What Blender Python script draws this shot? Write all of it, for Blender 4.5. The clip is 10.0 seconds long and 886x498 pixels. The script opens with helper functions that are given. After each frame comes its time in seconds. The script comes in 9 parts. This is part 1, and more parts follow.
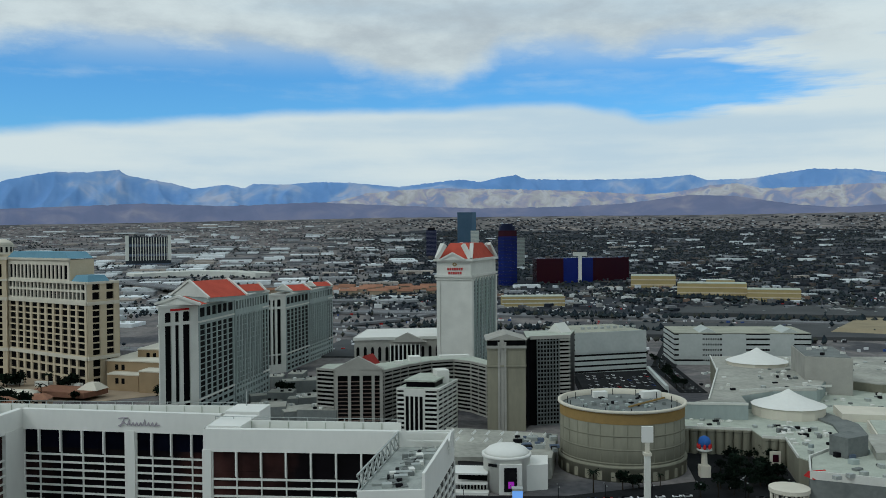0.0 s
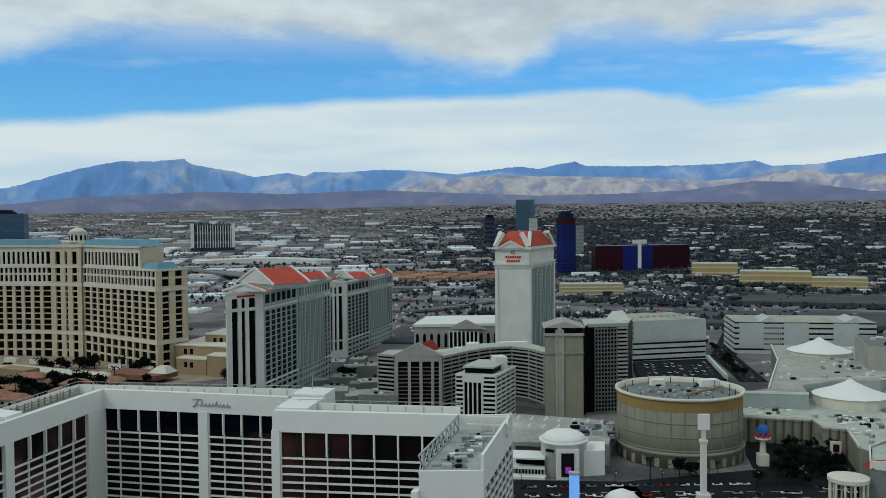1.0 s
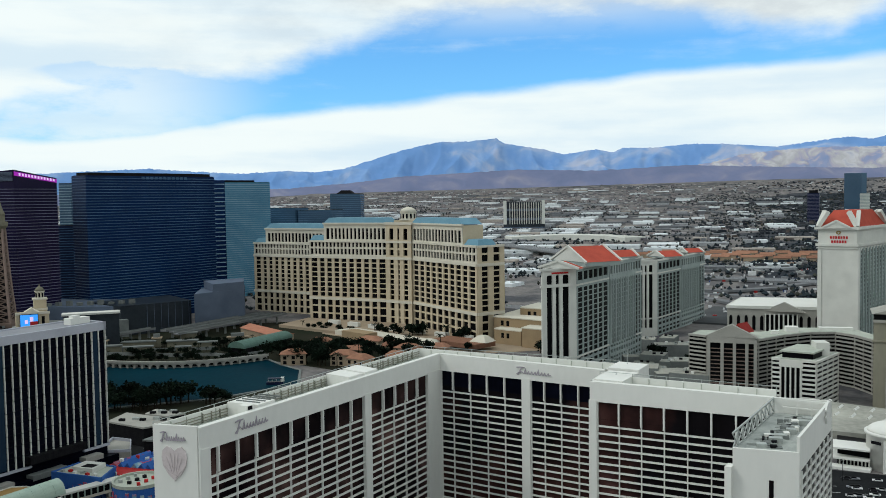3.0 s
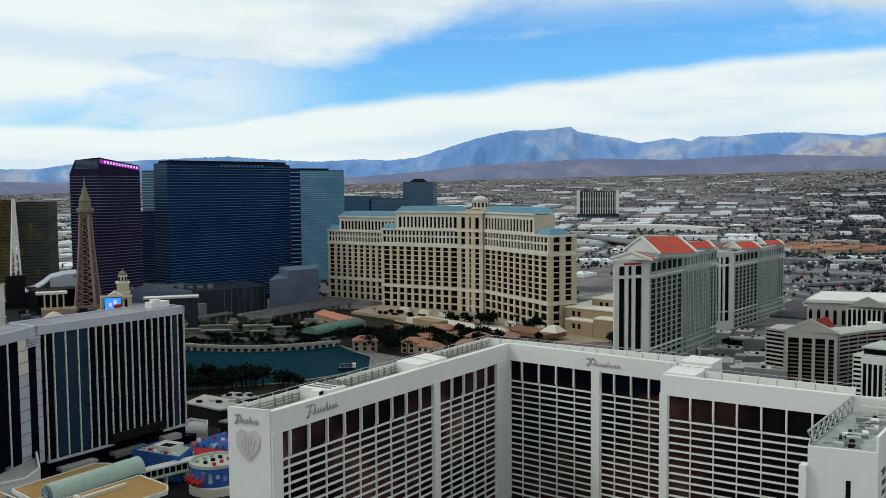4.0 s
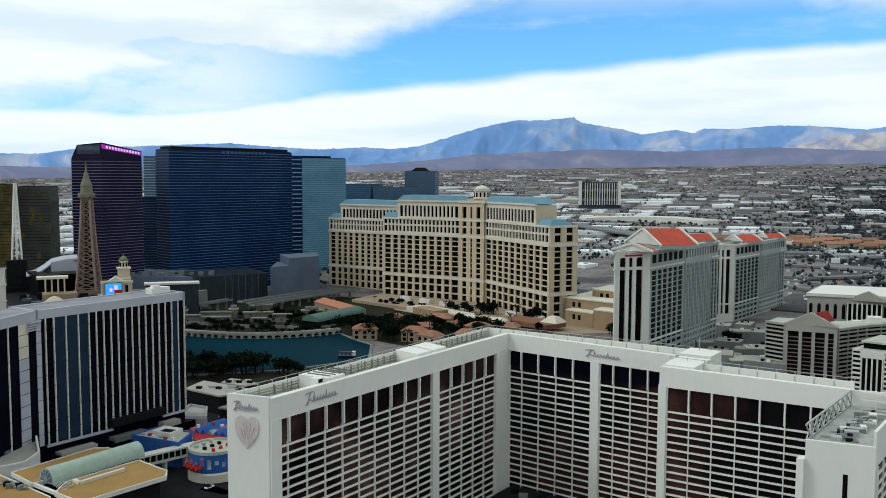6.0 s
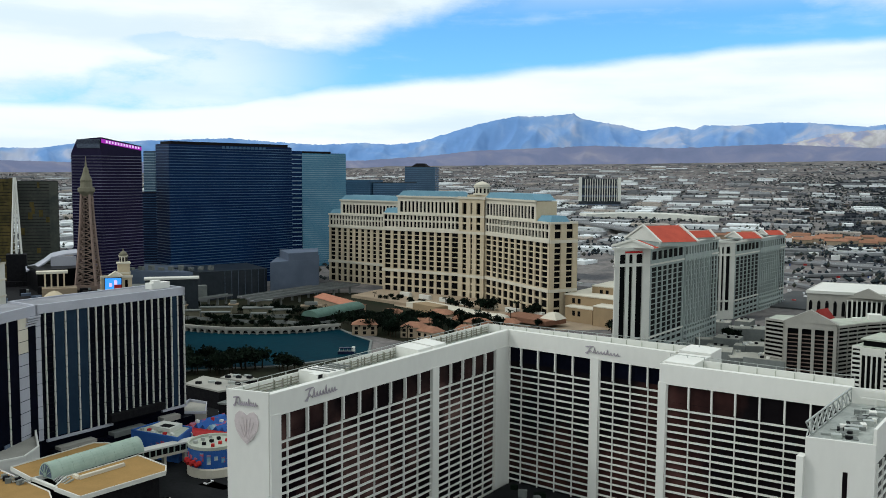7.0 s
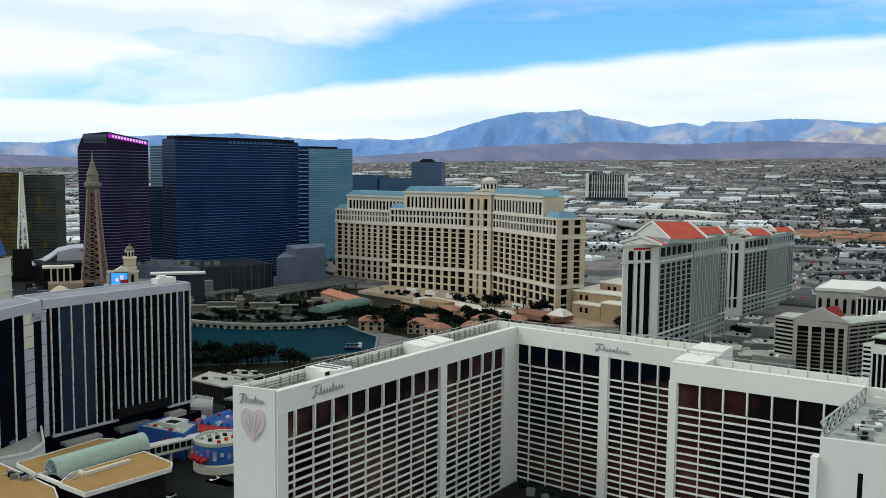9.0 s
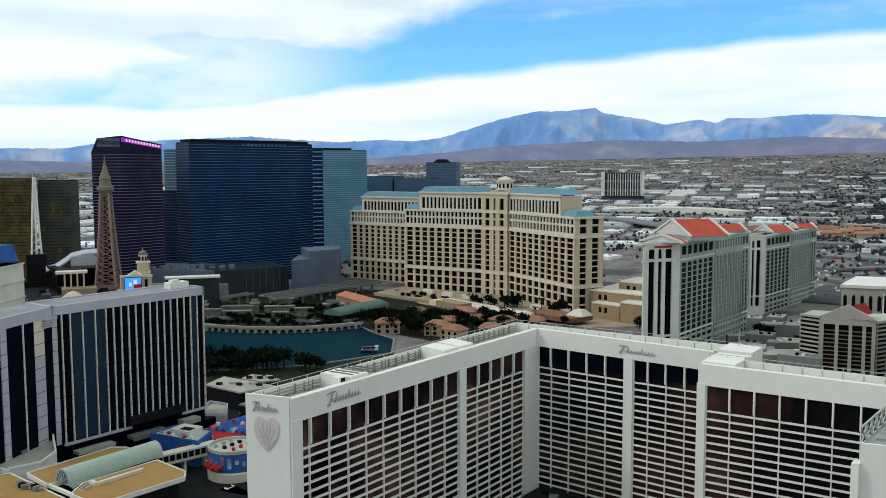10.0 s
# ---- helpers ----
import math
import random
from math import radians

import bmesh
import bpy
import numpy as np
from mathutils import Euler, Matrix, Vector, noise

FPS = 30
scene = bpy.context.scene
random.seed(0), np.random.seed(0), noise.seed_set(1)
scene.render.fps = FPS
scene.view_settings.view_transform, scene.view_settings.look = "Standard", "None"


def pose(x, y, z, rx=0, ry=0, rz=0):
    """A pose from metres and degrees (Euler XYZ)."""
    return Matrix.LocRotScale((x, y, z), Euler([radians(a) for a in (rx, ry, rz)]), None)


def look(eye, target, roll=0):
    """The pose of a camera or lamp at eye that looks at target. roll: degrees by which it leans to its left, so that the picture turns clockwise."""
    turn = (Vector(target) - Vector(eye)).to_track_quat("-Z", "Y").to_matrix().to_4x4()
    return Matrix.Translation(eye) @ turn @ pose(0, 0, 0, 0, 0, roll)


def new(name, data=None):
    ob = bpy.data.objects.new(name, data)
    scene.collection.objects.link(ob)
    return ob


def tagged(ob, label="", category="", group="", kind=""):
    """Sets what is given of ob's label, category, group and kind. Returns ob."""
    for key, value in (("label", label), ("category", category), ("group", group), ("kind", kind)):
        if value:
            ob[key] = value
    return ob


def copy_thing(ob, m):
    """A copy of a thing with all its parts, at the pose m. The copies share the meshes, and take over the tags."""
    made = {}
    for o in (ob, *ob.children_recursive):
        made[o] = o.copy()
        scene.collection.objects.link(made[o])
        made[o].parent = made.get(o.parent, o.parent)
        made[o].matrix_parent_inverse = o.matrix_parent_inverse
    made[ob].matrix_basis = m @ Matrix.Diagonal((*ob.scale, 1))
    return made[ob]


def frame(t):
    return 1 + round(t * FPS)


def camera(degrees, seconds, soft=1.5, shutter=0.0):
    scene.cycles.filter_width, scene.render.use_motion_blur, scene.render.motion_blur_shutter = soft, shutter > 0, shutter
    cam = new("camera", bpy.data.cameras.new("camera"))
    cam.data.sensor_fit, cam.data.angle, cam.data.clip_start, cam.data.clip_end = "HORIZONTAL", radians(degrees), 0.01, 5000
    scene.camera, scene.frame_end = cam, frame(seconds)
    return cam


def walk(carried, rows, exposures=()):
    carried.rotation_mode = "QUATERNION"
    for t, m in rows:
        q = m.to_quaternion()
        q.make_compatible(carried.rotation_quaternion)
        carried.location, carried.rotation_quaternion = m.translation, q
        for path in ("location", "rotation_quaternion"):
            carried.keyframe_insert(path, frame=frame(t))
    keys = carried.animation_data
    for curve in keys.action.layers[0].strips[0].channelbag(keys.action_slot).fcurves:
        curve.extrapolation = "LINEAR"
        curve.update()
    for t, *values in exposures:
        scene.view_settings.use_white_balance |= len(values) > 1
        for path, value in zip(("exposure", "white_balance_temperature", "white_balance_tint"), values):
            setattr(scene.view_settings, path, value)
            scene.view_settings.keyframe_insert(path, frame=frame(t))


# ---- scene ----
cam = camera(52.91, 10.0, soft=0.9)
ROWS = [
    (0.0, 2.39, -7.71, 126.64, 0.14, -1.05, 0.43),
    (0.5, 2.34, -8.98, 126.94, 1.80, -1.32, 0.57),
    (1.0, 2.49, -16.39, 127.74, 3.89, -1.85, 0.51),
    (1.5, 1.78, -24.01, 128.73, 7.34, -2.22, 0.18),
    (2.0, 2.19, -32.17, 129.87, 12.53, -2.66, 0.13),
    (2.5, 3.59, -36.02, 130.58, 18.44, -2.95, 0.58),
    (3.0, 3.63, -36.70, 130.72, 23.46, -3.17, 0.83),
    (3.2, 3.68, -36.75, 130.80, 24.95, -3.31, 0.72),
    (4.3, 4.80, -36.90, 131.22, 28.42, -3.96, 0.46),
    (4.5, 4.83, -36.91, 131.25, 28.40, -4.03, 0.40),
    (5.0, 4.90, -36.92, 131.11, 28.32, -4.22, 0.21),
    (5.5, 4.75, -36.85, 131.15, 28.28, -4.40, -0.02),
    (7.0, 4.29, -36.46, 131.22, 28.26, -4.81, -0.38),
    (7.5, 4.00, -36.45, 131.29, 28.28, -4.97, -0.48),
    (8.0, 4.01, -36.48, 131.30, 28.34, -5.09, -0.50),
    (8.5, 3.37, -35.93, 131.18, 28.44, -5.13, -0.54),
    (9.0, 1.94, -33.93, 131.05, 28.66, -5.09, -0.53),
    (9.5, -0.44, -30.54, 130.69, 29.06, -5.07, -0.34),
    (10.0, -3.44, -25.84, 130.12, 29.58, -5.04, 0.22),
]
walk(cam, [(t, pose(x, y, z, 90 + pitch, roll, yaw)) for t, x, y, z, yaw, pitch, roll in ROWS], [(0.0, -0.42, 5800, 4), (1.5, -0.26, 5850, 5), (2.5, 0.03, 6100, 7), (4.5, -0.08, 6150, 8), (5.5, 0.03, 6150, 8), (7.5, 0.13, 6200, 8), (10.0, 0.13, 6200, 8)])

# ---- sky and sun ----
SUN_AZ, SUN_EL = radians(-125), radians(45)  # compass from straight ahead: behind and to the left


def make_world():
    w = bpy.data.worlds.new("sky")
    scene.world = w
    w.use_nodes = True
    nt = w.node_tree
    N, L = nt.nodes, nt.links
    N.clear()

    def math_node(op, a, b=None, c=None, clamp=False):
        n = N.new("ShaderNodeMath")
        n.operation, n.use_clamp = op, clamp
        for i, v in enumerate((a, b, c)):
            if v is None:
                continue
            if isinstance(v, (int, float)):
                n.inputs[i].default_value = v
            else:
                L.new(v, n.inputs[i])
        return n.outputs[0]

    def ramp(v, a, b):
        n = N.new("ShaderNodeMapRange")
        n.interpolation_type = "SMOOTHSTEP"
        L.new(v, n.inputs["Value"])
        for key, x in (("From Min", a), ("From Max", b)):
            if isinstance(x, (int, float)):
                n.inputs[key].default_value = x
            else:
                L.new(x, n.inputs[key])
        return n.outputs[0]

    sky = N.new("ShaderNodeTexSky")
    sky.sky_type, sky.sun_disc = "NISHITA", False
    sky.sun_elevation, sky.sun_rotation = SUN_EL, SUN_AZ
    sky.air_density, sky.dust_density = 1.0, 0.6
    tex = N.new("ShaderNodeTexCoord")
    sep = N.new("ShaderNodeSeparateXYZ")
    L.new(tex.outputs["Generated"], sep.inputs[0])
    X, Y, Z = sep.outputs
    az = math_node("ARCTAN2", X, Y)
    el = math_node("ARCSINE", Z)

    def cloud_noise(kx, ky, scale, detail, ox, rough=0.55):
        comb = N.new("ShaderNodeCombineXYZ")
        L.new(math_node("MULTIPLY", az, kx), comb.inputs[0])
        L.new(math_node("MULTIPLY", el, ky), comb.inputs[1])
        comb.inputs[2].default_value = ox
        n = N.new("ShaderNodeTexNoise")
        n.inputs["Scale"].default_value, n.inputs["Detail"].default_value = scale, detail
        n.inputs["Roughness"].default_value = rough
        L.new(comb.outputs[0], n.inputs["Vector"])
        return math_node("SUBTRACT", n.outputs["Fac"], 0.5)

    def by_azimuth(knots):
        """A height over the horizon that changes with the compass: knots of (azimuth, height) in radians."""
        n = N.new("ShaderNodeValToRGB")
        n.color_ramp.interpolation = "EASE"
        e = n.color_ramp.elements
        while len(e) < len(knots):
            e.new(0.5)
        for i, (p, v) in enumerate(knots):
            e[i].position, e[i].color = (p + 1.2) / 2.4, (v * 4, v * 4, v * 4, 1)
        L.new(math_node("MULTIPLY_ADD", az, 1 / 2.4, 0.5), n.inputs["Fac"])
        return math_node("MULTIPLY", n.outputs["Color"], 0.25)

    big = cloud_noise(3.2, 7.0, 1.0, 5.0, 1.7)
    fine = cloud_noise(9.0, 22.0, 1.3, 8.0, 6.1, 0.62)
    wisp = cloud_noise(4.0, 30.0, 1.0, 6.0, 3.3)
    band = cloud_noise(2.4, 22.0, 1.0, 5.0, 9.3, 0.5)
    # the lower sheet of cloud
    edge_low = by_azimuth([(-1.1, 0.066), (-0.88, 0.070), (-0.82, 0.067), (-0.73, 0.075), (-0.67, 0.084), (-0.61, 0.094), (-0.48, 0.104), (-0.36, 0.116), (-0.25, 0.125), (-0.17, 0.133), (-0.02, 0.1355), (0.07, 0.1405), (0.135, 0.141), (0.185, 0.131), (0.226, 0.120), (0.31, 0.125), (0.6, 0.15)])
    edge_low = math_node("ADD", edge_low, math_node("MULTIPLY", fine, 0.012))
    low = math_node("SUBTRACT", 1.0, ramp(math_node("SUBTRACT", el, edge_low), -0.008, 0.007))
    # the upper sheet, which comes down towards the left
    edge_up = by_azimuth([(-1.2, 0.05), (-0.952, 0.067), (-0.884, 0.080), (-0.834, 0.099), (-0.73, 0.120), (-0.608, 0.1345), (-0.57, 0.146), (-0.546, 0.157), (-0.51, 0.169), (-0.46, 0.186), (-0.38, 0.199), (-0.3, 0.201), (-0.22, 0.194), (-0.142, 0.188), (-0.09, 0.176), (-0.06, 0.164), (0.01, 0.160), (0.034, 0.173), (0.072, 0.194), (0.135, 0.198), (0.196, 0.190), (0.256, 0.198), (0.342, 0.198), (0.42, 0.178), (0.7, 0.15)])
    edge_up = math_node("ADD", edge_up, math_node("ADD", math_node("MULTIPLY", fine, 0.042), math_node("MULTIPLY", wisp, 0.018)))
    up = ramp(math_node("SUBTRACT", el, edge_up), -0.014, 0.026)
    # a torn blue gap in the left part of the upper sheet
    gap_a = math_node("DIVIDE", math_node("ADD", az, 0.75), 0.085)
    gap_e = math_node("DIVIDE", math_node("SUBTRACT", math_node("SUBTRACT", el, 0.134), math_node("MULTIPLY", fine, 0.03)), 0.011)
    gap = math_node("SUBTRACT", 1.0, ramp(math_node("ADD", math_node("MULTIPLY", gap_a, gap_a), math_node("MULTIPLY", gap_e, gap_e)), 0.1, 1.3))
    up = math_node("MULTIPLY", up, math_node("SUBTRACT", 1.0, math_node("MULTIPLY", gap, 0.6)))
    # cloud that closes in towards the right
    right = ramp(math_node("SUBTRACT", az, math_node("MULTIPLY", wisp, 0.9)), 0.24, 0.42)
    cover = math_node("MAXIMUM", math_node("MAXIMUM", low, up), right)
    veil = math_node("MULTIPLY", ramp(math_node("ADD", wisp, math_node("MULTIPLY", fine, 0.5)), 0.0, 0.35), 0.32)
    # thin cloud over the torn parts: high up and towards the left
    thin = math_node("MULTIPLY", math_node("MAXIMUM", ramp(el, 0.165, 0.225), ramp(az, -0.56, -0.76)), ramp(math_node("ADD", big, math_node("MULTIPLY", fine, 0.9)), -0.34, 0.10))
    veil = math_node("MAXIMUM", veil, math_node("MULTIPLY", thin, 0.74))
    cover = math_node("MAXIMUM", cover, veil)
    # shade on the cloud: grey bellies above, bluish bands below
    shade_up = math_node("MULTIPLY", ramp(math_node("ADD", big, math_node("MULTIPLY", fine, 0.8)), -0.30, 0.34), math_node("MULTIPLY", up, ramp(az, -0.85, -0.35)))
    tone_low = N.new("ShaderNodeMix")
    tone_low.data_type = "RGBA"
    L.new(math_node("MULTIPLY", ramp(math_node("ADD", band, math_node("MULTIPLY", fine, 0.25)), -0.10, 0.20), 0.62), tone_low.inputs["Factor"])
    tone_low.inputs["A"].default_value = (0.93, 0.965, 0.92, 1)
    tone_low.inputs["B"].default_value = (0.60, 0.75, 0.86, 1)
    tone = N.new("ShaderNodeMix")
    tone.data_type = "RGBA"
    L.new(shade_up, tone.inputs["Factor"])
    L.new(tone_low.outputs["Result"], tone.inputs["A"])
    tone.inputs["B"].default_value = (0.60, 0.63, 0.64, 1)
    mix = N.new("ShaderNodeMix")
    mix.data_type = "RGBA"
    L.new(cover, mix.inputs["Factor"])
    gain = N.new("ShaderNodeMix")
    gain.data_type, gain.blend_type = "RGBA", "MULTIPLY"
    gain.inputs["Factor"].default_value = 1.0
    L.new(sky.outputs[0], gain.inputs["A"])
    gain.inputs["B"].default_value = (0.064, 0.121, 0.170, 1)
    L.new(gain.outputs["Result"], mix.inputs["A"])
    L.new(tone.outputs["Result"], mix.inputs["B"])
    bg = N.new("ShaderNodeBackground")
    bg.inputs["Strength"].default_value = 1.0
    L.new(mix.outputs["Result"], bg.inputs["Color"])
    out = N.new("ShaderNodeOutputWorld")
    L.new(bg.outputs[0], out.inputs["Surface"])


make_world()
sun = new("sun", bpy.data.lights.new("sun", "SUN"))
sun.data.energy, sun.data.angle, sun.data.color = 1.0, radians(14), (1.0, 0.95, 0.88)
sun_from = Vector((math.sin(SUN_AZ) * math.cos(SUN_EL), math.cos(SUN_AZ) * math.cos(SUN_EL), math.sin(SUN_EL)))
sun.matrix_world = look(sun_from * 100, (0, 0, 0))


# ---- materials ----
def material(name, base, alt=None, scale=0.2, rough=0.8, metal=0.0, fine=2.0, bump=0.0, by_object=0.0, island=0.0, stretch=(1, 1, 1), spec=0.05, glow=None, glow_strength=0.0):
    """base and alt mixed by a broad and a fine noise in world metres; by_object and island vary the value piece by piece."""
    m = bpy.data.materials.new(name)
    m.use_nodes = True
    nt = m.node_tree
    N, L = nt.nodes, nt.links
    bsdf = N["Principled BSDF"]
    bsdf.inputs["Roughness"].default_value, bsdf.inputs["Metallic"].default_value = rough, metal
    bsdf.inputs["Specular IOR Level"].default_value = spec
    alt = alt or tuple(c * 0.8 for c in base)
    geo = N.new("ShaderNodeNewGeometry")
    mapping = N.new("ShaderNodeMapping")
    mapping.inputs["Scale"].default_value = stretch
    L.new(geo.outputs["Position"], mapping.inputs["Vector"])
    n1, n2 = N.new("ShaderNodeTexNoise"), N.new("ShaderNodeTexNoise")
    n1.inputs["Scale"].default_value, n1.inputs["Detail"].default_value = scale, 5
    n2.inputs["Scale"].default_value, n2.inputs["Detail"].default_value = fine, 4
    for n in (n1, n2):
        L.new(mapping.outputs[0], n.inputs["Vector"])
    add = N.new("ShaderNodeMath")
    add.operation = "MULTIPLY_ADD"
    L.new(n2.outputs["Fac"], add.inputs[0])
    add.inputs[1].default_value = 0.5
    L.new(n1.outputs["Fac"], add.inputs[2])
    rng = N.new("ShaderNodeMapRange")
    rng.inputs["From Min"].default_value, rng.inputs["From Max"].default_value = 0.5, 1.0
    L.new(add.outputs[0], rng.inputs["Value"])
    mix = N.new("ShaderNodeMix")
    mix.data_type = "RGBA"
    L.new(rng.outputs[0], mix.inputs["Factor"])
    mix.inputs["A"].default_value, mix.inputs["B"].default_value = (*base, 1), (*alt, 1)
    col = mix.outputs["Result"]
    for amount, kind in ((by_object, 0), (island, 1)):
        if amount:
            src = N.new("ShaderNodeObjectInfo").outputs["Random"] if kind == 0 else geo.outputs["Random Per Island"]
            r = N.new("ShaderNodeMapRange")
            r.inputs["To Min"].default_value, r.inputs["To Max"].default_value = 1 - amount, 1 + amount
            L.new(src, r.inputs["Value"])
            hsv = N.new("ShaderNodeHueSaturation")
            L.new(r.outputs[0], hsv.inputs["Value"])
            L.new(col, hsv.inputs["Color"])
            col = hsv.outputs[0]
    L.new(col, bsdf.inputs["Base Color"])
    if bump:
        b = N.new("ShaderNodeBump")
        b.inputs["Strength"].default_value = bump
        L.new(n2.outputs["Fac"], b.inputs["Height"])
        L.new(b.outputs[0], bsdf.inputs["Normal"])
    if glow:
        bsdf.inputs["Emission Color"].default_value = (*glow, 1)
        bsdf.inputs["Emission Strength"].default_value = glow_strength
    return m


def glass(name, base, alt, rough=0.12, scale=0.05, by_object=0.0, spec=0.5, fine=0.35, stretch=(1, 1, 1), island=0.0):
    return material(name, base, alt, scale, rough, 0.0, fine, 0.0, by_object, island, stretch, spec)


def two_way(name, stops, scale, rough=0.9, island=False, obj=False):
    """A colour picked from stops, piece by piece."""
    m = bpy.data.materials.new(name)
    m.use_nodes = True
    N, L = m.node_tree.nodes, m.node_tree.links
    bsdf = N["Principled BSDF"]
    bsdf.inputs["Roughness"].default_value = rough
    bsdf.inputs["Specular IOR Level"].default_value = 0.05
    geo = N.new("ShaderNodeNewGeometry")
    cr = N.new("ShaderNodeValToRGB")
    cr.color_ramp.interpolation = "CONSTANT" if island or obj else "LINEAR"
    el = cr.color_ramp.elements
    while len(el) < len(stops):
        el.new(0.5)
    for i, (p, c) in enumerate(stops):
        el[i].position, el[i].color = p, (*c, 1)
    if island:
        L.new(geo.outputs["Random Per Island"], cr.inputs["Fac"])
    elif obj:
        L.new(N.new("ShaderNodeObjectInfo").outputs["Random"], cr.inputs["Fac"])
    else:
        n = N.new("ShaderNodeTexNoise")
        n.inputs["Scale"].default_value, n.inputs["Detail"].default_value = scale, 8
        L.new(geo.outputs["Position"], n.inputs["Vector"])
        L.new(n.outputs["Fac"], cr.inputs["Fac"])
    n2 = N.new("ShaderNodeTexNoise")
    n2.inputs["Scale"].default_value, n2.inputs["Detail"].default_value = 0.2, 4
    L.new(geo.outputs["Position"], n2.inputs["Vector"])
    mix = N.new("ShaderNodeMix")
    mix.data_type, mix.blend_type = "RGBA", "OVERLAY"
    mix.inputs["Factor"].default_value = 0.5
    L.new(cr.outputs[0], mix.inputs["A"])
    L.new(n2.outputs["Fac"], mix.inputs["B"])
    L.new(mix.outputs["Result"], bsdf.inputs["Base Color"])
    return m


def far_rock(name, stops, scale):
    """Rock in broad soft patches, with fainter fine ones on them; haze is part of the stops."""
    m = bpy.data.materials.new(name)
    m.use_nodes = True
    N, L = m.node_tree.nodes, m.node_tree.links
    bsdf = N["Principled BSDF"]
    bsdf.inputs["Roughness"].default_value = 0.95
    bsdf.inputs["Specular IOR Level"].default_value = 0.03
    geo = N.new("ShaderNodeNewGeometry")
    n = N.new("ShaderNodeTexNoise")
    n.inputs["Scale"].default_value, n.inputs["Detail"].default_value = scale, 5
    n.inputs["Roughness"].default_value, n.inputs["Distortion"].default_value = 0.52, 0.7
    L.new(geo.outputs["Position"], n.inputs["Vector"])
    cr = N.new("ShaderNodeValToRGB")
    el = cr.color_ramp.elements
    while len(el) < len(stops):
        el.new(0.5)
    for i, (p, c) in enumerate(stops):
        el[i].position, el[i].color = p, (*c, 1)
    L.new(n.outputs["Fac"], cr.inputs["Fac"])
    L.new(cr.outputs[0], bsdf.inputs["Base Color"])
    return m


WHITE = material("white_painted_concrete", (0.715, 0.712, 0.665), (0.645, 0.643, 0.60), 0.05, 0.85, fine=0.5, stretch=(1, 1, 0.4))
MALL_ROOF = material("patched_grey_roof", (0.425, 0.42, 0.365), (0.225, 0.226, 0.198), 0.03, 0.9, fine=0.3)
OCHRE_SAND = material("tan_bare_sand", (0.30, 0.255, 0.165), (0.23, 0.195, 0.13), 0.05, 0.95, fine=0.6)
GARAGE_ROOF = material("pale_yellow_grey_deck", (0.40, 0.40, 0.32), (0.27, 0.275, 0.225), 0.06, 0.9, fine=0.5)
GARAGE_WALL = material("cool_white_garage_panels", (0.46, 0.485, 0.46), (0.37, 0.395, 0.375), 0.06, 0.9, fine=0.4)
LOT = material("faded_car_park_asphalt", (0.085, 0.088, 0.088), (0.055, 0.058, 0.060), 0.02, 0.9)
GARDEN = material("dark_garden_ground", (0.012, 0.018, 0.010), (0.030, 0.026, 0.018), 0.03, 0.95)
WHITE_ROOF = material("pale_roof_membrane", (0.446, 0.472, 0.400), (0.335, 0.360, 0.306), 0.15, 0.9, fine=1.2)
# Pink-brown patches in both hotel glasses are a reflection put into the colour.
BLACK_GLASS = two_way("black_glass_pink_reflection", [(0.0, (0.003, 0.003, 0.004)), (0.5, (0.006, 0.005, 0.006)), (0.6, (0.04, 0.018, 0.016)), (0.72, (0.11, 0.055, 0.05))], 0.022, 0.2)
PINK_REFLECT_GLASS = two_way("window_glass_pink_reflection", [(0.0, (0.002, 0.002, 0.003)), (0.47, (0.005, 0.003, 0.004)), (0.56, (0.032, 0.017, 0.016)), (0.66, (0.14, 0.08, 0.07))], 0.028, 0.2)
EMBLEM = material("pale_pink_grey_sign_paint", (0.60, 0.535, 0.53), (0.50, 0.44, 0.435), 0.5)
MAROON_ROOF = material("dark_red_tile_roof", (0.26, 0.035, 0.03), (0.19, 0.03, 0.025), 0.15, 0.85, fine=1.0)
OCHRE_WALL = material("ochre_sand_stucco", (0.34, 0.25, 0.15), (0.27, 0.20, 0.12), 0.08, 0.9)
SLAB_STONE = material("green_ochre_cast_stone", (0.285, 0.272, 0.205), (0.215, 0.205, 0.155), 0.07, 0.9, fine=0.5, stretch=(1, 1, 0.3))
BAND_GREY_DECK = material("pale_weathered_deck", (0.42, 0.44, 0.41), (0.27, 0.29, 0.27), 0.25, 0.9, fine=1.2)
LILAC_WHITE = material("cool_white_panel_paint", (0.43, 0.44, 0.49), (0.35, 0.36, 0.405), 0.08, 0.85)
LILAC_GREY = material("pale_lilac_grey_roof", (0.29, 0.295, 0.315), (0.21, 0.215, 0.235), 0.1, 0.9)
STRIP_GLASS = glass("blue_teal_window_strip", (0.010, 0.022, 0.042), (0.018, 0.036, 0.060), 0.3, 0.1, spec=0.06)
SMOKED_GLASS = glass("smoked_black_glass", (0.0016, 0.0020, 0.0045), (0.0035, 0.0045, 0.011), 0.3, 0.1, spec=0.02)
PALE_METAL = material("galvanised_steel", (0.425, 0.451, 0.425), (0.323, 0.340, 0.323), 0.5, 0.5, 0.3)
TRAY = material("beige_ribbed_roof_tray", (0.34, 0.33, 0.27), (0.26, 0.255, 0.21), 0.3, 0.9)
SIGN_GREY = material("grey_pink_sign_paint", (0.40, 0.37, 0.40), (0.33, 0.30, 0.33), 0.5)
CREAM = material("cream_stucco", (0.565, 0.485, 0.350), (0.470, 0.395, 0.275), 0.06, 0.9, fine=0.5)
CREAM_LIGHT = material("pale_cream_stone", (0.63, 0.595, 0.495), (0.53, 0.495, 0.41), 0.08, 0.9)
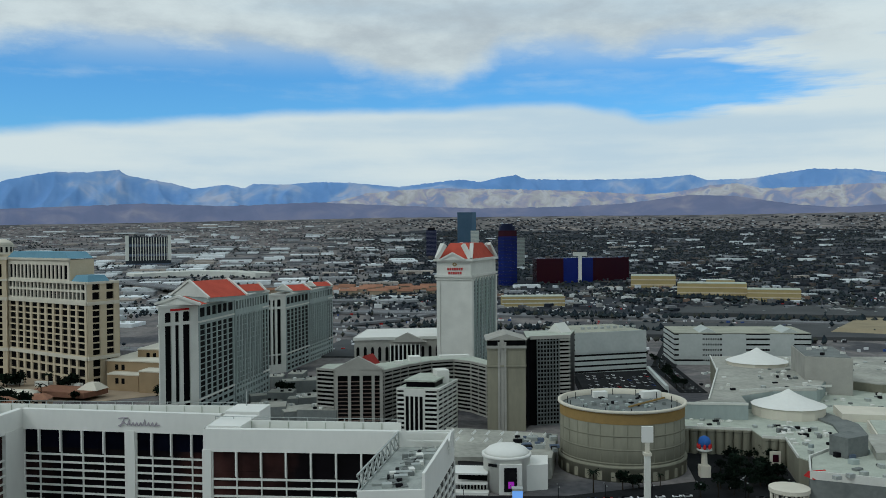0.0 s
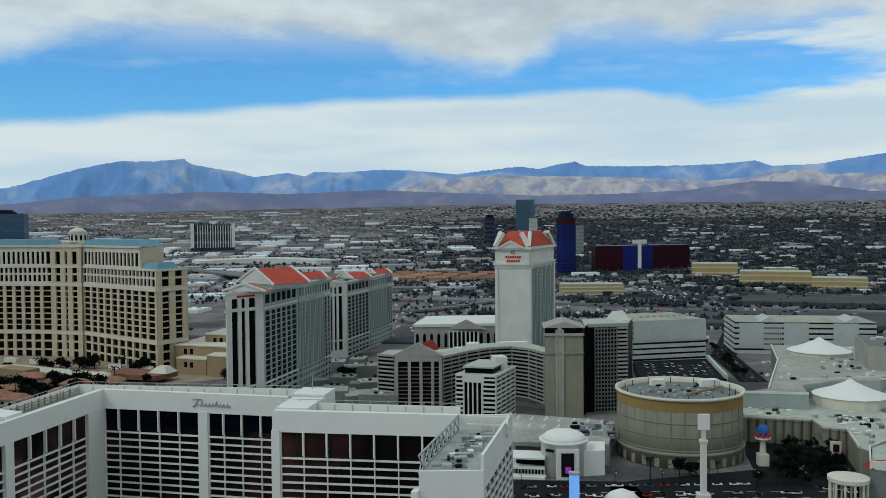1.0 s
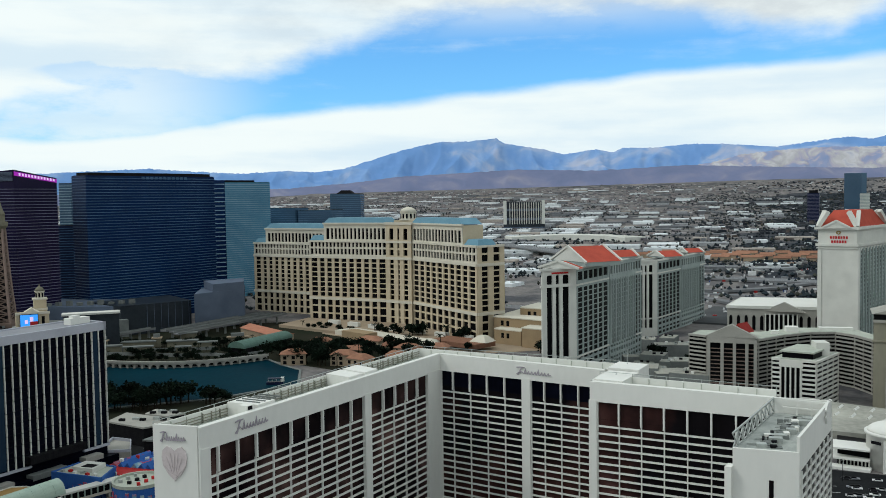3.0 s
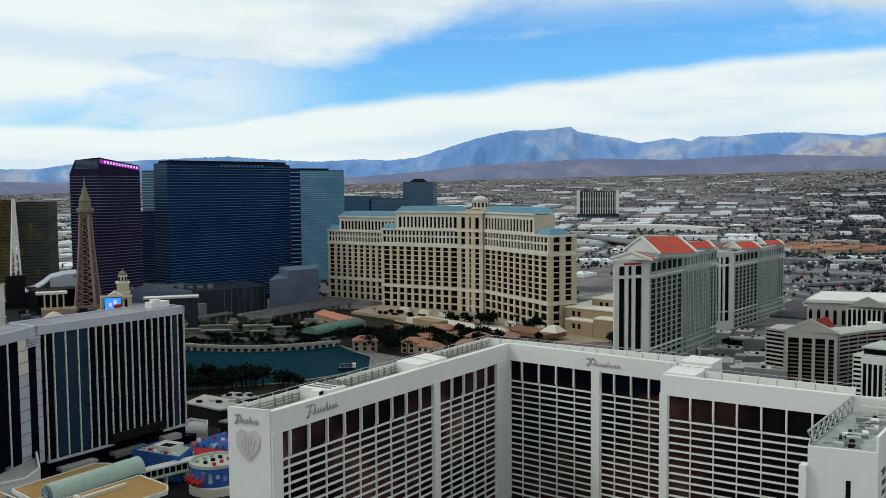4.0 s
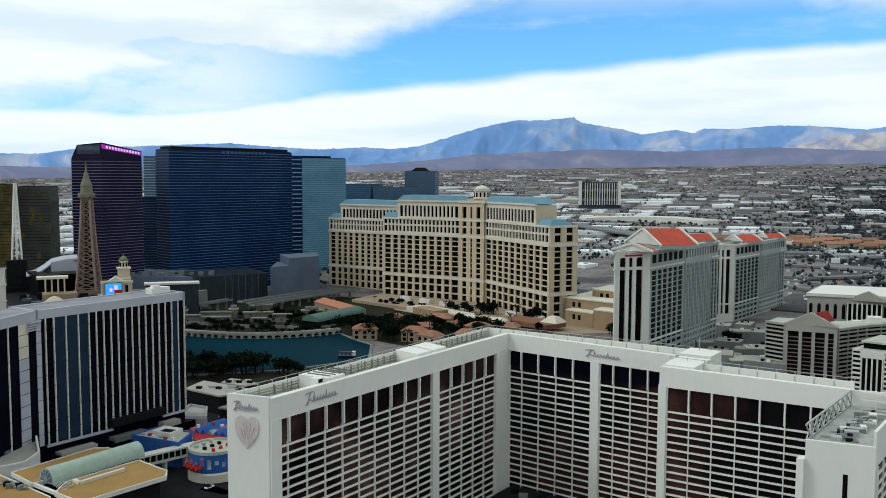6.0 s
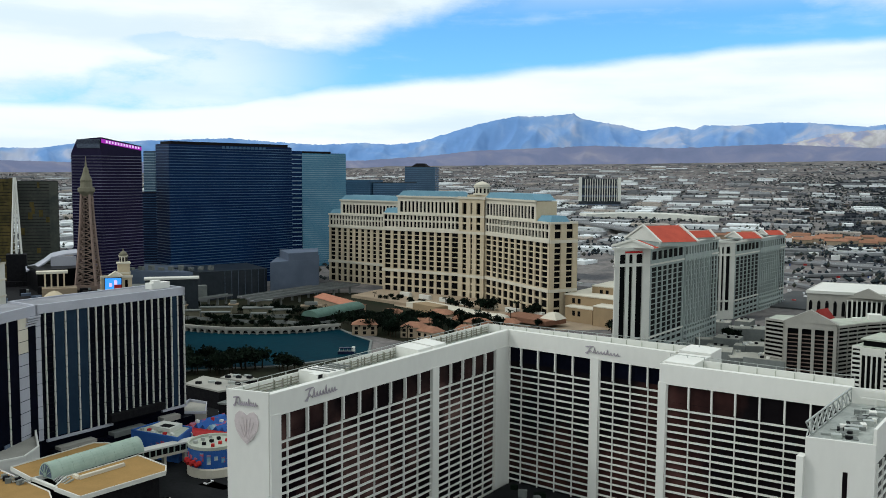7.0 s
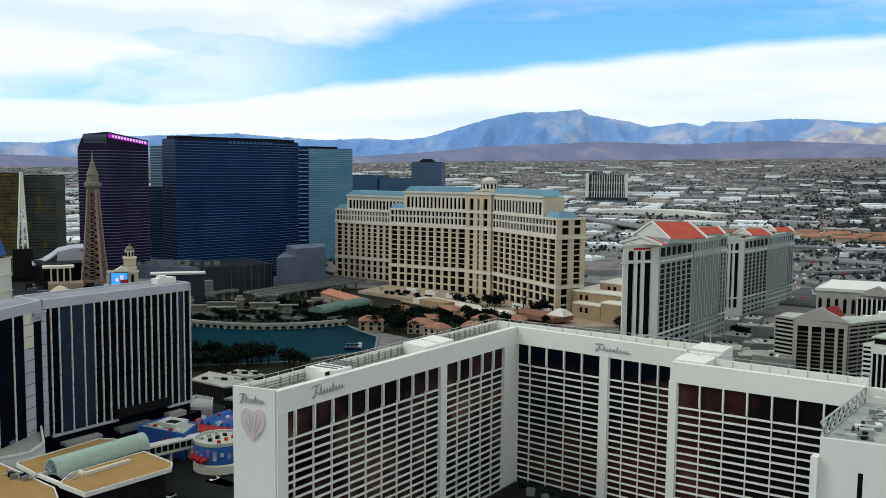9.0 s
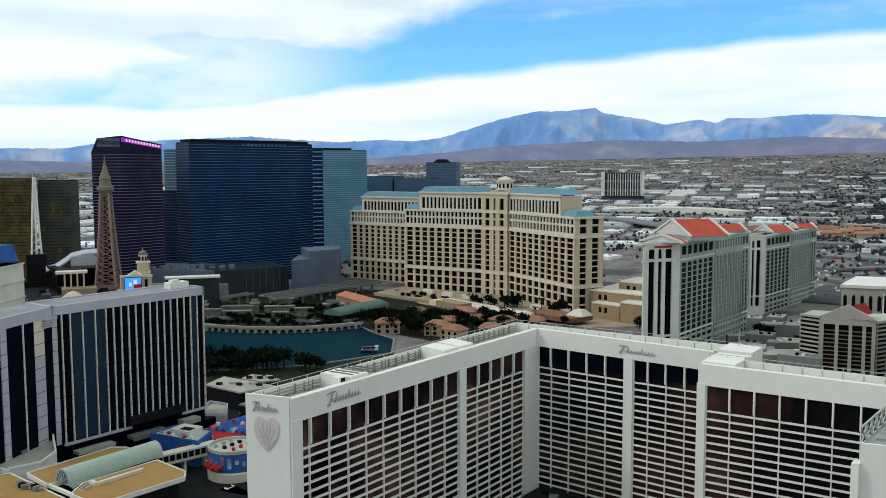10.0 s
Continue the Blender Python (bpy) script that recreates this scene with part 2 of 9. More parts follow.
DARK_WINDOW = glass("dark_window_glass", (0.002, 0.0025, 0.003), (0.007, 0.007, 0.008), 0.3, 0.1, spec=0.03)
TEAL_ROOF = material("blue_green_metal_roof", (0.16, 0.30, 0.38), (0.12, 0.24, 0.31), 0.08, 0.6, fine=0.6)
RED_ROOF = material("red_clay_tile_roof", (0.44, 0.085, 0.055), (0.34, 0.065, 0.045), 0.15, 0.85, fine=1.0)
# Grey-green stucco, also the classical towers' shaded sides with shade in the colour.
STONE = material("stucco_and_shaded_walls", (0.350, 0.395, 0.372), (0.272, 0.315, 0.300), 0.06, 0.9, fine=0.4, stretch=(1, 1, 0.4))
STONE_WHITE = material("white_stucco_trim", (0.65, 0.648, 0.592), (0.53, 0.53, 0.485), 0.08, 0.9)
BLUE_GLASS = glass("dark_blue_curtain_glass", (0.003, 0.010, 0.044), (0.007, 0.027, 0.090), 0.15, 0.012, spec=0.08)
VIOLET_GLASS = glass("dark_violet_curtain_glass", (0.007, 0.006, 0.024), (0.016, 0.012, 0.04), 0.15, 0.012, spec=0.08)
TEAL_GLASS = glass("pale_blue_curtain_glass", (0.05, 0.17, 0.27), (0.10, 0.27, 0.38), 0.15, 0.015, spec=0.3)
SLAB_BLUE = material("blue_grey_floor_edge", (0.092, 0.18, 0.295), (0.025, 0.06, 0.135), 0.03, 0.5)
SLAB_TEAL = material("pale_blue_floor_edge", (0.30, 0.43, 0.51), (0.15, 0.25, 0.33), 0.05, 0.5)
SLAB_VIOLET = material("violet_grey_floor_edge", (0.165, 0.165, 0.24), (0.065, 0.065, 0.11), 0.05, 0.5)
OLIVE_GLASS = glass("olive_gold_curtain_glass", (0.038, 0.036, 0.016), (0.125, 0.095, 0.032), 0.25, 0.1, spec=0.1)
GREY_GREEN_GLASS = glass("grey_green_curtain_glass", (0.034, 0.042, 0.038), (0.075, 0.078, 0.064), 0.25, 0.06, spec=0.2)
PODIUM_GLASS = glass("dark_podium_glass", (0.018, 0.024, 0.030), (0.035, 0.042, 0.05), 0.3, 0.05, spec=0.1)
MAGENTA = material("magenta_sign_light", (0.3, 0.02, 0.3), rough=0.5, glow=(0.6, 0.05, 0.75), glow_strength=0.35)
PALE_SIGN = material("white_sign_light", (0.8, 0.75, 0.8), rough=0.5, glow=(0.85, 0.5, 0.95), glow_strength=0.55)
CONCRETE = material("grey_concrete", (0.201, 0.216, 0.205), (0.130, 0.140, 0.134), 0.08, 0.9, fine=0.6)
GREY_WALL = material("blue_grey_stucco", (0.125, 0.155, 0.21), (0.085, 0.108, 0.15), 0.05, 0.9)
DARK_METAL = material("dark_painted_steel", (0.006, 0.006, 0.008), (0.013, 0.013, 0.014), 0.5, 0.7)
TAN_ROOF = material("ochre_gravel_roof", (0.336, 0.208, 0.080), (0.264, 0.168, 0.064), 0.12, 0.95, fine=1.5)
MINT = material("pale_green_metal_vault", (0.357, 0.442, 0.374), (0.289, 0.374, 0.315), 0.3, 0.6)
TERRACOTTA = material("terracotta_roof_tiles", (0.30, 0.16, 0.10), (0.22, 0.11, 0.075), 0.3, 0.9, fine=2.0, by_object=0.2)
VILLA_WALL = material("sand_stucco", (0.357, 0.281, 0.196), (0.289, 0.230, 0.162), 0.3, 0.9, by_object=0.15)
# Paler copy of IRON: sunlight on the tower's legs is put into the colour.
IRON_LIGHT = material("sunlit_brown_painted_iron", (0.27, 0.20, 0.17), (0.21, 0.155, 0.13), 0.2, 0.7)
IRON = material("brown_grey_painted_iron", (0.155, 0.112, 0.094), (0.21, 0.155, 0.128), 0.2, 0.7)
IRON_TOP = material("weathered_bronze_paint", (0.20, 0.19, 0.14), (0.15, 0.14, 0.10), 0.3, 0.7)
GOLD_BAND = material("ochre_frieze_paint", (0.30, 0.20, 0.075), (0.235, 0.16, 0.065), 0.2, 0.8)
DRUM_STONE = material("grey_ochre_cast_stone", (0.239, 0.232, 0.176), (0.164, 0.160, 0.122), 0.07, 0.9, fine=0.5, stretch=(1, 1, 0.3))
BLUE_PAINT = material("bright_blue_paint", (0.025, 0.085, 0.31), (0.05, 0.14, 0.38), 0.1, 0.6)
PAINTED = two_way("bright_mural_paint", [(0.0, (0.04, 0.10, 0.34)), (0.46, (0.05, 0.14, 0.40)), (0.5, (0.45, 0.06, 0.06)), (0.56, (0.10, 0.30, 0.45)), (0.66, (0.5, 0.5, 0.45))], 0.12)
RED_PAINT = material("red_paint", (0.48, 0.03, 0.03), (0.35, 0.03, 0.03), 0.5, 0.6)
ROYAL_GLASS = glass("royal_blue_glass", (0.005, 0.010, 0.10), (0.010, 0.022, 0.16), 0.2, 0.02, spec=0.2)
MAROON_GLASS = glass("maroon_glass", (0.032, 0.004, 0.009), (0.022, 0.003, 0.011), 0.25, 0.02, spec=0.15)
NAVY = glass("navy_glass", (0.006, 0.009, 0.028), (0.014, 0.020, 0.05), 0.3, 0.05, spec=0.1)
STEEL_BLUE_GLASS = glass("steel_blue_glass", (0.03, 0.075, 0.13), (0.045, 0.10, 0.16), 0.25, 0.02)
YELLOW_WALL = material("sandy_yellow_stucco", (0.40, 0.32, 0.15), (0.33, 0.262, 0.125), 0.05, 0.9)
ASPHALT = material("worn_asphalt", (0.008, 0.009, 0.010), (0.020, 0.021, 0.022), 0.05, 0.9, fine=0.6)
ROAD_PALE = material("pale_concrete_road", (0.19, 0.195, 0.20), (0.14, 0.144, 0.15), 0.04, 0.9)
ROAD_FAR = material("sun_bleached_street", (0.20, 0.205, 0.21), (0.11, 0.115, 0.125), 0.006, 0.9, fine=0.02)
PAVING = material("tan_paving", (0.36, 0.285, 0.20), (0.27, 0.215, 0.155), 0.06, 0.9)
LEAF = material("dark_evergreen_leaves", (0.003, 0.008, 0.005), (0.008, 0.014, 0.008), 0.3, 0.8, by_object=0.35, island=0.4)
BARK = material("tree_bark", (0.03, 0.023, 0.016), (0.02, 0.016, 0.011), 1.0, 0.9)
MARK = material("white_road_paint", (0.6, 0.6, 0.58), (0.5, 0.5, 0.48), 1.0, 0.8)
WATER = material("lake_water", (0.001, 0.015, 0.026), (0.002, 0.032, 0.047), 0.01, 0.5, fine=0.25, bump=0.2, spec=0.008)
GROUND = two_way("desert_city_ground", [(0.0, (0.040, 0.041, 0.045)), (0.40, (0.075, 0.075, 0.080)), (0.50, (0.19, 0.175, 0.165)), (0.58, (0.11, 0.106, 0.108)), (0.72, (0.31, 0.275, 0.245))], 0.009)
# Haze is put into the town colours: lilac-grey roofs, bluish ground and trees.
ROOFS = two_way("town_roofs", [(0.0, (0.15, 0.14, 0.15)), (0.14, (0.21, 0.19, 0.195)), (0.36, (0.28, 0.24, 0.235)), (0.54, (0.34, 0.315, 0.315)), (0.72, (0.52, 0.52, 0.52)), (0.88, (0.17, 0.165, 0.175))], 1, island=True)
# Darker copy of ROOFS for the right-hand suburb, shade put into the colour.
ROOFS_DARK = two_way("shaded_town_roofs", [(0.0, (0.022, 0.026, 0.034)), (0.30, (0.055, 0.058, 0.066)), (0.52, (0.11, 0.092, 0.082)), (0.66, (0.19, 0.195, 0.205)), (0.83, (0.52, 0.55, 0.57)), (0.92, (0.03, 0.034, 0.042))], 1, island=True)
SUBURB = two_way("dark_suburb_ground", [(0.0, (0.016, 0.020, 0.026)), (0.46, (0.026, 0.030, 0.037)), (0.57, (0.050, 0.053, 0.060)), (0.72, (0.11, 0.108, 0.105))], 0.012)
SHEDS = two_way("warehouse_roofs", [(0.0, (0.14, 0.145, 0.15)), (0.12, (0.30, 0.31, 0.315)), (0.34, (0.52, 0.55, 0.56)), (0.52, (0.33, 0.295, 0.26)), (0.64, (0.68, 0.71, 0.72)), (0.92, (0.17, 0.17, 0.175))], 1, obj=True)
YARDS = two_way("concrete_yards", [(0.0, (0.15, 0.15, 0.155)), (0.3, (0.22, 0.215, 0.215)), (0.6, (0.29, 0.28, 0.27)), (0.85, (0.19, 0.175, 0.165))], 1, island=True)
SHEDS_FAR = two_way("far_warehouse_roofs", [(0.0, (0.15, 0.155, 0.165)), (0.12, (0.30, 0.31, 0.32)), (0.34, (0.56, 0.59, 0.60)), (0.50, (0.35, 0.315, 0.28)), (0.62, (0.72, 0.75, 0.76)), (0.92, (0.18, 0.185, 0.195))], 1, island=True)
# Blue-leaning crowns: distance haze is part of the colour.
TREES_FAR = two_way("far_tree_crowns", [(0.0, (0.020, 0.028, 0.034)), (0.4, (0.028, 0.037, 0.040)), (0.7, (0.045, 0.048, 0.040)), (0.9, (0.018, 0.025, 0.032))], 1, island=True)
CAR_PAINT = two_way("car_paint", [(0.0, (0.6, 0.6, 0.6)), (0.3, (0.03, 0.03, 0.035)), (0.5, (0.25, 0.26, 0.28)), (0.7, (0.75, 0.75, 0.75)), (0.88, (0.3, 0.03, 0.03)), (0.95, (0.04, 0.07, 0.2))], 1, 0.35, obj=True)
CARS_FAR = two_way("far_car_paint", [(0.0, (0.6, 0.6, 0.6)), (0.3, (0.03, 0.03, 0.035)), (0.5, (0.25, 0.26, 0.28)), (0.7, (0.75, 0.75, 0.75)), (0.88, (0.3, 0.03, 0.03)), (0.95, (0.04, 0.07, 0.2))], 1, 0.35, island=True)
# Rock colours with distance haze mixed in, bluest on the far range.
RIDGE_ROCK = far_rock("haze_blue_far_rock", [(0.30, (0.14, 0.27, 0.53)), (0.47, (0.165, 0.30, 0.57)), (0.56, (0.22, 0.345, 0.58)), (0.64, (0.34, 0.41, 0.58)), (0.74, (0.43, 0.46, 0.56))], 0.0045)
MID_ROCK = far_rock("cream_pink_rock_with_haze", [(0.28, (0.22, 0.28, 0.44)), (0.42, (0.27, 0.30, 0.43)), (0.48, (0.37, 0.35, 0.42)), (0.54, (0.42, 0.41, 0.42)), (0.61, (0.51, 0.50, 0.52)), (0.70, (0.31, 0.33, 0.43))], 0.011)
HILL_ROCK = far_rock("haze_violet_far_hills", [(0.30, (0.14, 0.165, 0.265)), (0.50, (0.165, 0.185, 0.29)), (0.62, (0.20, 0.21, 0.30)), (0.74, (0.27, 0.265, 0.33))], 0.006)


# ---- building helpers ----
class Mesh:
    """Collects boxes, prisms and turned shapes, and becomes one mesh."""

    def __init__(self):
        self.v, self.f = [], []

    def add(self, verts, faces):
        n = len(self.v)
        self.v += [tuple(p) for p in verts]
        self.f += [tuple(i + n for i in q) for q in faces]
        return self

    def prism(self, poly, z0, z1):
        """poly runs counter-clockwise as seen from above."""
        n = len(poly)
        b = [(x, y, z0) for x, y in poly] + [(x, y, z1) for x, y in poly]
        fs = [(i, (i + 1) % n, n + (i + 1) % n, n + i) for i in range(n)]
        return self.add(b, fs + [tuple(range(n, 2 * n)), tuple(range(n - 1, -1, -1))])

    def box(self, x, y, z0, sx, sy, z1, turn=0.0):
        c, s = math.cos(turn), math.sin(turn)
        q = [(x + a * sx / 2 * c - b * sy / 2 * s, y + a * sx / 2 * s + b * sy / 2 * c) for a, b in ((-1, -1), (1, -1), (1, 1), (-1, 1))]
        return self.prism(q, z0, z1)

    def along(self, p, q, a, b, out, back, z0, z1):
        """A bar on the wall line p to q, from a to b metres along it, standing out and back from it. The outside is on the right of p to q."""
        d = math.dist(p, q)
        ux, uy = (q[0] - p[0]) / d, (q[1] - p[1]) / d
        nx, ny = uy, -ux
        c = [(p[0] + ux * t + nx * o, p[1] + uy * t + ny * o) for t, o in ((a, out), (b, out), (b, -back), (a, -back))]
        return self.prism(c, z0, z1)

    def turned(self, x, y, rings, n=32, a0=0.0, a1=2 * math.pi, caps=True):
        """rings of (radius, height) from the bottom up."""
        closed = abs(a1 - a0 - 2 * math.pi) < 1e-6
        k = n if closed else n + 1
        vs = [(x + r * math.cos(a0 + (a1 - a0) * i / n), y + r * math.sin(a0 + (a1 - a0) * i / n), z) for r, z in rings for i in range(k)]
        fs = []
        for j in range(len(rings) - 1):
            for i in range(k if closed else k - 1):
                a, b = j * k + i, j * k + (i + 1) % k
                fs.append((a, b, b + k, a + k))
        if caps and closed:
            fs += [tuple(range(k - 1, -1, -1)), tuple((len(rings) - 1) * k + i for i in range(k))]
        return self.add(vs, fs)

    def gable(self, p, q, half, z0, z1, over=0.0):
        """A pitched roof with its ridge over the line p to q."""
        d = math.dist(p, q)
        ux, uy = (q[0] - p[0]) / d, (q[1] - p[1]) / d
        nx, ny = -uy, ux
        p, q = (p[0] - ux * over, p[1] - uy * over), (q[0] + ux * over, q[1] + uy * over)
        vs = [(p[0] - nx * half, p[1] - ny * half, z0), (q[0] - nx * half, q[1] - ny * half, z0), (q[0] + nx * half, q[1] + ny * half, z0), (p[0] + nx * half, p[1] + ny * half, z0), (*p, z1), (*q, z1)]
        return self.add(vs, [(0, 1, 5, 4), (2, 3, 4, 5), (1, 2, 5), (3, 0, 4), (3, 2, 1, 0)])

    def hip(self, poly, z0, z1, inset):
        """A hipped roof on a quadrilateral, its top drawn in by inset of 0 to 1."""
        cx, cy = sum(p[0] for p in poly) / 4, sum(p[1] for p in poly) / 4
        top = [(x + (cx - x) * inset, y + (cy - y) * inset, z1) for x, y in poly]
        vs = [(x, y, z0) for x, y in poly] + top
        return self.add(vs, [(i, (i + 1) % 4, 4 + (i + 1) % 4, 4 + i) for i in range(4)] + [(4, 5, 6, 7), (3, 2, 1, 0)])

    def rod(self, a, b, w):
        """A square bar from a to b."""
        a, b = Vector(a), Vector(b)
        d = (b - a).normalized()
        s = d.cross(Vector((0, 0, 1)) if abs(d.z) < 0.9 else Vector((1, 0, 0))).normalized() * w / 2
        t = d.cross(s).normalized() * w / 2
        vs = [p + i * s + j * t for p in (a, b) for i, j in ((-1, -1), (1, -1), (1, 1), (-1, 1))]
        return self.add(vs, [(0, 1, 5, 4), (1, 2, 6, 5), (2, 3, 7, 6), (3, 0, 4, 7), (3, 2, 1, 0), (4, 5, 6, 7)])

    def data(self, name, mat, smooth=False):
        me = bpy.data.meshes.new(name)
        me.from_pydata(self.v, [], self.f)
        me.materials.append(mat)
        if smooth:
            me.polygons.foreach_set("use_smooth", [True] * len(me.polygons))
        me.update()
        return me


def thing(name, x, y, z, label, category, group="", kind=""):
    e = new(name)
    e.location = (x, y, z)
    e.empty_display_size = 1.0
    return tagged(e, label, category, group, kind)


def place(ob, parent):
    ob.parent = parent
    if parent is not None and parent.parent is None:
        ob.matrix_parent_inverse = Matrix.Translation(-Vector(parent.location))
    return ob


def part(name, mesh, mat, parent, label="", kind="", smooth=False):
    ob = place(new(name, mesh.data(name, mat, smooth)), parent)
    return tagged(ob, label, kind=kind)


def whole(name, mesh, mat, label, category, group="", kind="", smooth=False):
    return tagged(new(name, mesh.data(name, mat, smooth)), label, category, group, kind)


def lerp(p, q, t):
    return (p[0] + (q[0] - p[0]) * t, p[1] + (q[1] - p[1]) * t)


def offset(p, q, d):
    """The line p to q moved d metres to its left (back, behind a wall that faces right)."""
    n = math.dist(p, q)
    ux, uy = (q[0] - p[0]) / n, (q[1] - p[1]) / n
    return (p[0] - uy * d, p[1] + ux * d), (q[0] - uy * d, q[1] + ux * d)


def wall_grid(t, mat, p, q, zones, nx, pier, out=0.5, back=0.3, edge=None):
    """Piers and spandrels before the glass of one wall, each a part. zones: (z0, z1, rows, share of each row that is wall)."""
    d = math.dist(p, q)
    edge = pier if edge is None else edge
    step = (d - 2 * edge) / nx
    z0, z1 = zones[0][0], zones[-1][1]
    spans = [(0, edge), (d - edge, d)] + [(edge + step * i - pier / 2, edge + step * i + pier / 2) for i in range(1, nx)]
    for a, b in spans:
        part("pier", Mesh().along(p, q, a, b, out, back, z0, z1), mat, t)
    for a, b, rows, share in zones:
        h = (b - a) / rows
        for r in range(rows):
            part("spandrel", Mesh().along(p, q, edge, d - edge, out - 0.08, back, a + r * h, a + r * h + h * share), mat, t)
        part("spandrel", Mesh().along(p, q, 0, d, out + 0.05, back, b - h * share * 0.4, b), mat, t)


def cornice(m, poly, z0, z1, out):
    """A projecting band round a polygon that runs counter-clockwise."""
    n = len(poly)
    for i in range(n):
        p, q = poly[i], poly[(i + 1) % n]
        m.along(p, q, -out, math.dist(p, q) + out, out, 0.4, z0, z1)
    return m


# ---- ground ----
def ground_z(x, y):
    """The valley floor: level near by, rising to the hills, higher on the right than on the left."""
    r = math.hypot(x, y)
    if r < 900:
        return 0.0
    z = 1.7e-4 * (r - 900) ** 1.7
    if r > 2400:
        a = math.degrees(math.atan2(x, y))
        tilt = -46 * min(1, max(0, (-30 - a) / 14)) + 34 * min(1, max(0, (a + 30) / 26))
        z += tilt * ((min(r, 4400) - 2400) / 2000) ** 1.4
    return z


def ground_sheet():
    m = Mesh()
    radii = [0, 150, 300, 450, 600, 750, 900, 1000, 1100, 1250, 1400, 1600, 1800, 2000, 2300, 2600, 2900, 3200, 3500, 3800, 4100, 4400, 4700, 4950]
    n = 192
    vs = [(r * math.sin(2 * math.pi * i / n), r * math.cos(2 * math.pi * i / n), ground_z(r * math.sin(2 * math.pi * i / n), r * math.cos(2 * math.pi * i / n))) for r in radii[1:] for i in range(n)]
    vs.append((0, 0, 0))
    fs = [(len(vs) - 1, (i + 1) % n, i) for i in range(n)]
    for j in range(len(radii) - 2):
        for i in range(n):
            a, b = j * n + i, j * n + (i + 1) % n
            fs.append((a, b, b + n, a + n))
    m.add(vs, fs)
    whole("ground", m, GROUND, "grey-brown desert city ground rising towards hills", "ground", kind="structure", smooth=True)


ground_sheet()


def curve_at(knots, a):
    if a <= knots[0][0]:
        return knots[0][1]
    for (a0, v0), (a1, v1) in zip(knots, knots[1:]):
        if a <= a1:
            return v0 + (v1 - v0) * (a - a0) / (a1 - a0)
    return knots[-1][1]


RIDGE = [(-56.9, 24), (-52.9, 24.1), (-50.5, 30.7), (-42.0, 37.7), (-39.3, 34.5), (-36.4, 31.8), (-33.6, 34.5), (-31.8, 32.7), (-29.9, 36.3), (-26.4, 55.1), (-25.0, 61.0), (-23.7, 65.0), (-21.9, 65.1), (-20.1, 68.1), (-19.6, 62.2), (-18.3, 58.3), (-17.0, 54.5), (-15.8, 48.6), (-13.8, 53.6), (-12.7, 49.7), (-12.1, 54.6), (-10.2, 53.7), (-8.2, 56.7), (-6.0, 55.8), (-3.0, 51.0), (-0.9, 55.2), (1.0, 58.9), (2.3, 55.8), (3.5, 60.6), (4.6, 63.4), (5.3, 58.4), (7.8, 57.1), (10.9, 56.7), (13.4, 57.3), (15.5, 60.1), (16.4, 54.0), (19.1, 54.5), (20.3, 58.4), (22.5, 62.9), (24.9, 61.0), (26.3, 57.2), (33.2, 52)]
HILLS = [(-56.9, 12), (-50.6, 10.0), (-33.6, 14.9), (-29.3, 20.7), (-26.5, 26.6), (-22.6, 29.7), (-18.8, 32.8), (-13.8, 30.0), (-8.2, 34.1), (-6.8, 32.9), (-3.2, 30.1), (2.3, 26.3), (7.7, 27.2), (11.3, 29.6), (13.0, 32.9), (15.4, 38.3), (18.1, 36.2), (21.3, 26.7), (23.8, 22.4), (26.1, 24.5), (31, 24)]
MIDDLE = [(-11.8, 22.2), (-8.2, 32.2), (-6.7, 36.2), (-4.9, 44.1), (-3.0, 47.1), (-0.2, 49.2), (2.7, 47.9), (5.3, 46.6), (7.8, 45.3), (10.7, 42.0), (12.7, 39.7), (14.6, 41.6), (16.6, 48.1), (18.2, 49.8), (19.6, 43.6), (22.5, 44.3), (25.4, 46.5), (29.2, 42), (33.2, 36)]


def mountains(name, knots, r_top, depth, mat, label, rough, seed, jag=0.0006):
    """A range seen from the valley: its crest follows the knots (degrees, thousandths of rise), its near side falls in spurs and gullies."""
    m = Mesh()
    a0, a1, n, rows = knots[0][0] - 4, knots[-1][0] + 4, 1100, 30
    vs, fs = [], []
    for i in range(n + 1):
        a = a0 + (a1 - a0) * i / n
        sa, ca = math.sin(radians(a)), math.cos(radians(a))
        broad = sum(curve_at(knots, a + d) for d in (-1.2, -0.6, 0, 0.6, 1.2)) / 5
        body = 130 + r_top * broad / 1000
        crest = 130 + r_top * (curve_at(knots, a) / 1000 + 0.0007 * noise.noise((a * 1.9, seed, 0)) + jag * noise.noise((a * 6.0, seed, 3)) + 0.5 * jag * noise.noise((a * 13.0, seed, 7)))
        for j in range(rows + 1):
            s = j / rows
            r = r_top - depth * (1 - s)
            base = ground_z(r * sa, r * ca) - 8
            u, w = a * 0.55, s * depth / 150 + seed
            warp = 0.5 * noise.noise((u * 0.8, w, 4))
            spur = 1 - 2 * abs(noise.noise((u + warp, w * 0.35, 1))) + 0.5 * noise.noise((u * 2.3 + warp, w * 0.9, 5)) + 0.28 * noise.noise((u * 4.6, w * 2.4, 8)) + 0.12 * noise.noise((u * 9.0, w * 5.0, 2))
            z = base + (body - base) * (s ** 1.25) + (crest - body) * s ** 5 + (spur - 0.4) * rough * s * (1 - s) * 4
            vs.append((r * sa, r * ca, z))
    k = rows + 1
    for i in range(n):
        for j in range(rows):
            a = i * k + j
            fs.append((a, a + k, a + k + 1, a + 1))
    m.add(vs, fs)
    whole(name, m, mat, label, "mountain", kind="structure", smooth=True)


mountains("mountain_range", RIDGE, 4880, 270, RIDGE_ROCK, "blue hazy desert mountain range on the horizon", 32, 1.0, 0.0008)
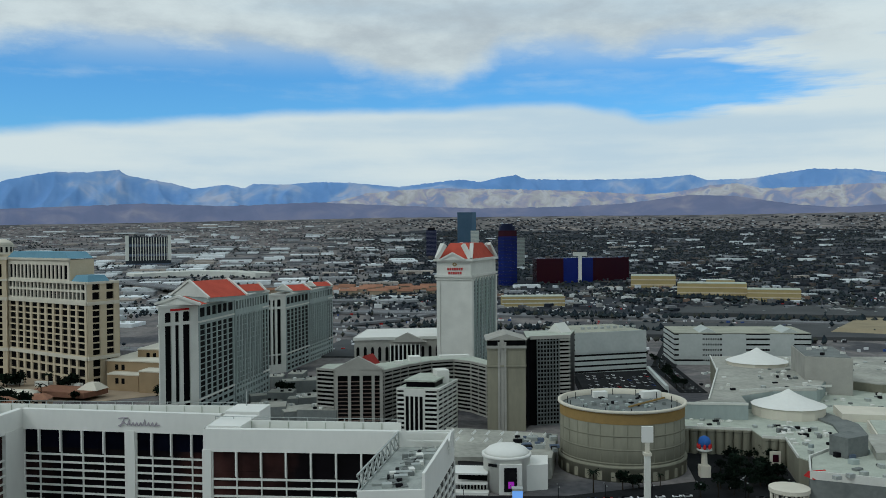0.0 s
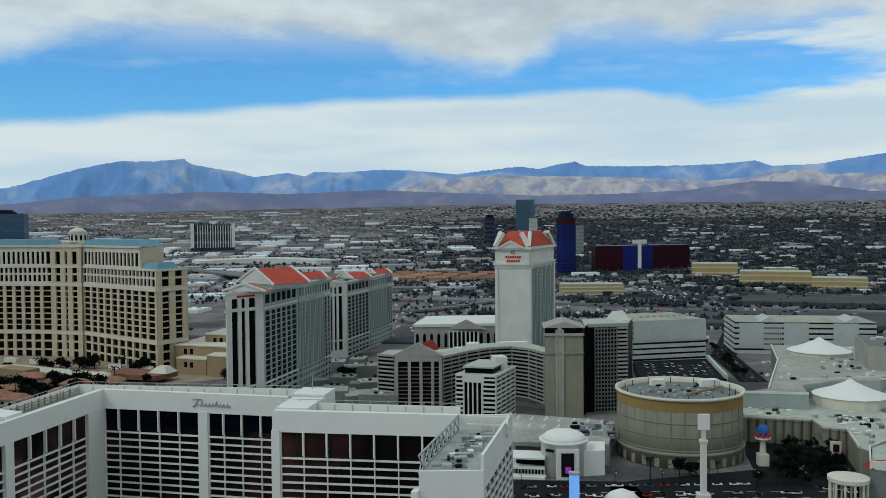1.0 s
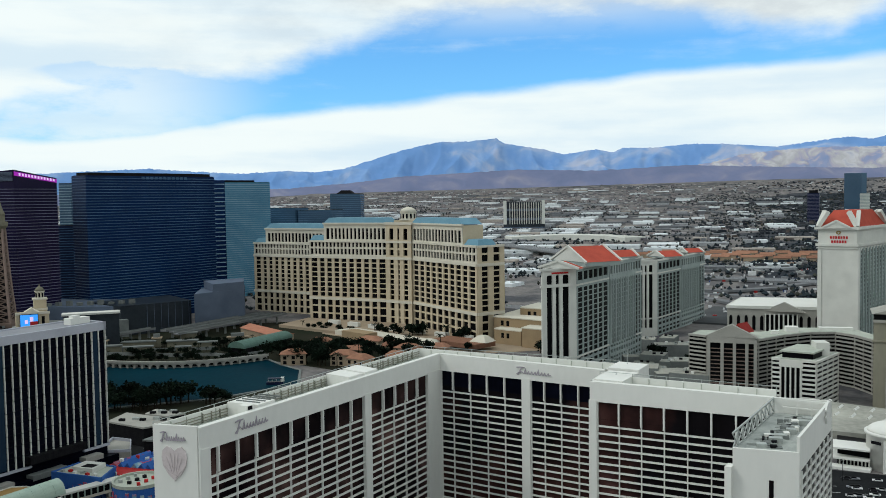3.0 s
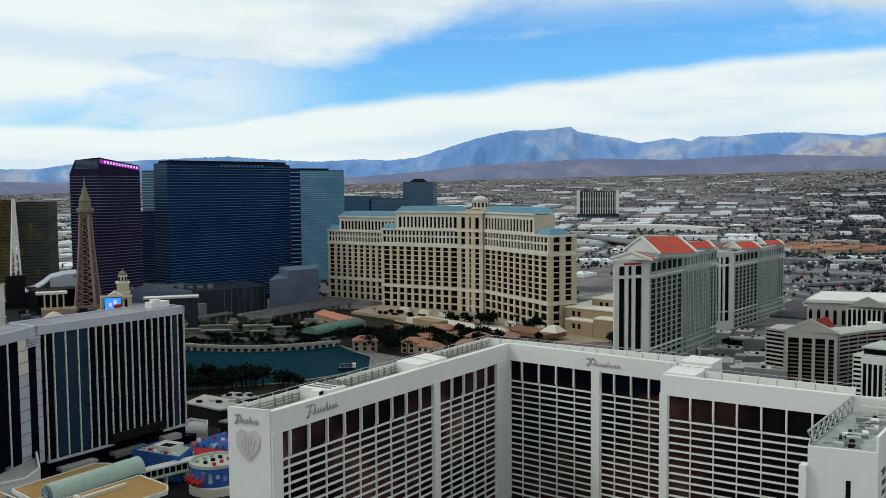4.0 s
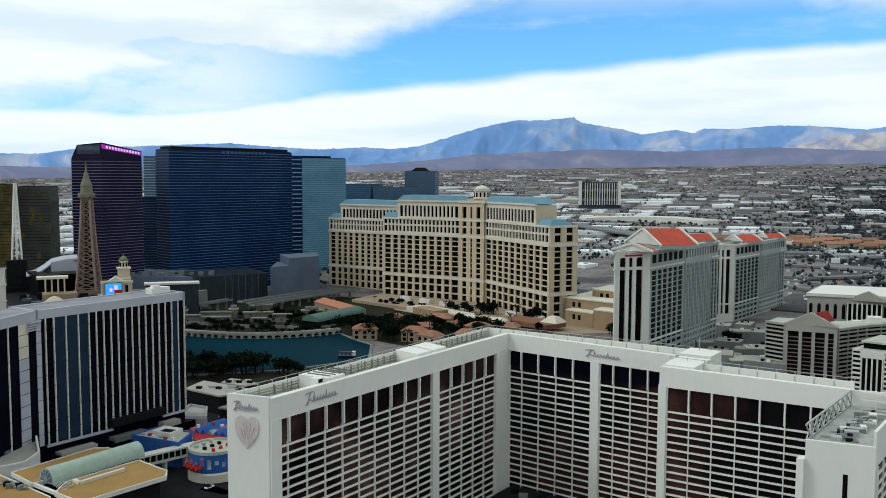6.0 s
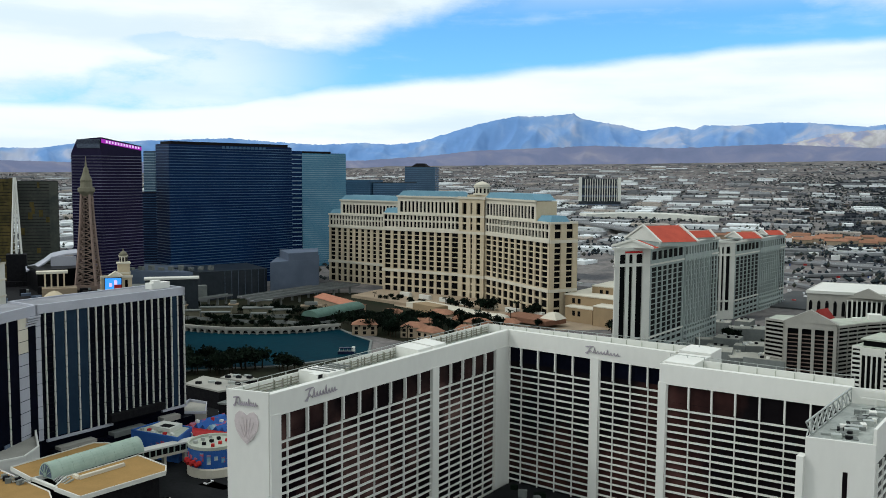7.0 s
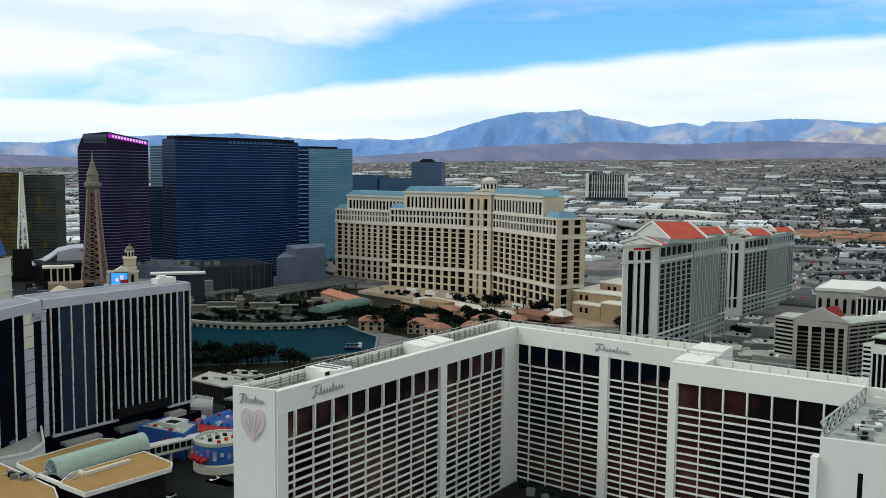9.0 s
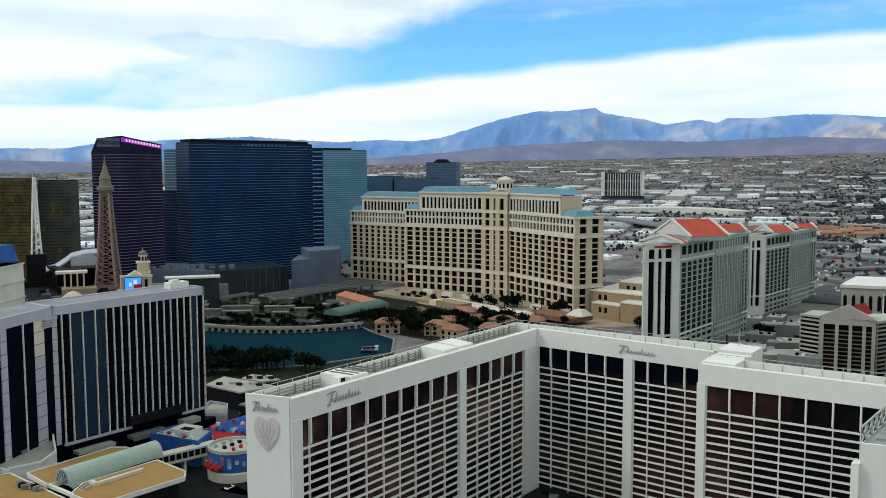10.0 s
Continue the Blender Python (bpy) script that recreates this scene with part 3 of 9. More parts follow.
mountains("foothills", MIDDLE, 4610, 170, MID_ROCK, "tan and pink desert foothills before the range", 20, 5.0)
mountains("foothills", HILLS, 4440, 200, HILL_ROCK, "low desert hills at the valley edge, tinted violet-grey by haze", 8, 9.0, 0.0004)


# ---- the white Y-shaped hotel ----
ROOF = 66.6
FLOOR = 2.65


def bay_wall(hotel, p, q, cuts, z_low, single, low_glass, high_glass):
    """One stretch of the hotel's front between white piers, divided at the cuts (metres along it): a dark band of tall panes under the
    fascia, then floor after floor of panes between white floor edges. single: each pane a part of its own."""
    d = math.dist(p, q)
    start, end = cuts[0], cuts[-1]
    top = ROOF - 7.0
    band = top - 6.2
    rest = Mesh()
    ux, uy = (q[0] - p[0]) / d, (q[1] - p[1]) / d
    turn = math.atan2(uy, ux)
    floors = int((band - z_low) / FLOOR)
    stock = {}

    def pane(a, b, z, h, mat):
        key = (round(b - a, 1), round(h, 1))
        if key not in stock:
            stock[key] = Mesh().box(0, 0, 0.0, b - a - 0.35, 0.12, h).data("window_pane", mat)
        c = (a + b) / 2
        ob = new("window_pane", stock[key])
        ob.matrix_world = pose(p[0] + ux * c - uy * 0.55, p[1] + uy * c + ux * 0.55, z, 0, 0, math.degrees(turn))
        place(ob, hotel)

    for a, b in zip(cuts, cuts[1:]):
        pane(a, b, band + 0.05, 6.1, high_glass)
        for k in range(floors):
            z = band - FLOOR * (k + 1) + 0.55
            if single:
                pane(a, b, z, FLOOR - 0.57, low_glass)
            else:
                rest.along(p, q, a + 0.17, b - 0.17, -0.49, 0.61, z, z + FLOOR - 0.57)
    if not single:
        part("glazing", rest, low_glass, hotel, "rows of dark windows with reflections in their colour", kind="stuff")
    for k in range(floors + 1):
        z = band - FLOOR * (k + 1)
        part("floor_edge", Mesh().along(p, q, start, end, 0.15, 0.62, z, z + 0.56), WHITE, hotel)
    for c in cuts[1:-1]:
        part("fin", Mesh().along(p, q, c - 0.25, c + 0.25, 0.9, 0.2, band - 1.3, top), WHITE, hotel)
        part("mullion", Mesh().along(p, q, c - 0.16, c + 0.16, 0.17, 0.5, band - FLOOR * (floors + 1), band - 1.3), WHITE, hotel)
    part("mullion", Mesh().along(p, q, start, start + 0.4, 0.17, 0.5, band - FLOOR * (floors + 1), top), WHITE, hotel)
    part("backing", Mesh().along(p, q, start, end, -0.75, 1.2, z_low - 3, top), DARK_METAL, hotel)
    part("lintel", Mesh().along(p, q, start - 0.2, end + 0.2, 0.5, 0.4, top, top + 0.5), WHITE, hotel)


def script_sign(hotel, p, q, c, z, length, h, out):
    """The hotel's flowing name, drawn as plain strokes."""
    m = Mesh()
    d = math.dist(p, q)
    ux, uy = (q[0] - p[0]) / d, (q[1] - p[1]) / d
    x0 = c - length / 2
    w = 0.4
    # one unbroken ribbon: a tall looped initial, then low waves
    line = [(0.0, 1.0), (0.10, 1.12), (0.24, 1.10), (0.15, 1.02), (0.10, 0.5), (0.05, -0.18), (0.0, -0.1), (0.14, 0.42)]
    for i in range(8):
        a = 0.22 + 0.094 * i
        line += [(a, 0.05), (a + 0.05, 0.95 if i in (0, 4) else 0.52), (a + 0.06, 0.1)]
    line.append((1.0, 0.2))
    vs, fs = [], []
    for i, (a, b) in enumerate(line):
        e, f = line[max(i - 1, 0)], line[min(i + 1, len(line) - 1)]
        tx, tz = (f[0] - e[0]) * length, (f[1] - e[1]) * h
        n = math.hypot(tx, tz) or 1.0
        for s in (-0.5, 0.5):
            x, zz = x0 + a * length - tz / n * w * s, z + b * h + tx / n * w * s
            for o in (out - 0.12, out + 0.1):
                vs.append((p[0] + ux * x + uy * o, p[1] + uy * x - ux * o, zz))
    for i in range(len(line) - 1):
        k = 4 * i
        fs += [(k + 1, k + 5, k + 7, k + 3), (k, k + 2, k + 6, k + 4), (k, k + 4, k + 5, k + 1), (k + 2, k + 3, k + 7, k + 6)]
    part("sign", m.add(vs, fs), SIGN_GREY, hotel, "grey-pink script sign on the fascia")


def white_hotel():
    A0, A1 = (-175.6, 163.1), (-161.5, 165.2)      # free end of the long wing
    IN, OUT = (-145.5, 300.8), (-159.0, 309.5)     # where the wings meet
    B0, B1 = (-72.5, 288.0), (-70.5, 302.0)        # end of the first cross wing
    C0, C1 = (-72.8, 266.4), (-12.2, 261.0)        # front of the second cross wing
    C2, C3 = (-12.0, 272.5), (-72.3, 279.0)
    E0, E1, E2 = (-20.0, 212.6), (-3.2, 213.6), (4.6, 264.0)   # end wing
    hotel = thing("hotel_tower", -80, 280, 0, "tall white angled hotel with dark windows between thin floor edges", "hotel")
    foot = 1.0

    def shell(name, poly, z0, z1, sunk, rim):
        """A white wall shell round a wing: solid to below the roof, a parapet round a sunk roof."""
        n = len(poly)
        part(name, Mesh().prism(poly, z0, z1 - sunk), WHITE, hotel)
        m = Mesh()
        for i in range(n):
            p, q = poly[i], poly[(i + 1) % n]
            m.along(p, q, 0 if i % 2 else rim, math.dist(p, q) - (0 if i % 2 else rim), 0, rim, z1 - sunk, z1)
        part("parapet", m, WHITE, hotel)
        cx, cy = sum(p[0] for p in poly) / n, sum(p[1] for p in poly) / n
        inner = [(x + (cx - x) * 0.01, y + (cy - y) * 0.01) for x, y in poly]
        part("roof", Mesh().prism(inner, z1 - sunk, z1 - sunk + 0.08), WHITE_ROOF, hotel, "pale greenish membrane roof")

    def back_in(p, q, d):
        return offset(p, q, d)

    # cores set back behind the glass line, so that the fronts carry the depth
    a_in = back_in(A1, IN, 1.9)
    part("wing", Mesh().prism([A0, A1, a_in[0], a_in[1], OUT], foot, ROOF - 3.6), WHITE, hotel)
    b_in = back_in(IN, B0, 1.9)
    part("wing", Mesh().prism([b_in[0], b_in[1], B1, OUT], foot, ROOF - 3.6), WHITE, hotel)
    c_in = back_in(C0, C1, 1.9)
    part("wing", Mesh().prism([c_in[0], c_in[1], C2, C3], foot, ROOF - 3.6), WHITE, hotel)
    # fascias above the windows and parapets at the back
    fascias = [part("fascia", Mesh().along(p, q, 0, math.dist(p, q), 0.5, 1.7, ROOF - 6.5, ROOF), WHITE, hotel) for p, q in ((A1, IN), (IN, B0), (C0, C1))]
    for p, q in ((OUT, A0), (B1, OUT), (C2, C3)):
        part("parapet", Mesh().along(p, q, 0, math.dist(p, q), 0, 0.5, ROOF - 3.6, ROOF + 0.2), WHITE, hotel)
    gable_end = part("end_wall", Mesh().along(A0, A1, 0, math.dist(A0, A1), 0.3, 0.6, foot, ROOF + 0.5), WHITE, hotel)
    part("end_wall", Mesh().along(C3, C0, 0, math.dist(C3, C0), 0.02, 0.5, foot, ROOF), WHITE, hotel)
    part("end_wall", Mesh().along(B0, B1, 0, math.dist(B0, B1), 0.02, 0.5, foot, ROOF), WHITE, hotel)
    for poly in ([A0, A1, IN, OUT], [IN, B0, B1, OUT], [C0, C1, C2, C3]):
        cx, cy = sum(p[0] for p in poly) / 4, sum(p[1] for p in poly) / 4
        part("roof", Mesh().prism([lerp(p, (cx, cy), 0.012) for p in poly], ROOF - 3.6, ROOF - 3.4), WHITE_ROOF, hotel, "pale greenish sunk roof with steel braces")
    # windows
    LA, LB, LC = math.dist(A1, IN), math.dist(IN, B0), math.dist(C0, C1)
    bay_wall(hotel, A1, IN, [4.2, 7.5] + [15.7 + 8.24 * k for k in range(8)] + [81.6], 3, True, PINK_REFLECT_GLASS, PINK_REFLECT_GLASS)
    bay_wall(hotel, A1, IN, [85.6 + 8.08 * k for k in range(6)], 3, False, PINK_REFLECT_GLASS, PINK_REFLECT_GLASS)
    bay_wall(hotel, IN, B0, [0.6, 6.8, 15.0, 23.1, 31.2, 39.1], 3, False, BLACK_GLASS, SMOKED_GLASS)
    bay_wall(hotel, IN, B0, [42.8, 48.9, 56.0, 63.3, 70.5], 3, False, BLACK_GLASS, SMOKED_GLASS)
    bay_wall(hotel, C0, C1, [2.5] + [10.4 + 7.8 * k for k in range(7)] + [LC - 0.4], 4, True, BLACK_GLASS, BLACK_GLASS)
    for p, q, a, b in ((A1, IN, 0, 4.2), (A1, IN, 81.6, 85.6), (A1, IN, 126.0, LA), (IN, B0, -1.2, 0.6), (IN, B0, 39.1, 42.8), (IN, B0, 70.5, LB), (C0, C1, -0.3, 2.5)):
        part("pier", Mesh().along(p, q, a, b, 0.75, 1.6, foot, ROOF - 6.4), WHITE, hotel)
    # signs
    script_sign(fascias[0], A1, IN, 21.8, ROOF - 4.6, 14.5, 3.0, 0.75)
    script_sign(fascias[1], IN, B0, LB * 0.60, ROOF - 4.6, 15, 2.3, 0.75)
    script_sign(gable_end, A0, A1, 6.6, ROOF - 4.0, 8.2, 2.2, 0.55)
    petal = Mesh()
    d = math.dist(A0, A1)
    ux, uy = (A1[0] - A0[0]) / d, (A1[1] - A0[1]) / d
    def on_wall(a, zz, out):
        return (A0[0] + ux * a + uy * out, A0[1] + uy * a - ux * out, zz)

    heart = [(0, -5.4), (2.0, -3.6), (3.6, -1.2), (4.1, 1.4), (3.7, 3.4), (2.4, 4.5), (1.1, 4.2), (0, 3.2), (-1.1, 4.2), (-2.4, 4.5), (-3.7, 3.4), (-4.1, 1.4), (-3.6, -1.2), (-2.0, -3.6)]
    ec, ez = 6.9, ROOF - 10.2
    n = len(heart)
    vs = [on_wall(ec + a, ez + b, o) for o in (0.3, 0.62) for a, b in heart]
    petal.add(vs, [(i, (i + 1) % n, n + (i + 1) % n, n + i) for i in range(n)] + [tuple(range(n, 2 * n))])
    for k in range(7):
        ang = math.pi * (0.14 + 0.72 * k / 6)
        r = 6.6 + 1.4 * abs(math.sin(2 * ang - math.pi))
        part("feather_ridge", Mesh().rod(on_wall(ec + 0.4 * math.cos(ang), ez - 4.4, 0.66), on_wall(ec + r * 0.46 * math.cos(ang), ez - 4.4 + r * math.sin(ang), 0.66), 0.22), EMBLEM, gable_end, "grey feather ridge")
    part("emblem", petal, EMBLEM, gable_end, "pale grey heart-shaped emblem")
    # end wing with a sunk plant deck
    deck = ROOF - 5.0
    part("wing", Mesh().prism([E0, E1, (E2[0], E2[1]), (C1[0] + 0.2, 273.0), (C1[0] - 0.2, C1[1] - 0.2)], foot, deck), WHITE, hotel)
    part("deck", Mesh().prism([lerp(p, (-9, 236), 0.02) for p in (E0, E1, E2, C1)], deck, deck + 0.12), BAND_GREY_DECK, hotel, "pale weathered roof deck")
    part("parapet", Mesh().along(E0, E1, 0, math.dist(E0, E1), 0.25, 0.6, foot, deck + 0.9), WHITE, hotel)
    part("parapet", Mesh().along(E1, E2, 0, math.dist(E1, E2), 0.1, 0.7, ROOF - 9.5, ROOF), WHITE, hotel)
    le = math.dist(C1, E0)
    chord = part("truss", Mesh().rod((*C1, ROOF - 0.2), (*E0, ROOF - 0.2), 0.45), PALE_METAL, hotel, "open steel lattice screen at the roof edge")
    part("chord", Mesh().rod((*C1, deck + 0.3), (*E0, deck + 0.3), 0.4), PALE_METAL, chord)
    for i in range(9):
        a0, a1 = lerp(C1, E0, i / 9), lerp(C1, E0, (i + 1) / 9)
        part("post", Mesh().rod((*a0, deck), (*a0, ROOF), 0.4), PALE_METAL, chord)
        part("diagonal", Mesh().rod((*a0, deck + 0.2), (*a1, ROOF - 0.3), 0.3), PALE_METAL, chord)
        part("diagonal", Mesh().rod((*a1, deck + 0.2), (*a0, ROOF - 0.3), 0.3), PALE_METAL, chord)
    part("penthouse_wall", Mesh().along(C1, (3.8, 262.0), 0, 17.0, 0.2, 0.6, deck, ROOF), WHITE, hotel)
    for i in range(7):
        p = lerp((E0[0] + 5, E0[1] + 6), (C1[0] + 8, C1[1] - 8), i / 6)
        part("plant_unit", Mesh().box(p[0] + 1.5 * (i % 2) + 2, p[1], deck, 2.6 + (i % 3), 2.2, deck + 1.2 + 0.5 * (i % 2), 0.15), PALE_METAL, hotel)
        part("pipe", Mesh().rod((p[0] - 2, p[1] + 1, deck + 0.5), (p[0] + 4, p[1] + 2.5, deck + 0.5), 0.35), PALE_METAL, hotel)
    random.seed(41)
    for k in range(26):
        s, w = random.uniform(0.08, 0.9), random.uniform(0.25, 0.7)
        p = lerp(lerp(E0, C1, s), lerp(E1, E2, s), w)
        part("plant_unit", Mesh().box(p[0], p[1], deck, random.uniform(0.6, 2.2), random.uniform(0.6, 3.2), deck + random.uniform(0.4, 1.8), random.uniform(-0.2, 0.3)), random.choice((PALE_METAL, CONCRETE, DARK_METAL, WHITE)), hotel)
    for k in range(9):
        s = 0.1 + 0.09 * k
        p, q = lerp(lerp(E0, C1, s), lerp(E1, E2, s), 0.3), lerp(lerp(E0, C1, s + 0.08), lerp(E1, E2, s + 0.08), 0.62)
        part("pipe", Mesh().rod((*p, deck + 0.7), (*q, deck + 0.7), 0.28), PALE_METAL, hotel)
    # a second open frame over the far corner of the end wing
    m = Mesh()
    for a, b in (((3.2, 258), (-9.5, 259.5)), ((3.6, 261.5), (3.0, 248))):
        for i in range(3):
            c0, c1 = lerp(a, b, i / 3), lerp(a, b, (i + 1) / 3)
            m.rod((*c0, ROOF - 0.1), (*c1, ROOF - 0.1), 0.5)
            m.rod((*c0, deck), (*c0, ROOF), 0.45)
            m.rod((*c0, deck + 2.5), (*c1, deck + 2.5), 0.35)
    part("corner_frame", m, WHITE, hotel, "open white frame at the roof corner")
    # side of the end wing: floors of windows
    le = math.dist(E1, E2)
    for k in range(18):
        z = ROOF - 12.2 - FLOOR * k
        part("floor_edge", Mesh().along(E1, E2, 2.0, le - 1, 0.35, 0.2, z, z + 0.7), WHITE, hotel)
    part("window_strip", Mesh().along(E1, E2, 2.0, le - 1, 0.05, 0.4, foot + 4, ROOF - 9.6), BLACK_GLASS, hotel, "dark window strip with reflections in its colour")
    for i in range(8):
        c = 2.0 + (le - 3) * i / 7
        part("fin", Mesh().along(E1, E2, c - 0.2, c + 0.2, 0.5, 0.2, foot + 4, ROOF - 9.5), WHITE, hotel)
    part("slit_window", Mesh().along(E0, E1, 9.3, 10.5, 0.3, 0.1, ROOF - 21, ROOF - 12.2), BLACK_GLASS, hotel)
    part("corner_block", Mesh().along(C1, E0, le * 0.93, le * 0.93 + 3.8, 1.6, 0.2, foot, ROOF - 9.0), WHITE, hotel)
    # roof furniture: rear rails, braces, penthouses
    for p, q in ((B1, OUT), (C2, C3), (OUT, A0)):
        L = math.dist(p, q)
        n = int(L / 6)
        for i in range(n + 1):
            c = lerp(p, q, i / n)
            part("rail_post", Mesh().rod((*c, ROOF - 3.5), (*c, ROOF + 1.3), 0.22), PALE_METAL, hotel)
            if i < n:
                e = lerp(p, q, (i + 1) / n)
                part("rail", Mesh().rod((*c, ROOF + 1.2), (*e, ROOF + 1.2), 0.18), PALE_METAL, hotel)
        for i in range(1, n):
            c = L * i / n
            part("rib", Mesh().along(p, q, c - 0.09, c + 0.09, -0.5, 0.75, ROOF - 3.5, ROOF - 0.1), WHITE_ROOF, hotel)
    for i in range(13):
        t = 0.06 + 0.07 * i
        a, b = lerp(A1, IN, t), lerp(A0, OUT, t)
        if i in (2, 7, 8):
            part("roof_house", Mesh().prism([lerp(a, b, 0.12), lerp(lerp(A1, IN, t + 0.06), lerp(A0, OUT, t + 0.06), 0.12), lerp(lerp(A1, IN, t + 0.06), lerp(A0, OUT, t + 0.06), 0.95), lerp(a, b, 0.95)], ROOF - 3.5, ROOF + 0.9), WHITE, hotel)
        else:
            part("brace", Mesh().rod((*lerp(a, b, 0.15), ROOF - 0.4), (*lerp(lerp(A1, IN, t + 0.03), lerp(A0, OUT, t + 0.03), 0.9), ROOF - 3.3), 0.3), PALE_METAL, hotel)
    part("roof_house", Mesh().prism([(-71.4, 287), (-59.6, 286), (-58.4, 298.5), (-70.0, 300.5)], ROOF - 8, ROOF + 1.2), WHITE, hotel)
    part("roof_house", Mesh().prism([(-72.0, 268.5), (-61.5, 267.4), (-59.5, 284.5), (-70.8, 285.6)], ROOF - 8, ROOF + 0.5), WHITE, hotel)
    for k in range(34):
        c = LA * (0.05 + 0.027 * k)
        part("tray_rib", Mesh().along(OUT, A0, c - 0.12, c + 0.12, -0.5, 0.95, ROOF - 3.4, ROOF - 0.5), TRAY, hotel)
    for k in range(3):
        part("tray_rail", Mesh().along(OUT, A0, 1, math.dist(OUT, A0) - 1, -0.5, 0.9, ROOF - 3.0 + 0.9 * k, ROOF - 2.8 + 0.9 * k), TRAY, hotel)
    for k in range(1, 6):
        g0, g1 = lerp(lerp(A1, IN, 0.20 + 0.018 * k), lerp(A0, OUT, 0.20 + 0.018 * k), 0.2), lerp(lerp(A1, IN, 0.20 + 0.018 * k), lerp(A0, OUT, 0.20 + 0.018 * k), 0.85)
        part("grating_slat", Mesh().rod((*g0, ROOF + 1.0), (*g1, ROOF + 1.0), 0.45), CONCRETE, hotel)
    part("vent_box", Mesh().along(A1, IN, LA * 0.165, LA * 0.165 + 3.0, -1.9, 5.5, ROOF - 3.4, ROOF + 1.4), WHITE, hotel)
    part("louvre", Mesh().along(A1, IN, LA * 0.165 + 0.5, LA * 0.165 + 2.4, -1.8, 2.0, ROOF + 0.1, ROOF + 1.2), DARK_METAL, hotel)
    part("mast", Mesh().rod((-66, 296, ROOF - 3), (-66, 296, ROOF + 7), 0.25), PALE_METAL, hotel)
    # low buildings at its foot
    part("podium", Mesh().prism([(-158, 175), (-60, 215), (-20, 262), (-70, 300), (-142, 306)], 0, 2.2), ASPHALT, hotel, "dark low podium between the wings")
    for k in range(14):
        p = lerp((-138, 292), (-82, 276), k / 13)
        part("plant_unit", Mesh().box(p[0] + (k * 7) % 5, p[1] - (k * 5) % 9, 2.2, 2.5 + k % 3, 2.2, 4 + k % 2, 0.3 * k), CONCRETE if k % 2 else LEAF, hotel)


white_hotel()


# ---- towers across the road ----
def arch_tower(name_label, p_left, p_corner, p_right, z_top, bays_left, group):
    """A pale classical tower: a narrow gabled end with tall dark slots and a long side of paired windows, red tiled roofs."""
    bx, by = p_left[0] + p_right[0] - p_corner[0], p_left[1] + p_right[1] - p_corner[1]
    poly = [p_left, p_corner, p_right, (bx, by)]
    t = thing("hotel_tower", p_corner[0], p_corner[1], 0, name_label, "hotel", group)
    part("core", Mesh().prism([lerp(p, ((p_left[0] + p_right[0]) / 2, (p_left[1] + p_right[1]) / 2), 0.012) for p in poly], 0, z_top - 1), DARK_WINDOW, t)
    z1 = z_top - 14
    zones = [(0, 8, 2, 0.35), (8, 17, 2, 0.4), (17, z1, int((z1 - 17) / 3.6), 0.15), (z1, z1 + 3, 1, 0.9), (z1 + 3, z_top - 2, 1, 0.22), (z_top - 2, z_top, 1, 1.0)]
    split, tail = lerp(p_corner, p_right, 0.46), lerp(p_corner, p_right, 0.88)
    # Long side in greyer STONE, end in STONE_WHITE: shade put into the colour.
    wall_grid(t, STONE, p_corner, split, zones, bays_left * 3, 2.0, 0.6, 0.5, 2.6)
    wall_grid(t, STONE, split, tail, zones, 10, 2.3, 1.3, 0.5, 1.4)
    wall_grid(t, STONE, tail, p_right, zones, 2, 2.4, 0.6, 0.5, 2.4)
    L = math.dist(p_left, p_corner)
    for a, b in ((0, L * 0.14), (L * 0.30, L * 0.40), (L * 0.50, L * 0.60), (L * 0.78, L)):
        part("end_pilaster", Mesh().along(p_left, p_corner, a, b, 0.7, 0.5, 0, z_top), STONE_WHITE, t)
    for a, b in ((0.14, 0.30), (0.40, 0.50), (0.60, 0.78)):
        n, w = 10, (b - a) * L
        ux, uy = (p_corner[0] - p_left[0]) / L, (p_corner[1] - p_left[1]) / L
        vs = []
        for k in range(n + 1):
            u = math.pi * k / n
            c = L * a + w / 2 * (1 - math.cos(u))
            for out in (0.62, -0.2):
                x, y = p_left[0] + ux * c + uy * out, p_left[1] + uy * c - ux * out
                vs += [(x, y, z_top - 5.4 + min(w / 2, 1.8) * math.sin(u)), (x, y, z_top - 3.4)]
        fs = []
        for k in range(n):
            e = 4 * k
            fs += [(e, e + 4, e + 5, e + 1), (e + 2, e + 3, e + 7, e + 6), (e, e + 2, e + 6, e + 4), (e + 1, e + 5, e + 7, e + 3)]
        part("slot_arch", Mesh().add(vs, fs), STONE_WHITE, t)
    for a, b in ((z1 + 2, z1 + 3.5), (z_top - 4, z_top), (0, 8)):
        part("end_band", Mesh().along(p_left, p_corner, 0, L, 0.6, 0.5, a, b), STONE_WHITE, t)
    c = Mesh()
    cornice(c, poly, z_top - 0.8, z_top + 0.8, 1.3)
    cornice(c, poly, z1 + 1.4, z1 + 2.6, 0.9)
    cornice(c, poly, 16.2, 17.4, 0.9)
    part("cornice", c, STONE_WHITE, t)
    for k in range(11):
        cc = 1.4 + (math.dist(split, tail) - 2.8) * k / 10
        part("pilaster", Mesh().along(split, tail, cc - 0.6, cc + 0.6, 1.8, 0.2, 17, z1 + 1), STONE, t)
    return t, poly


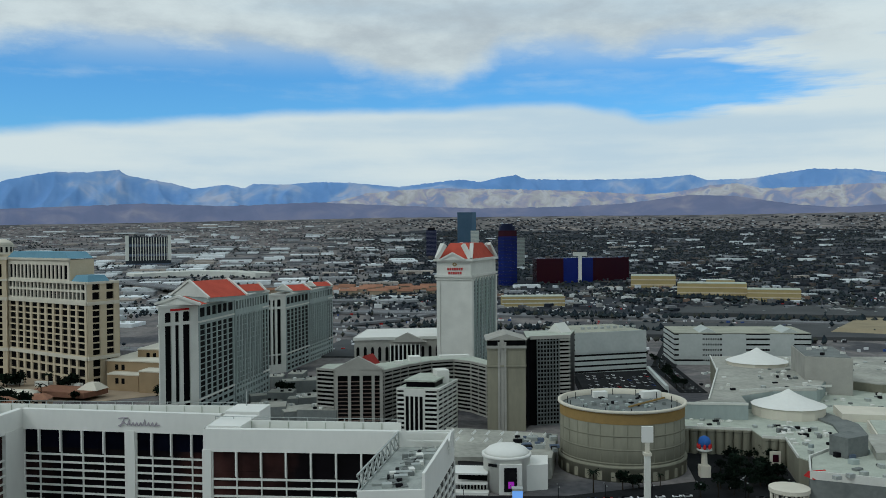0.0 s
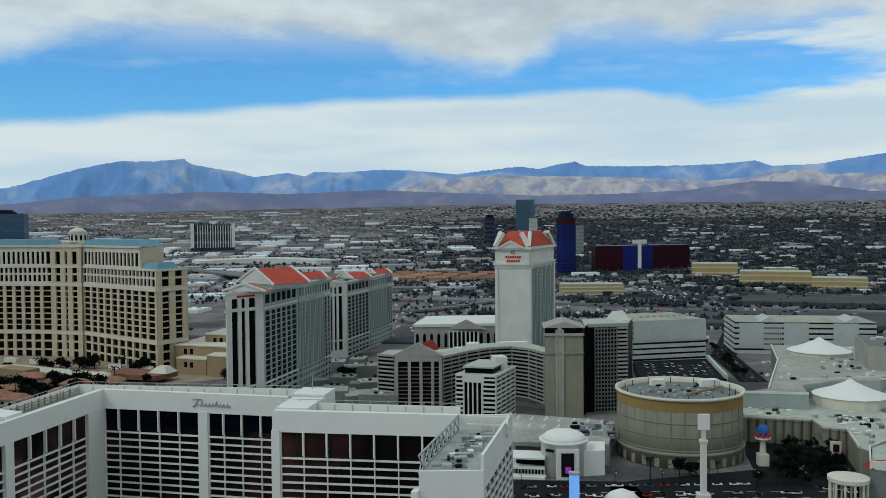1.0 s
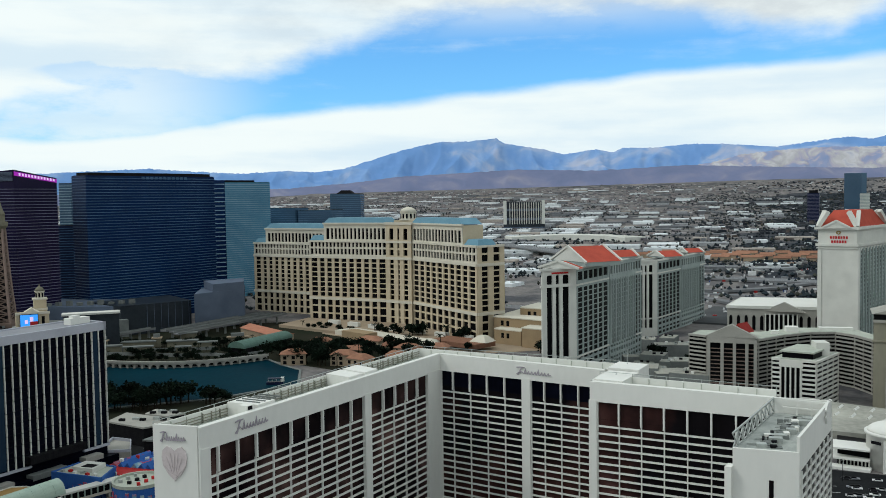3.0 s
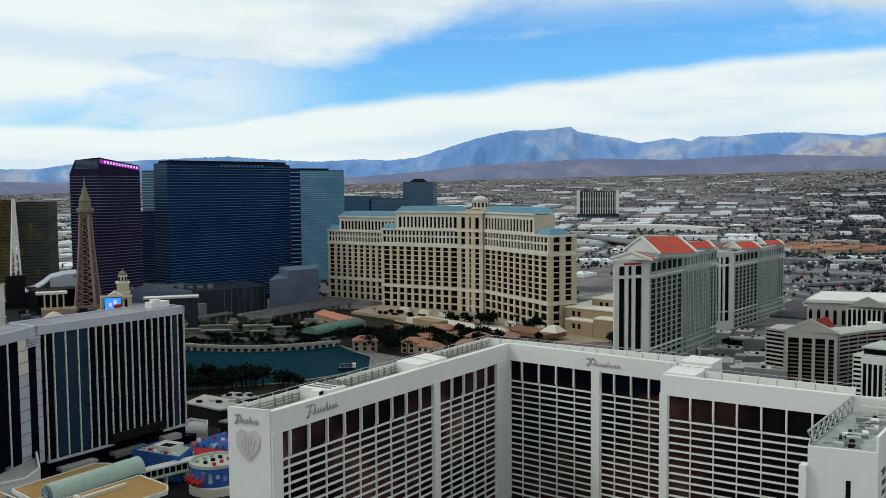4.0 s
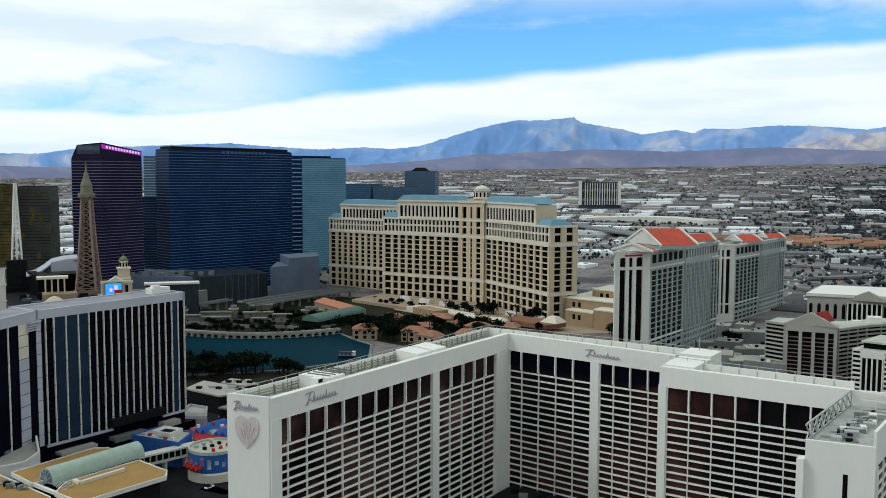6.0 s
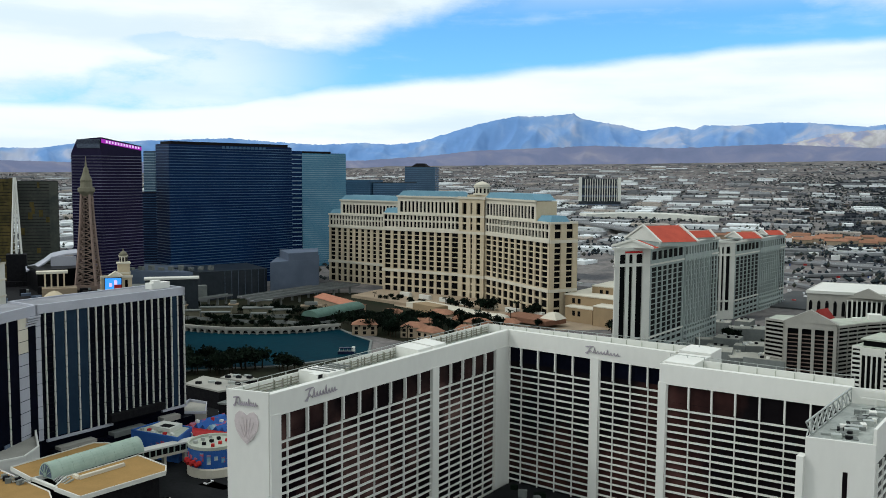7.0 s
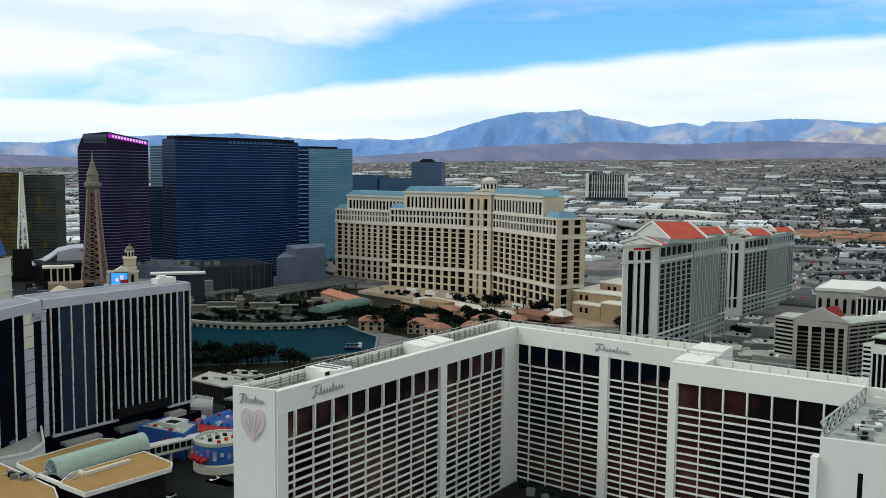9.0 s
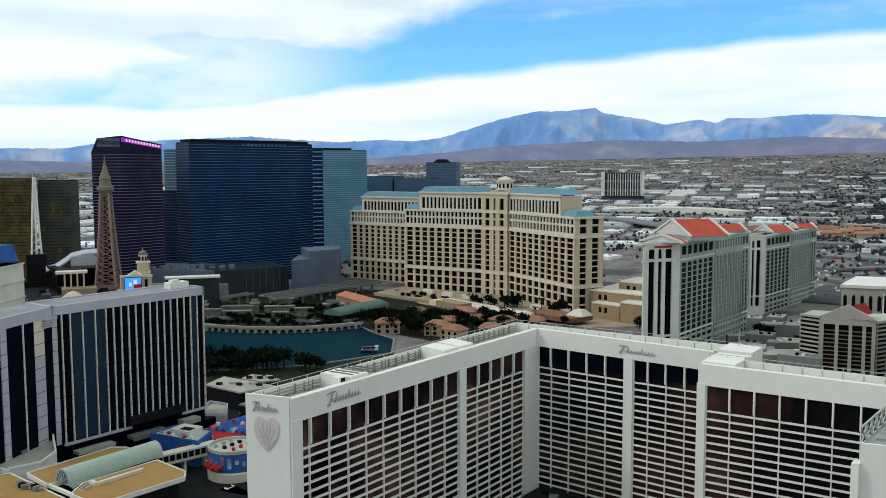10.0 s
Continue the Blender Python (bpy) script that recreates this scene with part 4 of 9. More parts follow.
def gable_roofs(t, poly, spots, z):
    """Red gabled roofs over the line between two sides. spots: share along the long side, half width, length, height."""
    a, b, c, d = poly
    for s, half, length, h, lift in spots:
        p, q = lerp(b, c, s), lerp(a, d, s)
        L = math.dist(p, q)
        mid = lerp(p, q, 0.5)
        ux, uy = (q[0] - p[0]) / L, (q[1] - p[1]) / L
        e0 = (mid[0] - ux * length / 2, mid[1] - uy * length / 2)
        e1 = (mid[0] + ux * length / 2, mid[1] + uy * length / 2)
        part("attic", Mesh().along(e1, e0, 0, length, half, half, z, z + lift), STONE, t)
        part("roof", Mesh().gable(e0, e1, half + 0.4, z + lift, z + lift + h), RED_ROOF, t, "red tiled gable roof")
        m = Mesh()
        nx, ny = -uy, ux
        for e, s1 in ((e0, -1), (e1, 1)):
            f = (e[0] + ux * 0.5 * s1, e[1] + uy * 0.5 * s1)
            for sg in (-1, 1):
                m.rod((f[0] + nx * (half + 1) * sg, f[1] + ny * (half + 1) * sg, z + lift), (*f, z + lift + h + 0.5), 1.5)
            m.add([(f[0] - nx * half, f[1] - ny * half, z + lift), (f[0] + nx * half, f[1] + ny * half, z + lift), (*f, z + lift + h)], [(0, 1, 2)])
        part("pediment", m, STONE_WHITE, t, "white raking cornice")


aug, aug_poly = arch_tower("pale grey-green classical hotel tower with red tiled gables", (-180.9, 559.2), (-162.2, 581.3), (-141.5, 712.0), 80.5, 2, "classical hotel towers")
gable_roofs(aug, aug_poly, [(0.36, 22, 31, 10.5, 3.0), (0.88, 8, 24, 5.0, 1.6)], 81.0)


def end_gable(t, poly, z, h, red):
    """A gable over the narrow end wall."""
    a, b, c, d = poly
    mid = lerp(a, b, 0.5)
    far = lerp(d, c, 0.5)
    q = lerp(mid, far, 0.08)
    half = math.dist(a, b) / 2
    part("roof", Mesh().gable(mid, q, half + 0.6, z, z + h), RED_ROOF, t, "red tiled gable roof")
    ux, uy = (mid[0] - q[0]) / math.dist(mid, q), (mid[1] - q[1]) / math.dist(mid, q)
    f = (mid[0] + ux * 0.9, mid[1] + uy * 0.9)
    nx, ny = -uy, ux
    m = Mesh()
    for sg in (-1, 1):
        m.rod((f[0] + nx * (half + 1.3) * sg, f[1] + ny * (half + 1.3) * sg, z + 0.4), (*f, z + h + 0.7), 1.6)
    m.add([(f[0] - nx * half, f[1] - ny * half, z), (f[0] + nx * half, f[1] + ny * half, z), (*f, z + h)], [(0, 1, 2)])
    part("pediment", m, STONE_WHITE, t, "white pediment")


end_gable(aug, aug_poly, 81.1, 4.8, True)
part("sign", Mesh().along(aug_poly[0], aug_poly[1], 8, 22, 0.95, 0.1, 77.3, 78.6), RED_PAINT, aug, "small dull red sign strip")

octv, oct_poly = arch_tower("pale classical hotel tower set back behind its twin", (-161.0, 790.0), (-144.5, 806.0), (-118.5, 938.0), 71.0, 2, "classical hotel towers")
gable_roofs(octv, oct_poly, [(0.36, 13, 22, 5.0, 1.4), (0.9, 8, 20, 4.0, 1.0)], 71.5)


def palace_tower():
    P, Q, R = (-5.0, 744.0), (23.5, 736.0), (48.5, 812.0)
    S = (P[0] + R[0] - Q[0], P[1] + R[1] - Q[1])
    poly = [P, Q, R, S]
    z = 103.5
    t = thing("hotel_tower", 8, 740, 0, "tall pale square hotel tower with red roof and white corner gables", "hotel", "classical hotel towers")
    part("body", Mesh().prism(poly, 0, z), STONE_WHITE, t)
    L = math.dist(Q, R)
    for i in range(9):
        # Ribs and side wall in STONE: this side's shade is put into the colour.
        c = 6 + (L - 12) * i / 8
        part("side_rib", Mesh().along(Q, R, c - 1.2, c + 1.2, 1.0, 0.2, 0, 88), STONE, t)
    part("side_wall", Mesh().along(Q, R, 4, L - 4, 0.06, 0.2, 0, 84), STONE, t)
    g = Mesh()
    for i in range(8):
        c = 6 + (L - 12) * (i + 0.5) / 8
        for k in range(24):
            g.along(Q, R, c - 1.5, c + 1.5, 0.12, 0.2, 5 + k * 3.4, 7.2 + k * 3.4)
    part("glazing", g, DARK_WINDOW, t, "small dark windows between the ribs", kind="stuff")
    for a in (1.5, 29.5):
        part("pilaster", Mesh().along(P, Q, a - 1.5, a + 1.5, 0.8, 0.2, 0, 86), STONE_WHITE, t)
    for a in (2.0, L - 2.0):
        part("pilaster", Mesh().along(Q, R, a - 2, a + 2, 1.4, 0.2, 0, 88), STONE_WHITE, t)
    c = Mesh()
    cornice(c, poly, 89, 91, 1.5)
    cornice(c, poly, 87, 88, 0.9)
    cornice(c, poly, z - 1, z + 1, 2.2)
    part("cornice", c, STONE_WHITE, t)
    ins = [lerp(p, (15, 778), 0.04) for p in poly]
    part("roof", Mesh().hip(ins, z + 1, z + 14, 0.42), RED_ROOF, t, "orange-red hipped roof")
    for i, p in enumerate(poly):
        a, b = poly[i - 1], poly[(i + 1) % 4]
        for other in (a, b):
            d = math.dist(p, other)
            u = ((other[0] - p[0]) / d, (other[1] - p[1]) / d)
            w = (min(d * 0.2, 9))
            s, e = p, (p[0] + u[0] * w, p[1] + u[1] * w)
            part("corner_gable", Mesh().rod((*s, z + 1), (e[0] + (15 - e[0]) * 0.12, e[1] + (778 - e[1]) * 0.12, z + 13), 3.0), STONE_WHITE, t, "raking white corner parapet")
    mid = lerp(P, Q, 0.5)
    f = (mid[0] - 1.0, mid[1] - 2.4)
    ux, uy = (Q[0] - P[0]) / 31.5, (Q[1] - P[1]) / 31.5
    m = Mesh()
    for sg in (-1, 1):
        m.rod((f[0] + ux * 11 * sg, f[1] + uy * 11 * sg, z + 0.5), (*f, z + 6), 1.5)
    m.add([(f[0] - ux * 11, f[1] - uy * 11, z), (f[0] + ux * 11, f[1] + uy * 11, z), (*f, z + 6)], [(0, 1, 2)])
    part("pediment", m, STONE_WHITE, t)
    for k, (a, b) in enumerate(((9, 23), (10, 22))):
        n = 7 if k == 0 else 6
        for i in range(n):
            x0 = a + (b - a) * i / n
            part("sign_stroke", Mesh().along(P, Q, x0 + 0.35, x0 + (b - a) / n - 0.35, 0.5, 0.1, 95.0 - 3.4 * k, 97.1 - 3.4 * k), RED_PAINT, t)
    m = Mesh()
    for k in range(8):
        a = 2 * math.pi * k / 8
        m.along(P, Q, 15.2 + 1.4 * math.cos(a), 16.2 + 1.4 * math.cos(a), 0.5, 0.1, 99.5 + 1.1 * math.sin(a), 100.3 + 1.1 * math.sin(a))
    part("emblem", m, GOLD_BAND, t, "small gold ring emblem")


palace_tower()


# ---- curved banded hotel and its neighbours ----
BAND_GREY = material("grey_cream_balcony_stucco", (0.37, 0.36, 0.32), (0.28, 0.275, 0.245), 0.1, 0.9)


def banded_wall(t, mat, p, q, z0, z1, floors, out=0.8):
    """Pale floor bands before dark glass, each band a part."""
    h = (z1 - z0) / floors
    L = math.dist(p, q)
    for k in range(floors):
        part("balcony_band", Mesh().along(p, q, 0, L, out, 0.3, z0 + h * k, z0 + h * (k + 0.42)), mat, t)
    part("parapet", Mesh().along(p, q, 0, L, out + 0.2, 0.5, z1 - 0.4, z1 + 1.0), mat, t)
    n = max(1, int(L / 9.0))
    for k in range(n + 1):
        c = min(max(L * k / n, 0.16), L - 0.16)
        part("balcony_divider", Mesh().along(p, q, c - 0.16, c + 0.16, out * 0.85, 0.3, z0, z1), mat, t)
    part("glazing", Mesh().along(p, q, 0, L, 0.02, 0.5, z0, z1), DARK_WINDOW, t)


def crescent_hotel():
    t = thing("hotel_block", -30, 600, 0, "curved pale hotel with banded balconies and a pedimented pavilion", "hotel")
    line = [(-84, 585.5), (-71.5, 580), (-71, 577), (-40, 578), (-39, 580), (-24, 604), (-8, 622), (8, 628), (20, 618), (30, 600), (34, 588)]
    z = 36.0
    for i, (p, q) in enumerate(zip(line, line[1:])):
        if i == 2:
            continue
        banded_wall(t, BAND_GREY, p, q, 0, z - (0 if i < 3 else 1), 13)
    back = [(40, 604), (22, 640), (4, 646), (-16, 640), (-40, 612), (-80, 608)]
    part("roof", Mesh().prism(line + back, z - 2, z + 0.3), WHITE_ROOF, t)
    part("body", Mesh().prism([(x + 0.9, y + 1.7) for x, y in line] + back, 0, z - 2), CONCRETE, t)
    for a in (0, 8.6, 16.4, 24.2, 29.5):
        part("pavilion_pier", Mesh().along((-71, 576.6), (-40, 577.6), a, a + 2.0, 1.2, 0.5, 0, z), BAND_GREY, t)
    part("entablature", Mesh().along((-71, 576.6), (-40, 577.6), 0, 31, 1.3, 1, z - 3, z + 1), BAND_GREY, t)
    part("glazing", Mesh().along((-71, 577), (-40, 578), 0, 31, 0.3, 1, 0, z - 2), DARK_WINDOW, t)
    for k in range(12):
        part("balcony_band", Mesh().along((-71, 577), (-40, 578), 1, 30, 0.5, 0.2, 2.6 * k, 2.6 * k + 0.7), IRON, t)
    part("pediment", Mesh().gable((-55.5, 575.6), (-55.5, 580), 17, z + 1, z + 9.6), BAND_GREY, t, "grey-cream triangular pediment")
    part("roof", Mesh().gable((-52, 580), (-47, 592), 5.5, z + 3.5, z + 9.6), MAROON_ROOF, t, "small dark red tiled roof")
    for x, y, sx, sy, h in ((-20, 618, 8, 8, 4), (8, 636, 22, 5, 2.2), (-30, 606, 5, 4, 2.5)):
        part("roof_house", Mesh().box(x, y, z, sx, sy, z + h, 0.2), WHITE, t)


crescent_hotel()


def small_hotel():
    t = thing("hotel_block", -10, 540, 0, "small white banded hotel block with roof house", "hotel")
    P, Q, R = (-28, 536), (-3, 531), (9, 567)
    S = (P[0] + R[0] - Q[0], P[1] + R[1] - Q[1])
    z = 31.0
    part("core", Mesh().prism([lerp(p, (-9, 549), 0.03) for p in (P, Q, R, S)], 0, z), DARK_WINDOW, t)
    banded_wall(t, STONE_WHITE, Q, R, 0, z, 11)
    banded_wall(t, STONE_WHITE, P, lerp(P, Q, 0.2), 0, z, 11)
    banded_wall(t, STONE_WHITE, lerp(P, Q, 0.68), Q, 0, z, 11)
    for k in range(5):
        a = 5.2 + 2.9 * k
        part("pier", Mesh().along(P, Q, a - 0.4, a + 0.4, 0.9, 0.3, 0, z - 4), STONE_WHITE, t)
    part("entablature", Mesh().along(P, Q, 4.5, 18, 0.9, 0.3, z - 4, z + 0.5), STONE_WHITE, t)
    part("roof", Mesh().prism([P, Q, R, S], z, z + 0.8), WHITE_ROOF, t)
    part("roof_house", Mesh().prism([lerp(p, (-9, 549), 0.3) for p in (P, Q, R, S)], z + 0.8, z + 4.2), DARK_WINDOW, t)
    part("roof_house", Mesh().prism([lerp(p, (-9, 549), 0.22) for p in (P, Q, R, S)], z + 4.2, z + 5.2), WHITE_ROOF, t)
    part("stair_tower", Mesh().box(-1, 556, z, 8, 10, z + 9, 0.3), STONE_WHITE, t)


small_hotel()


def twin_slab_hotel():
    t = thing("hotel_block", 55, 565, 0, "pale slab hotel with tall blank end wall and dark banded wing", "hotel")
    P, Q = (28.5, 558), (53, 557.5)
    z = 53.8
    part("end_wall", Mesh().prism([P, Q, (54, 590), (30, 592)], 0, z), SLAB_STONE, t, "blank sandy end wall")
    for a in (7.5, 11.5):
        part("rib", Mesh().along(P, Q, a - 0.7, a + 0.7, 0.9, 0.2, 0, z + 3), BAND_GREY, t)
    part("rib", Mesh().along(P, Q, 8.3, 10.7, 0.4, 0.2, 0, z + 5), BAND_GREY, t)
    part("cornice", Mesh().along(P, Q, -0.5, 25, 0.8, 0.2, 41, 42), SLAB_STONE, t)
    part("cornice", Mesh().along(P, Q, -0.5, 25, 1.0, 0.2, z - 1, z + 0.6), BAND_GREY, t)
    for a in (0.2, 12.2):
        part("roof_slot", Mesh().along(P, Q, a, a + 12, -1.0, 4, z, z + 4), DARK_WINDOW, t)
    part("pediment", Mesh().gable((41, 558), (41, 588), 13.4, z + 4, z + 8.0), BAND_GREY, t, "grey pitched roof")
    A, B, C = (54.6, 566), (57, 572), (84, 578)
    z2 = 57.6
    part("core", Mesh().prism([A, (57, 573), (83.5, 579.5), (92, 612), (56, 606)], 0, z2), DARK_WINDOW, t)
    h = z2 / 22
    for k in range(22):
        part("balcony_band", Mesh().along(B, C, 5.0, math.dist(B, C) - 8, 0.9, 0.3, h * k, h * (k + 0.27)), CONCRETE, t)
        part("balcony_band", Mesh().along(B, C, math.dist(B, C) - 7, math.dist(B, C), 0.9, 0.3, h * k, h * (k + 0.5)), BAND_GREY, t)
    for i in range(8):
        a = 5.0 + 15 * i / 7
        part("fin", Mesh().along(B, C, a - 0.25, a + 0.25, 0.9, 0.2, 0, z2), CONCRETE, t)
    part("parapet", Mesh().along(B, C, 0, math.dist(B, C), 1.1, 0.5, z2 - 1, z2 + 1.2), BAND_GREY, t)
    part("roof", Mesh().prism([A, (57, 572), (84, 578), (92, 612), (56, 606)], z2, z2 + 0.8), WHITE_ROOF, t)
    part("roof_house", Mesh().gable((76, 596), (84, 604), 6, z2 + 0.8, z2 + 7), STONE_WHITE, t)


twin_slab_hotel()


def drum_theatre():
    cx, cy, r, z = 97.0, 472.0, 33.0, 36.0
    t = thing("theatre_drum", cx, cy, 0, "round sand-grey theatre drum with ochre frieze and flat plant roof", "theatre")
    part("wall", Mesh().turned(cx, cy, [(r, 0), (r, z - 7)], 72), DRUM_STONE, t, smooth=True)
    part("frieze", Mesh().turned(cx, cy, [(r + 0.1, z - 7), (r + 0.1, z - 1.6)], 72, caps=False), GOLD_BAND, t, "ochre painted frieze", smooth=True)
    part("rim", Mesh().turned(cx, cy, [(r + 0.2, z - 1.6), (r + 1.2, z - 1.2), (r + 1.2, z), (r - 0.4, z), (r - 0.4, z - 3)], 72, caps=False), CREAM_LIGHT, t, "pale cornice rim", smooth=True)
    part("roof", Mesh().turned(cx, cy, [(0.5, z - 3.2), (r - 0.2, z - 3.0)], 72, caps=False), CONCRETE, t, "grey flat plant roof")
    for zz in (8.5, 15.5, 22.5):
        part("string_course", Mesh().turned(cx, cy, [(r + 0.02, zz), (r + 0.25, zz + 0.3), (r + 0.25, zz + 0.7), (r + 0.02, zz + 0.9)], 72, caps=False), DRUM_STONE, t, smooth=True)
    for k in range(30):
        a = 2 * math.pi * k / 30
        part("pilaster", Mesh().box(cx + (r - 0.08) * math.cos(a), cy + (r - 0.08) * math.sin(a), 8, 0.3, 0.6, z - 7.2, a), DRUM_STONE, t)
    random.seed(81)
    for k in range(24):
        a, d = random.uniform(0, 6.28), random.uniform(4, 28)
        part("plant_unit", Mesh().box(cx + d * math.cos(a), cy + d * math.sin(a), z - 3, random.uniform(0.8, 3.5), random.uniform(0.8, 2.5), z - 3 + random.uniform(0.5, 1.8), a), random.choice((PALE_METAL, CONCRETE, DARK_METAL, STONE)), t)
    for k in range(14):
        a = 2 * math.pi * k / 14 + 0.2
        part("roof_post", Mesh().rod((cx + 29 * math.cos(a), cy + 29 * math.sin(a), z - 3), (cx + 29 * math.cos(a), cy + 29 * math.sin(a), z + 0.6), 0.35), DARK_METAL, t)
    part("roof_walkway", Mesh().rod((cx + 2, cy - 10, z - 2.2), (cx + 26, cy + 12, z - 1.6), 0.8), GOLD_BAND, t, "ochre roof walkway")
    part("plant_unit", Mesh().box(cx + 20, cy + 20, z - 3, 11, 5, z + 0.8, 0.3), WHITE, t)
    part("plant_unit", Mesh().box(cx - 8, cy + 22, z - 3, 8, 4, z + 0.4, 0.2), WHITE, t)
    part("lower_tier", Mesh().turned(cx, cy, [(r + 1.0, 0), (r + 1.0, 6.6), (r + 1.3, 6.8), (r + 1.3, 7.6), (r, 8.2)], 72), DRUM_STONE, t, smooth=True)
    for k in range(30):
        a = 2 * math.pi * k / 30
        part("niche", Mesh().box(cx + (r + 0.9) * math.cos(a), cy + (r + 0.9) * math.sin(a), 0.5, 0.4, 2.6, 5.0, a), SLAB_STONE, t)
    for k in range(10):
        part("plant_unit", Mesh().box(cx - 20 + 4.4 * k, cy + 8 - (k % 3) * 6, z - 3, 2, 1.6, z - 1.6, k), PALE_METAL, t)


drum_theatre()


# ---- low buildings in front of the drum ----
def domed_entrance():
    cx, cy = 32.0, 432.0
    t = thing("entrance_pavilion", cx, cy, 0, "white domed entrance pavilion with purple poster screen", "pavilion")
    part("drum", Mesh().turned(cx, cy, [(11.5, 0), (11.5, 16), (12.3, 16.4), (12.3, 17.6), (11, 17.6)], 40), WHITE, t, smooth=True)
    part("dome", Mesh().turned(cx, cy, [(11.2 * math.cos(a), 17.4 + 4.6 * math.sin(a)) for a in [0.0, 0.3, 0.6, 0.9, 1.2, 1.5]], 40), WHITE, t, smooth=True)
    part("wing", Mesh().prism([(36, 424), (52, 428), (54, 446), (38, 446)], 0, 12.5), WHITE, t)
    part("wing", Mesh().prism([(8, 430), (22, 426), (24, 446), (8, 450)], 0, 9), DARK_WINDOW, t)
    for zz in (4.2, 9.0):
        part("gallery_edge", Mesh().prism([(6, 423), (22, 421.5), (23, 436), (6, 438)], zz, zz + 0.8), WHITE, t)
    part("hall", Mesh().prism([(2, 450), (56, 446), (66, 500), (2, 520)], 0, 11), MALL_ROOF, t, "flat grey casino roof")
    part("portal", Mesh().box(33, 422, 0, 11, 5, 14.5, 0.05), WHITE, t)
    part("screen", Mesh().box(33, 419.3, 1.5, 6.2, 0.5, 13.0, 0.05), DARK_METAL, t, "dark poster screen")
    part("screen_image", Mesh().box(33.3, 418.95, 3.2, 2.8, 0.2, 6.4, 0.05), MAGENTA, t, "glowing purple picture")
    part("sign", Mesh().box(24.5, 422.5, 12.8, 4.6, 0.4, 14.2, -0.55), DARK_METAL, t)
    for k in range(9):
        part("column", Mesh().turned(9 + 1.6 * k, 427.5 - 0.45 * k, [(0.35, 0), (0.35, 4.3)], 8), STONE_WHITE, t)
    part("terrace", Mesh().prism([(5, 420), (22, 418.5), (23, 424), (5, 426)], 0, 1.2), WHITE, t)
    for k in range(7):
        part("skylight", Mesh().gable((9 + k * 8, 502 - k * 1.6), (11 + k * 8, 510 - k * 1.6), 0.9, 11, 12.0), WHITE, t)
        part("skylight", Mesh().gable((7 + k * 8, 484 - k * 1.6), (9 + k * 8, 492 - k * 1.6), 0.9, 11, 12.0), WHITE, t)
    random.seed(51)
    for k in range(22):
        part("plant_unit", Mesh().box(random.uniform(38, 62), random.uniform(452, 492), 11, random.uniform(1, 5), random.uniform(1, 4), 11 + random.uniform(0.6, 2.2), 0.1), random.choice((PALE_METAL, CONCRETE, GREY_WALL, DARK_METAL)), t)


domed_entrance()


def lamp_pylon():
    x, y = 80.5, 338.0
    t = thing("sign_pylon", x, y, 0, "tall pale pylon carrying a blank white square board", "sign")
    part("shaft", Mesh().box(x, y, 0, 2.2, 2.2, 40), STONE_WHITE, t)
    part("neck", Mesh().box(x, y, 40, 1.5, 1.5, 44.5), CREAM_LIGHT, t)
    part("collar", Mesh().box(x, y, 39.3, 3.0, 3.0, 40.4), CREAM_LIGHT, t)
    part("board", Mesh().box(x, y - 0.4, 44.5, 4.4, 1.2, 50.6), WHITE, t, "white square board")
    part("base", Mesh().box(x, y, 0, 5, 5, 19), STONE_WHITE, t)


lamp_pylon()


def globe_tower():
    x, y = 135.0, 449.0
    t = thing("globe_tower", x, y, 0, "small stone tower topped by a blue and red globe", "monument")
    part("base", Mesh().box(x, y, 0, 5.2, 5.2, 6), CREAM_LIGHT, t)
    part("shaft", Mesh().turned(x, y, [(1.7, 6), (1.3, 13.2)], 12), CREAM_LIGHT, t)
    part("table", Mesh().turned(x, y, [(1.6, 12.8), (3.9, 13.8), (3.9, 14.5), (1, 14.5)], 20), STONE_WHITE, t)
    part("globe", Mesh().turned(x, y, [(max(0.05, 3.2 * math.sin(math.pi * k / 10)), 18.0 - 3.2 * math.cos(math.pi * k / 10)) for k in range(11)], 24), BLUE_PAINT, t, "bright blue ball", smooth=True)
    for k in range(7):
        a = 2 * math.pi * k / 7
        part("ornament", Mesh().turned(x + 3.2 * math.cos(a), y + 3.2 * math.sin(a), [(0.3, 14.5), (0.8, 15.2), (0.7, 16.6), (0.2, 17.2)], 8), RED_PAINT, t, "red ring of figures")


globe_tower()


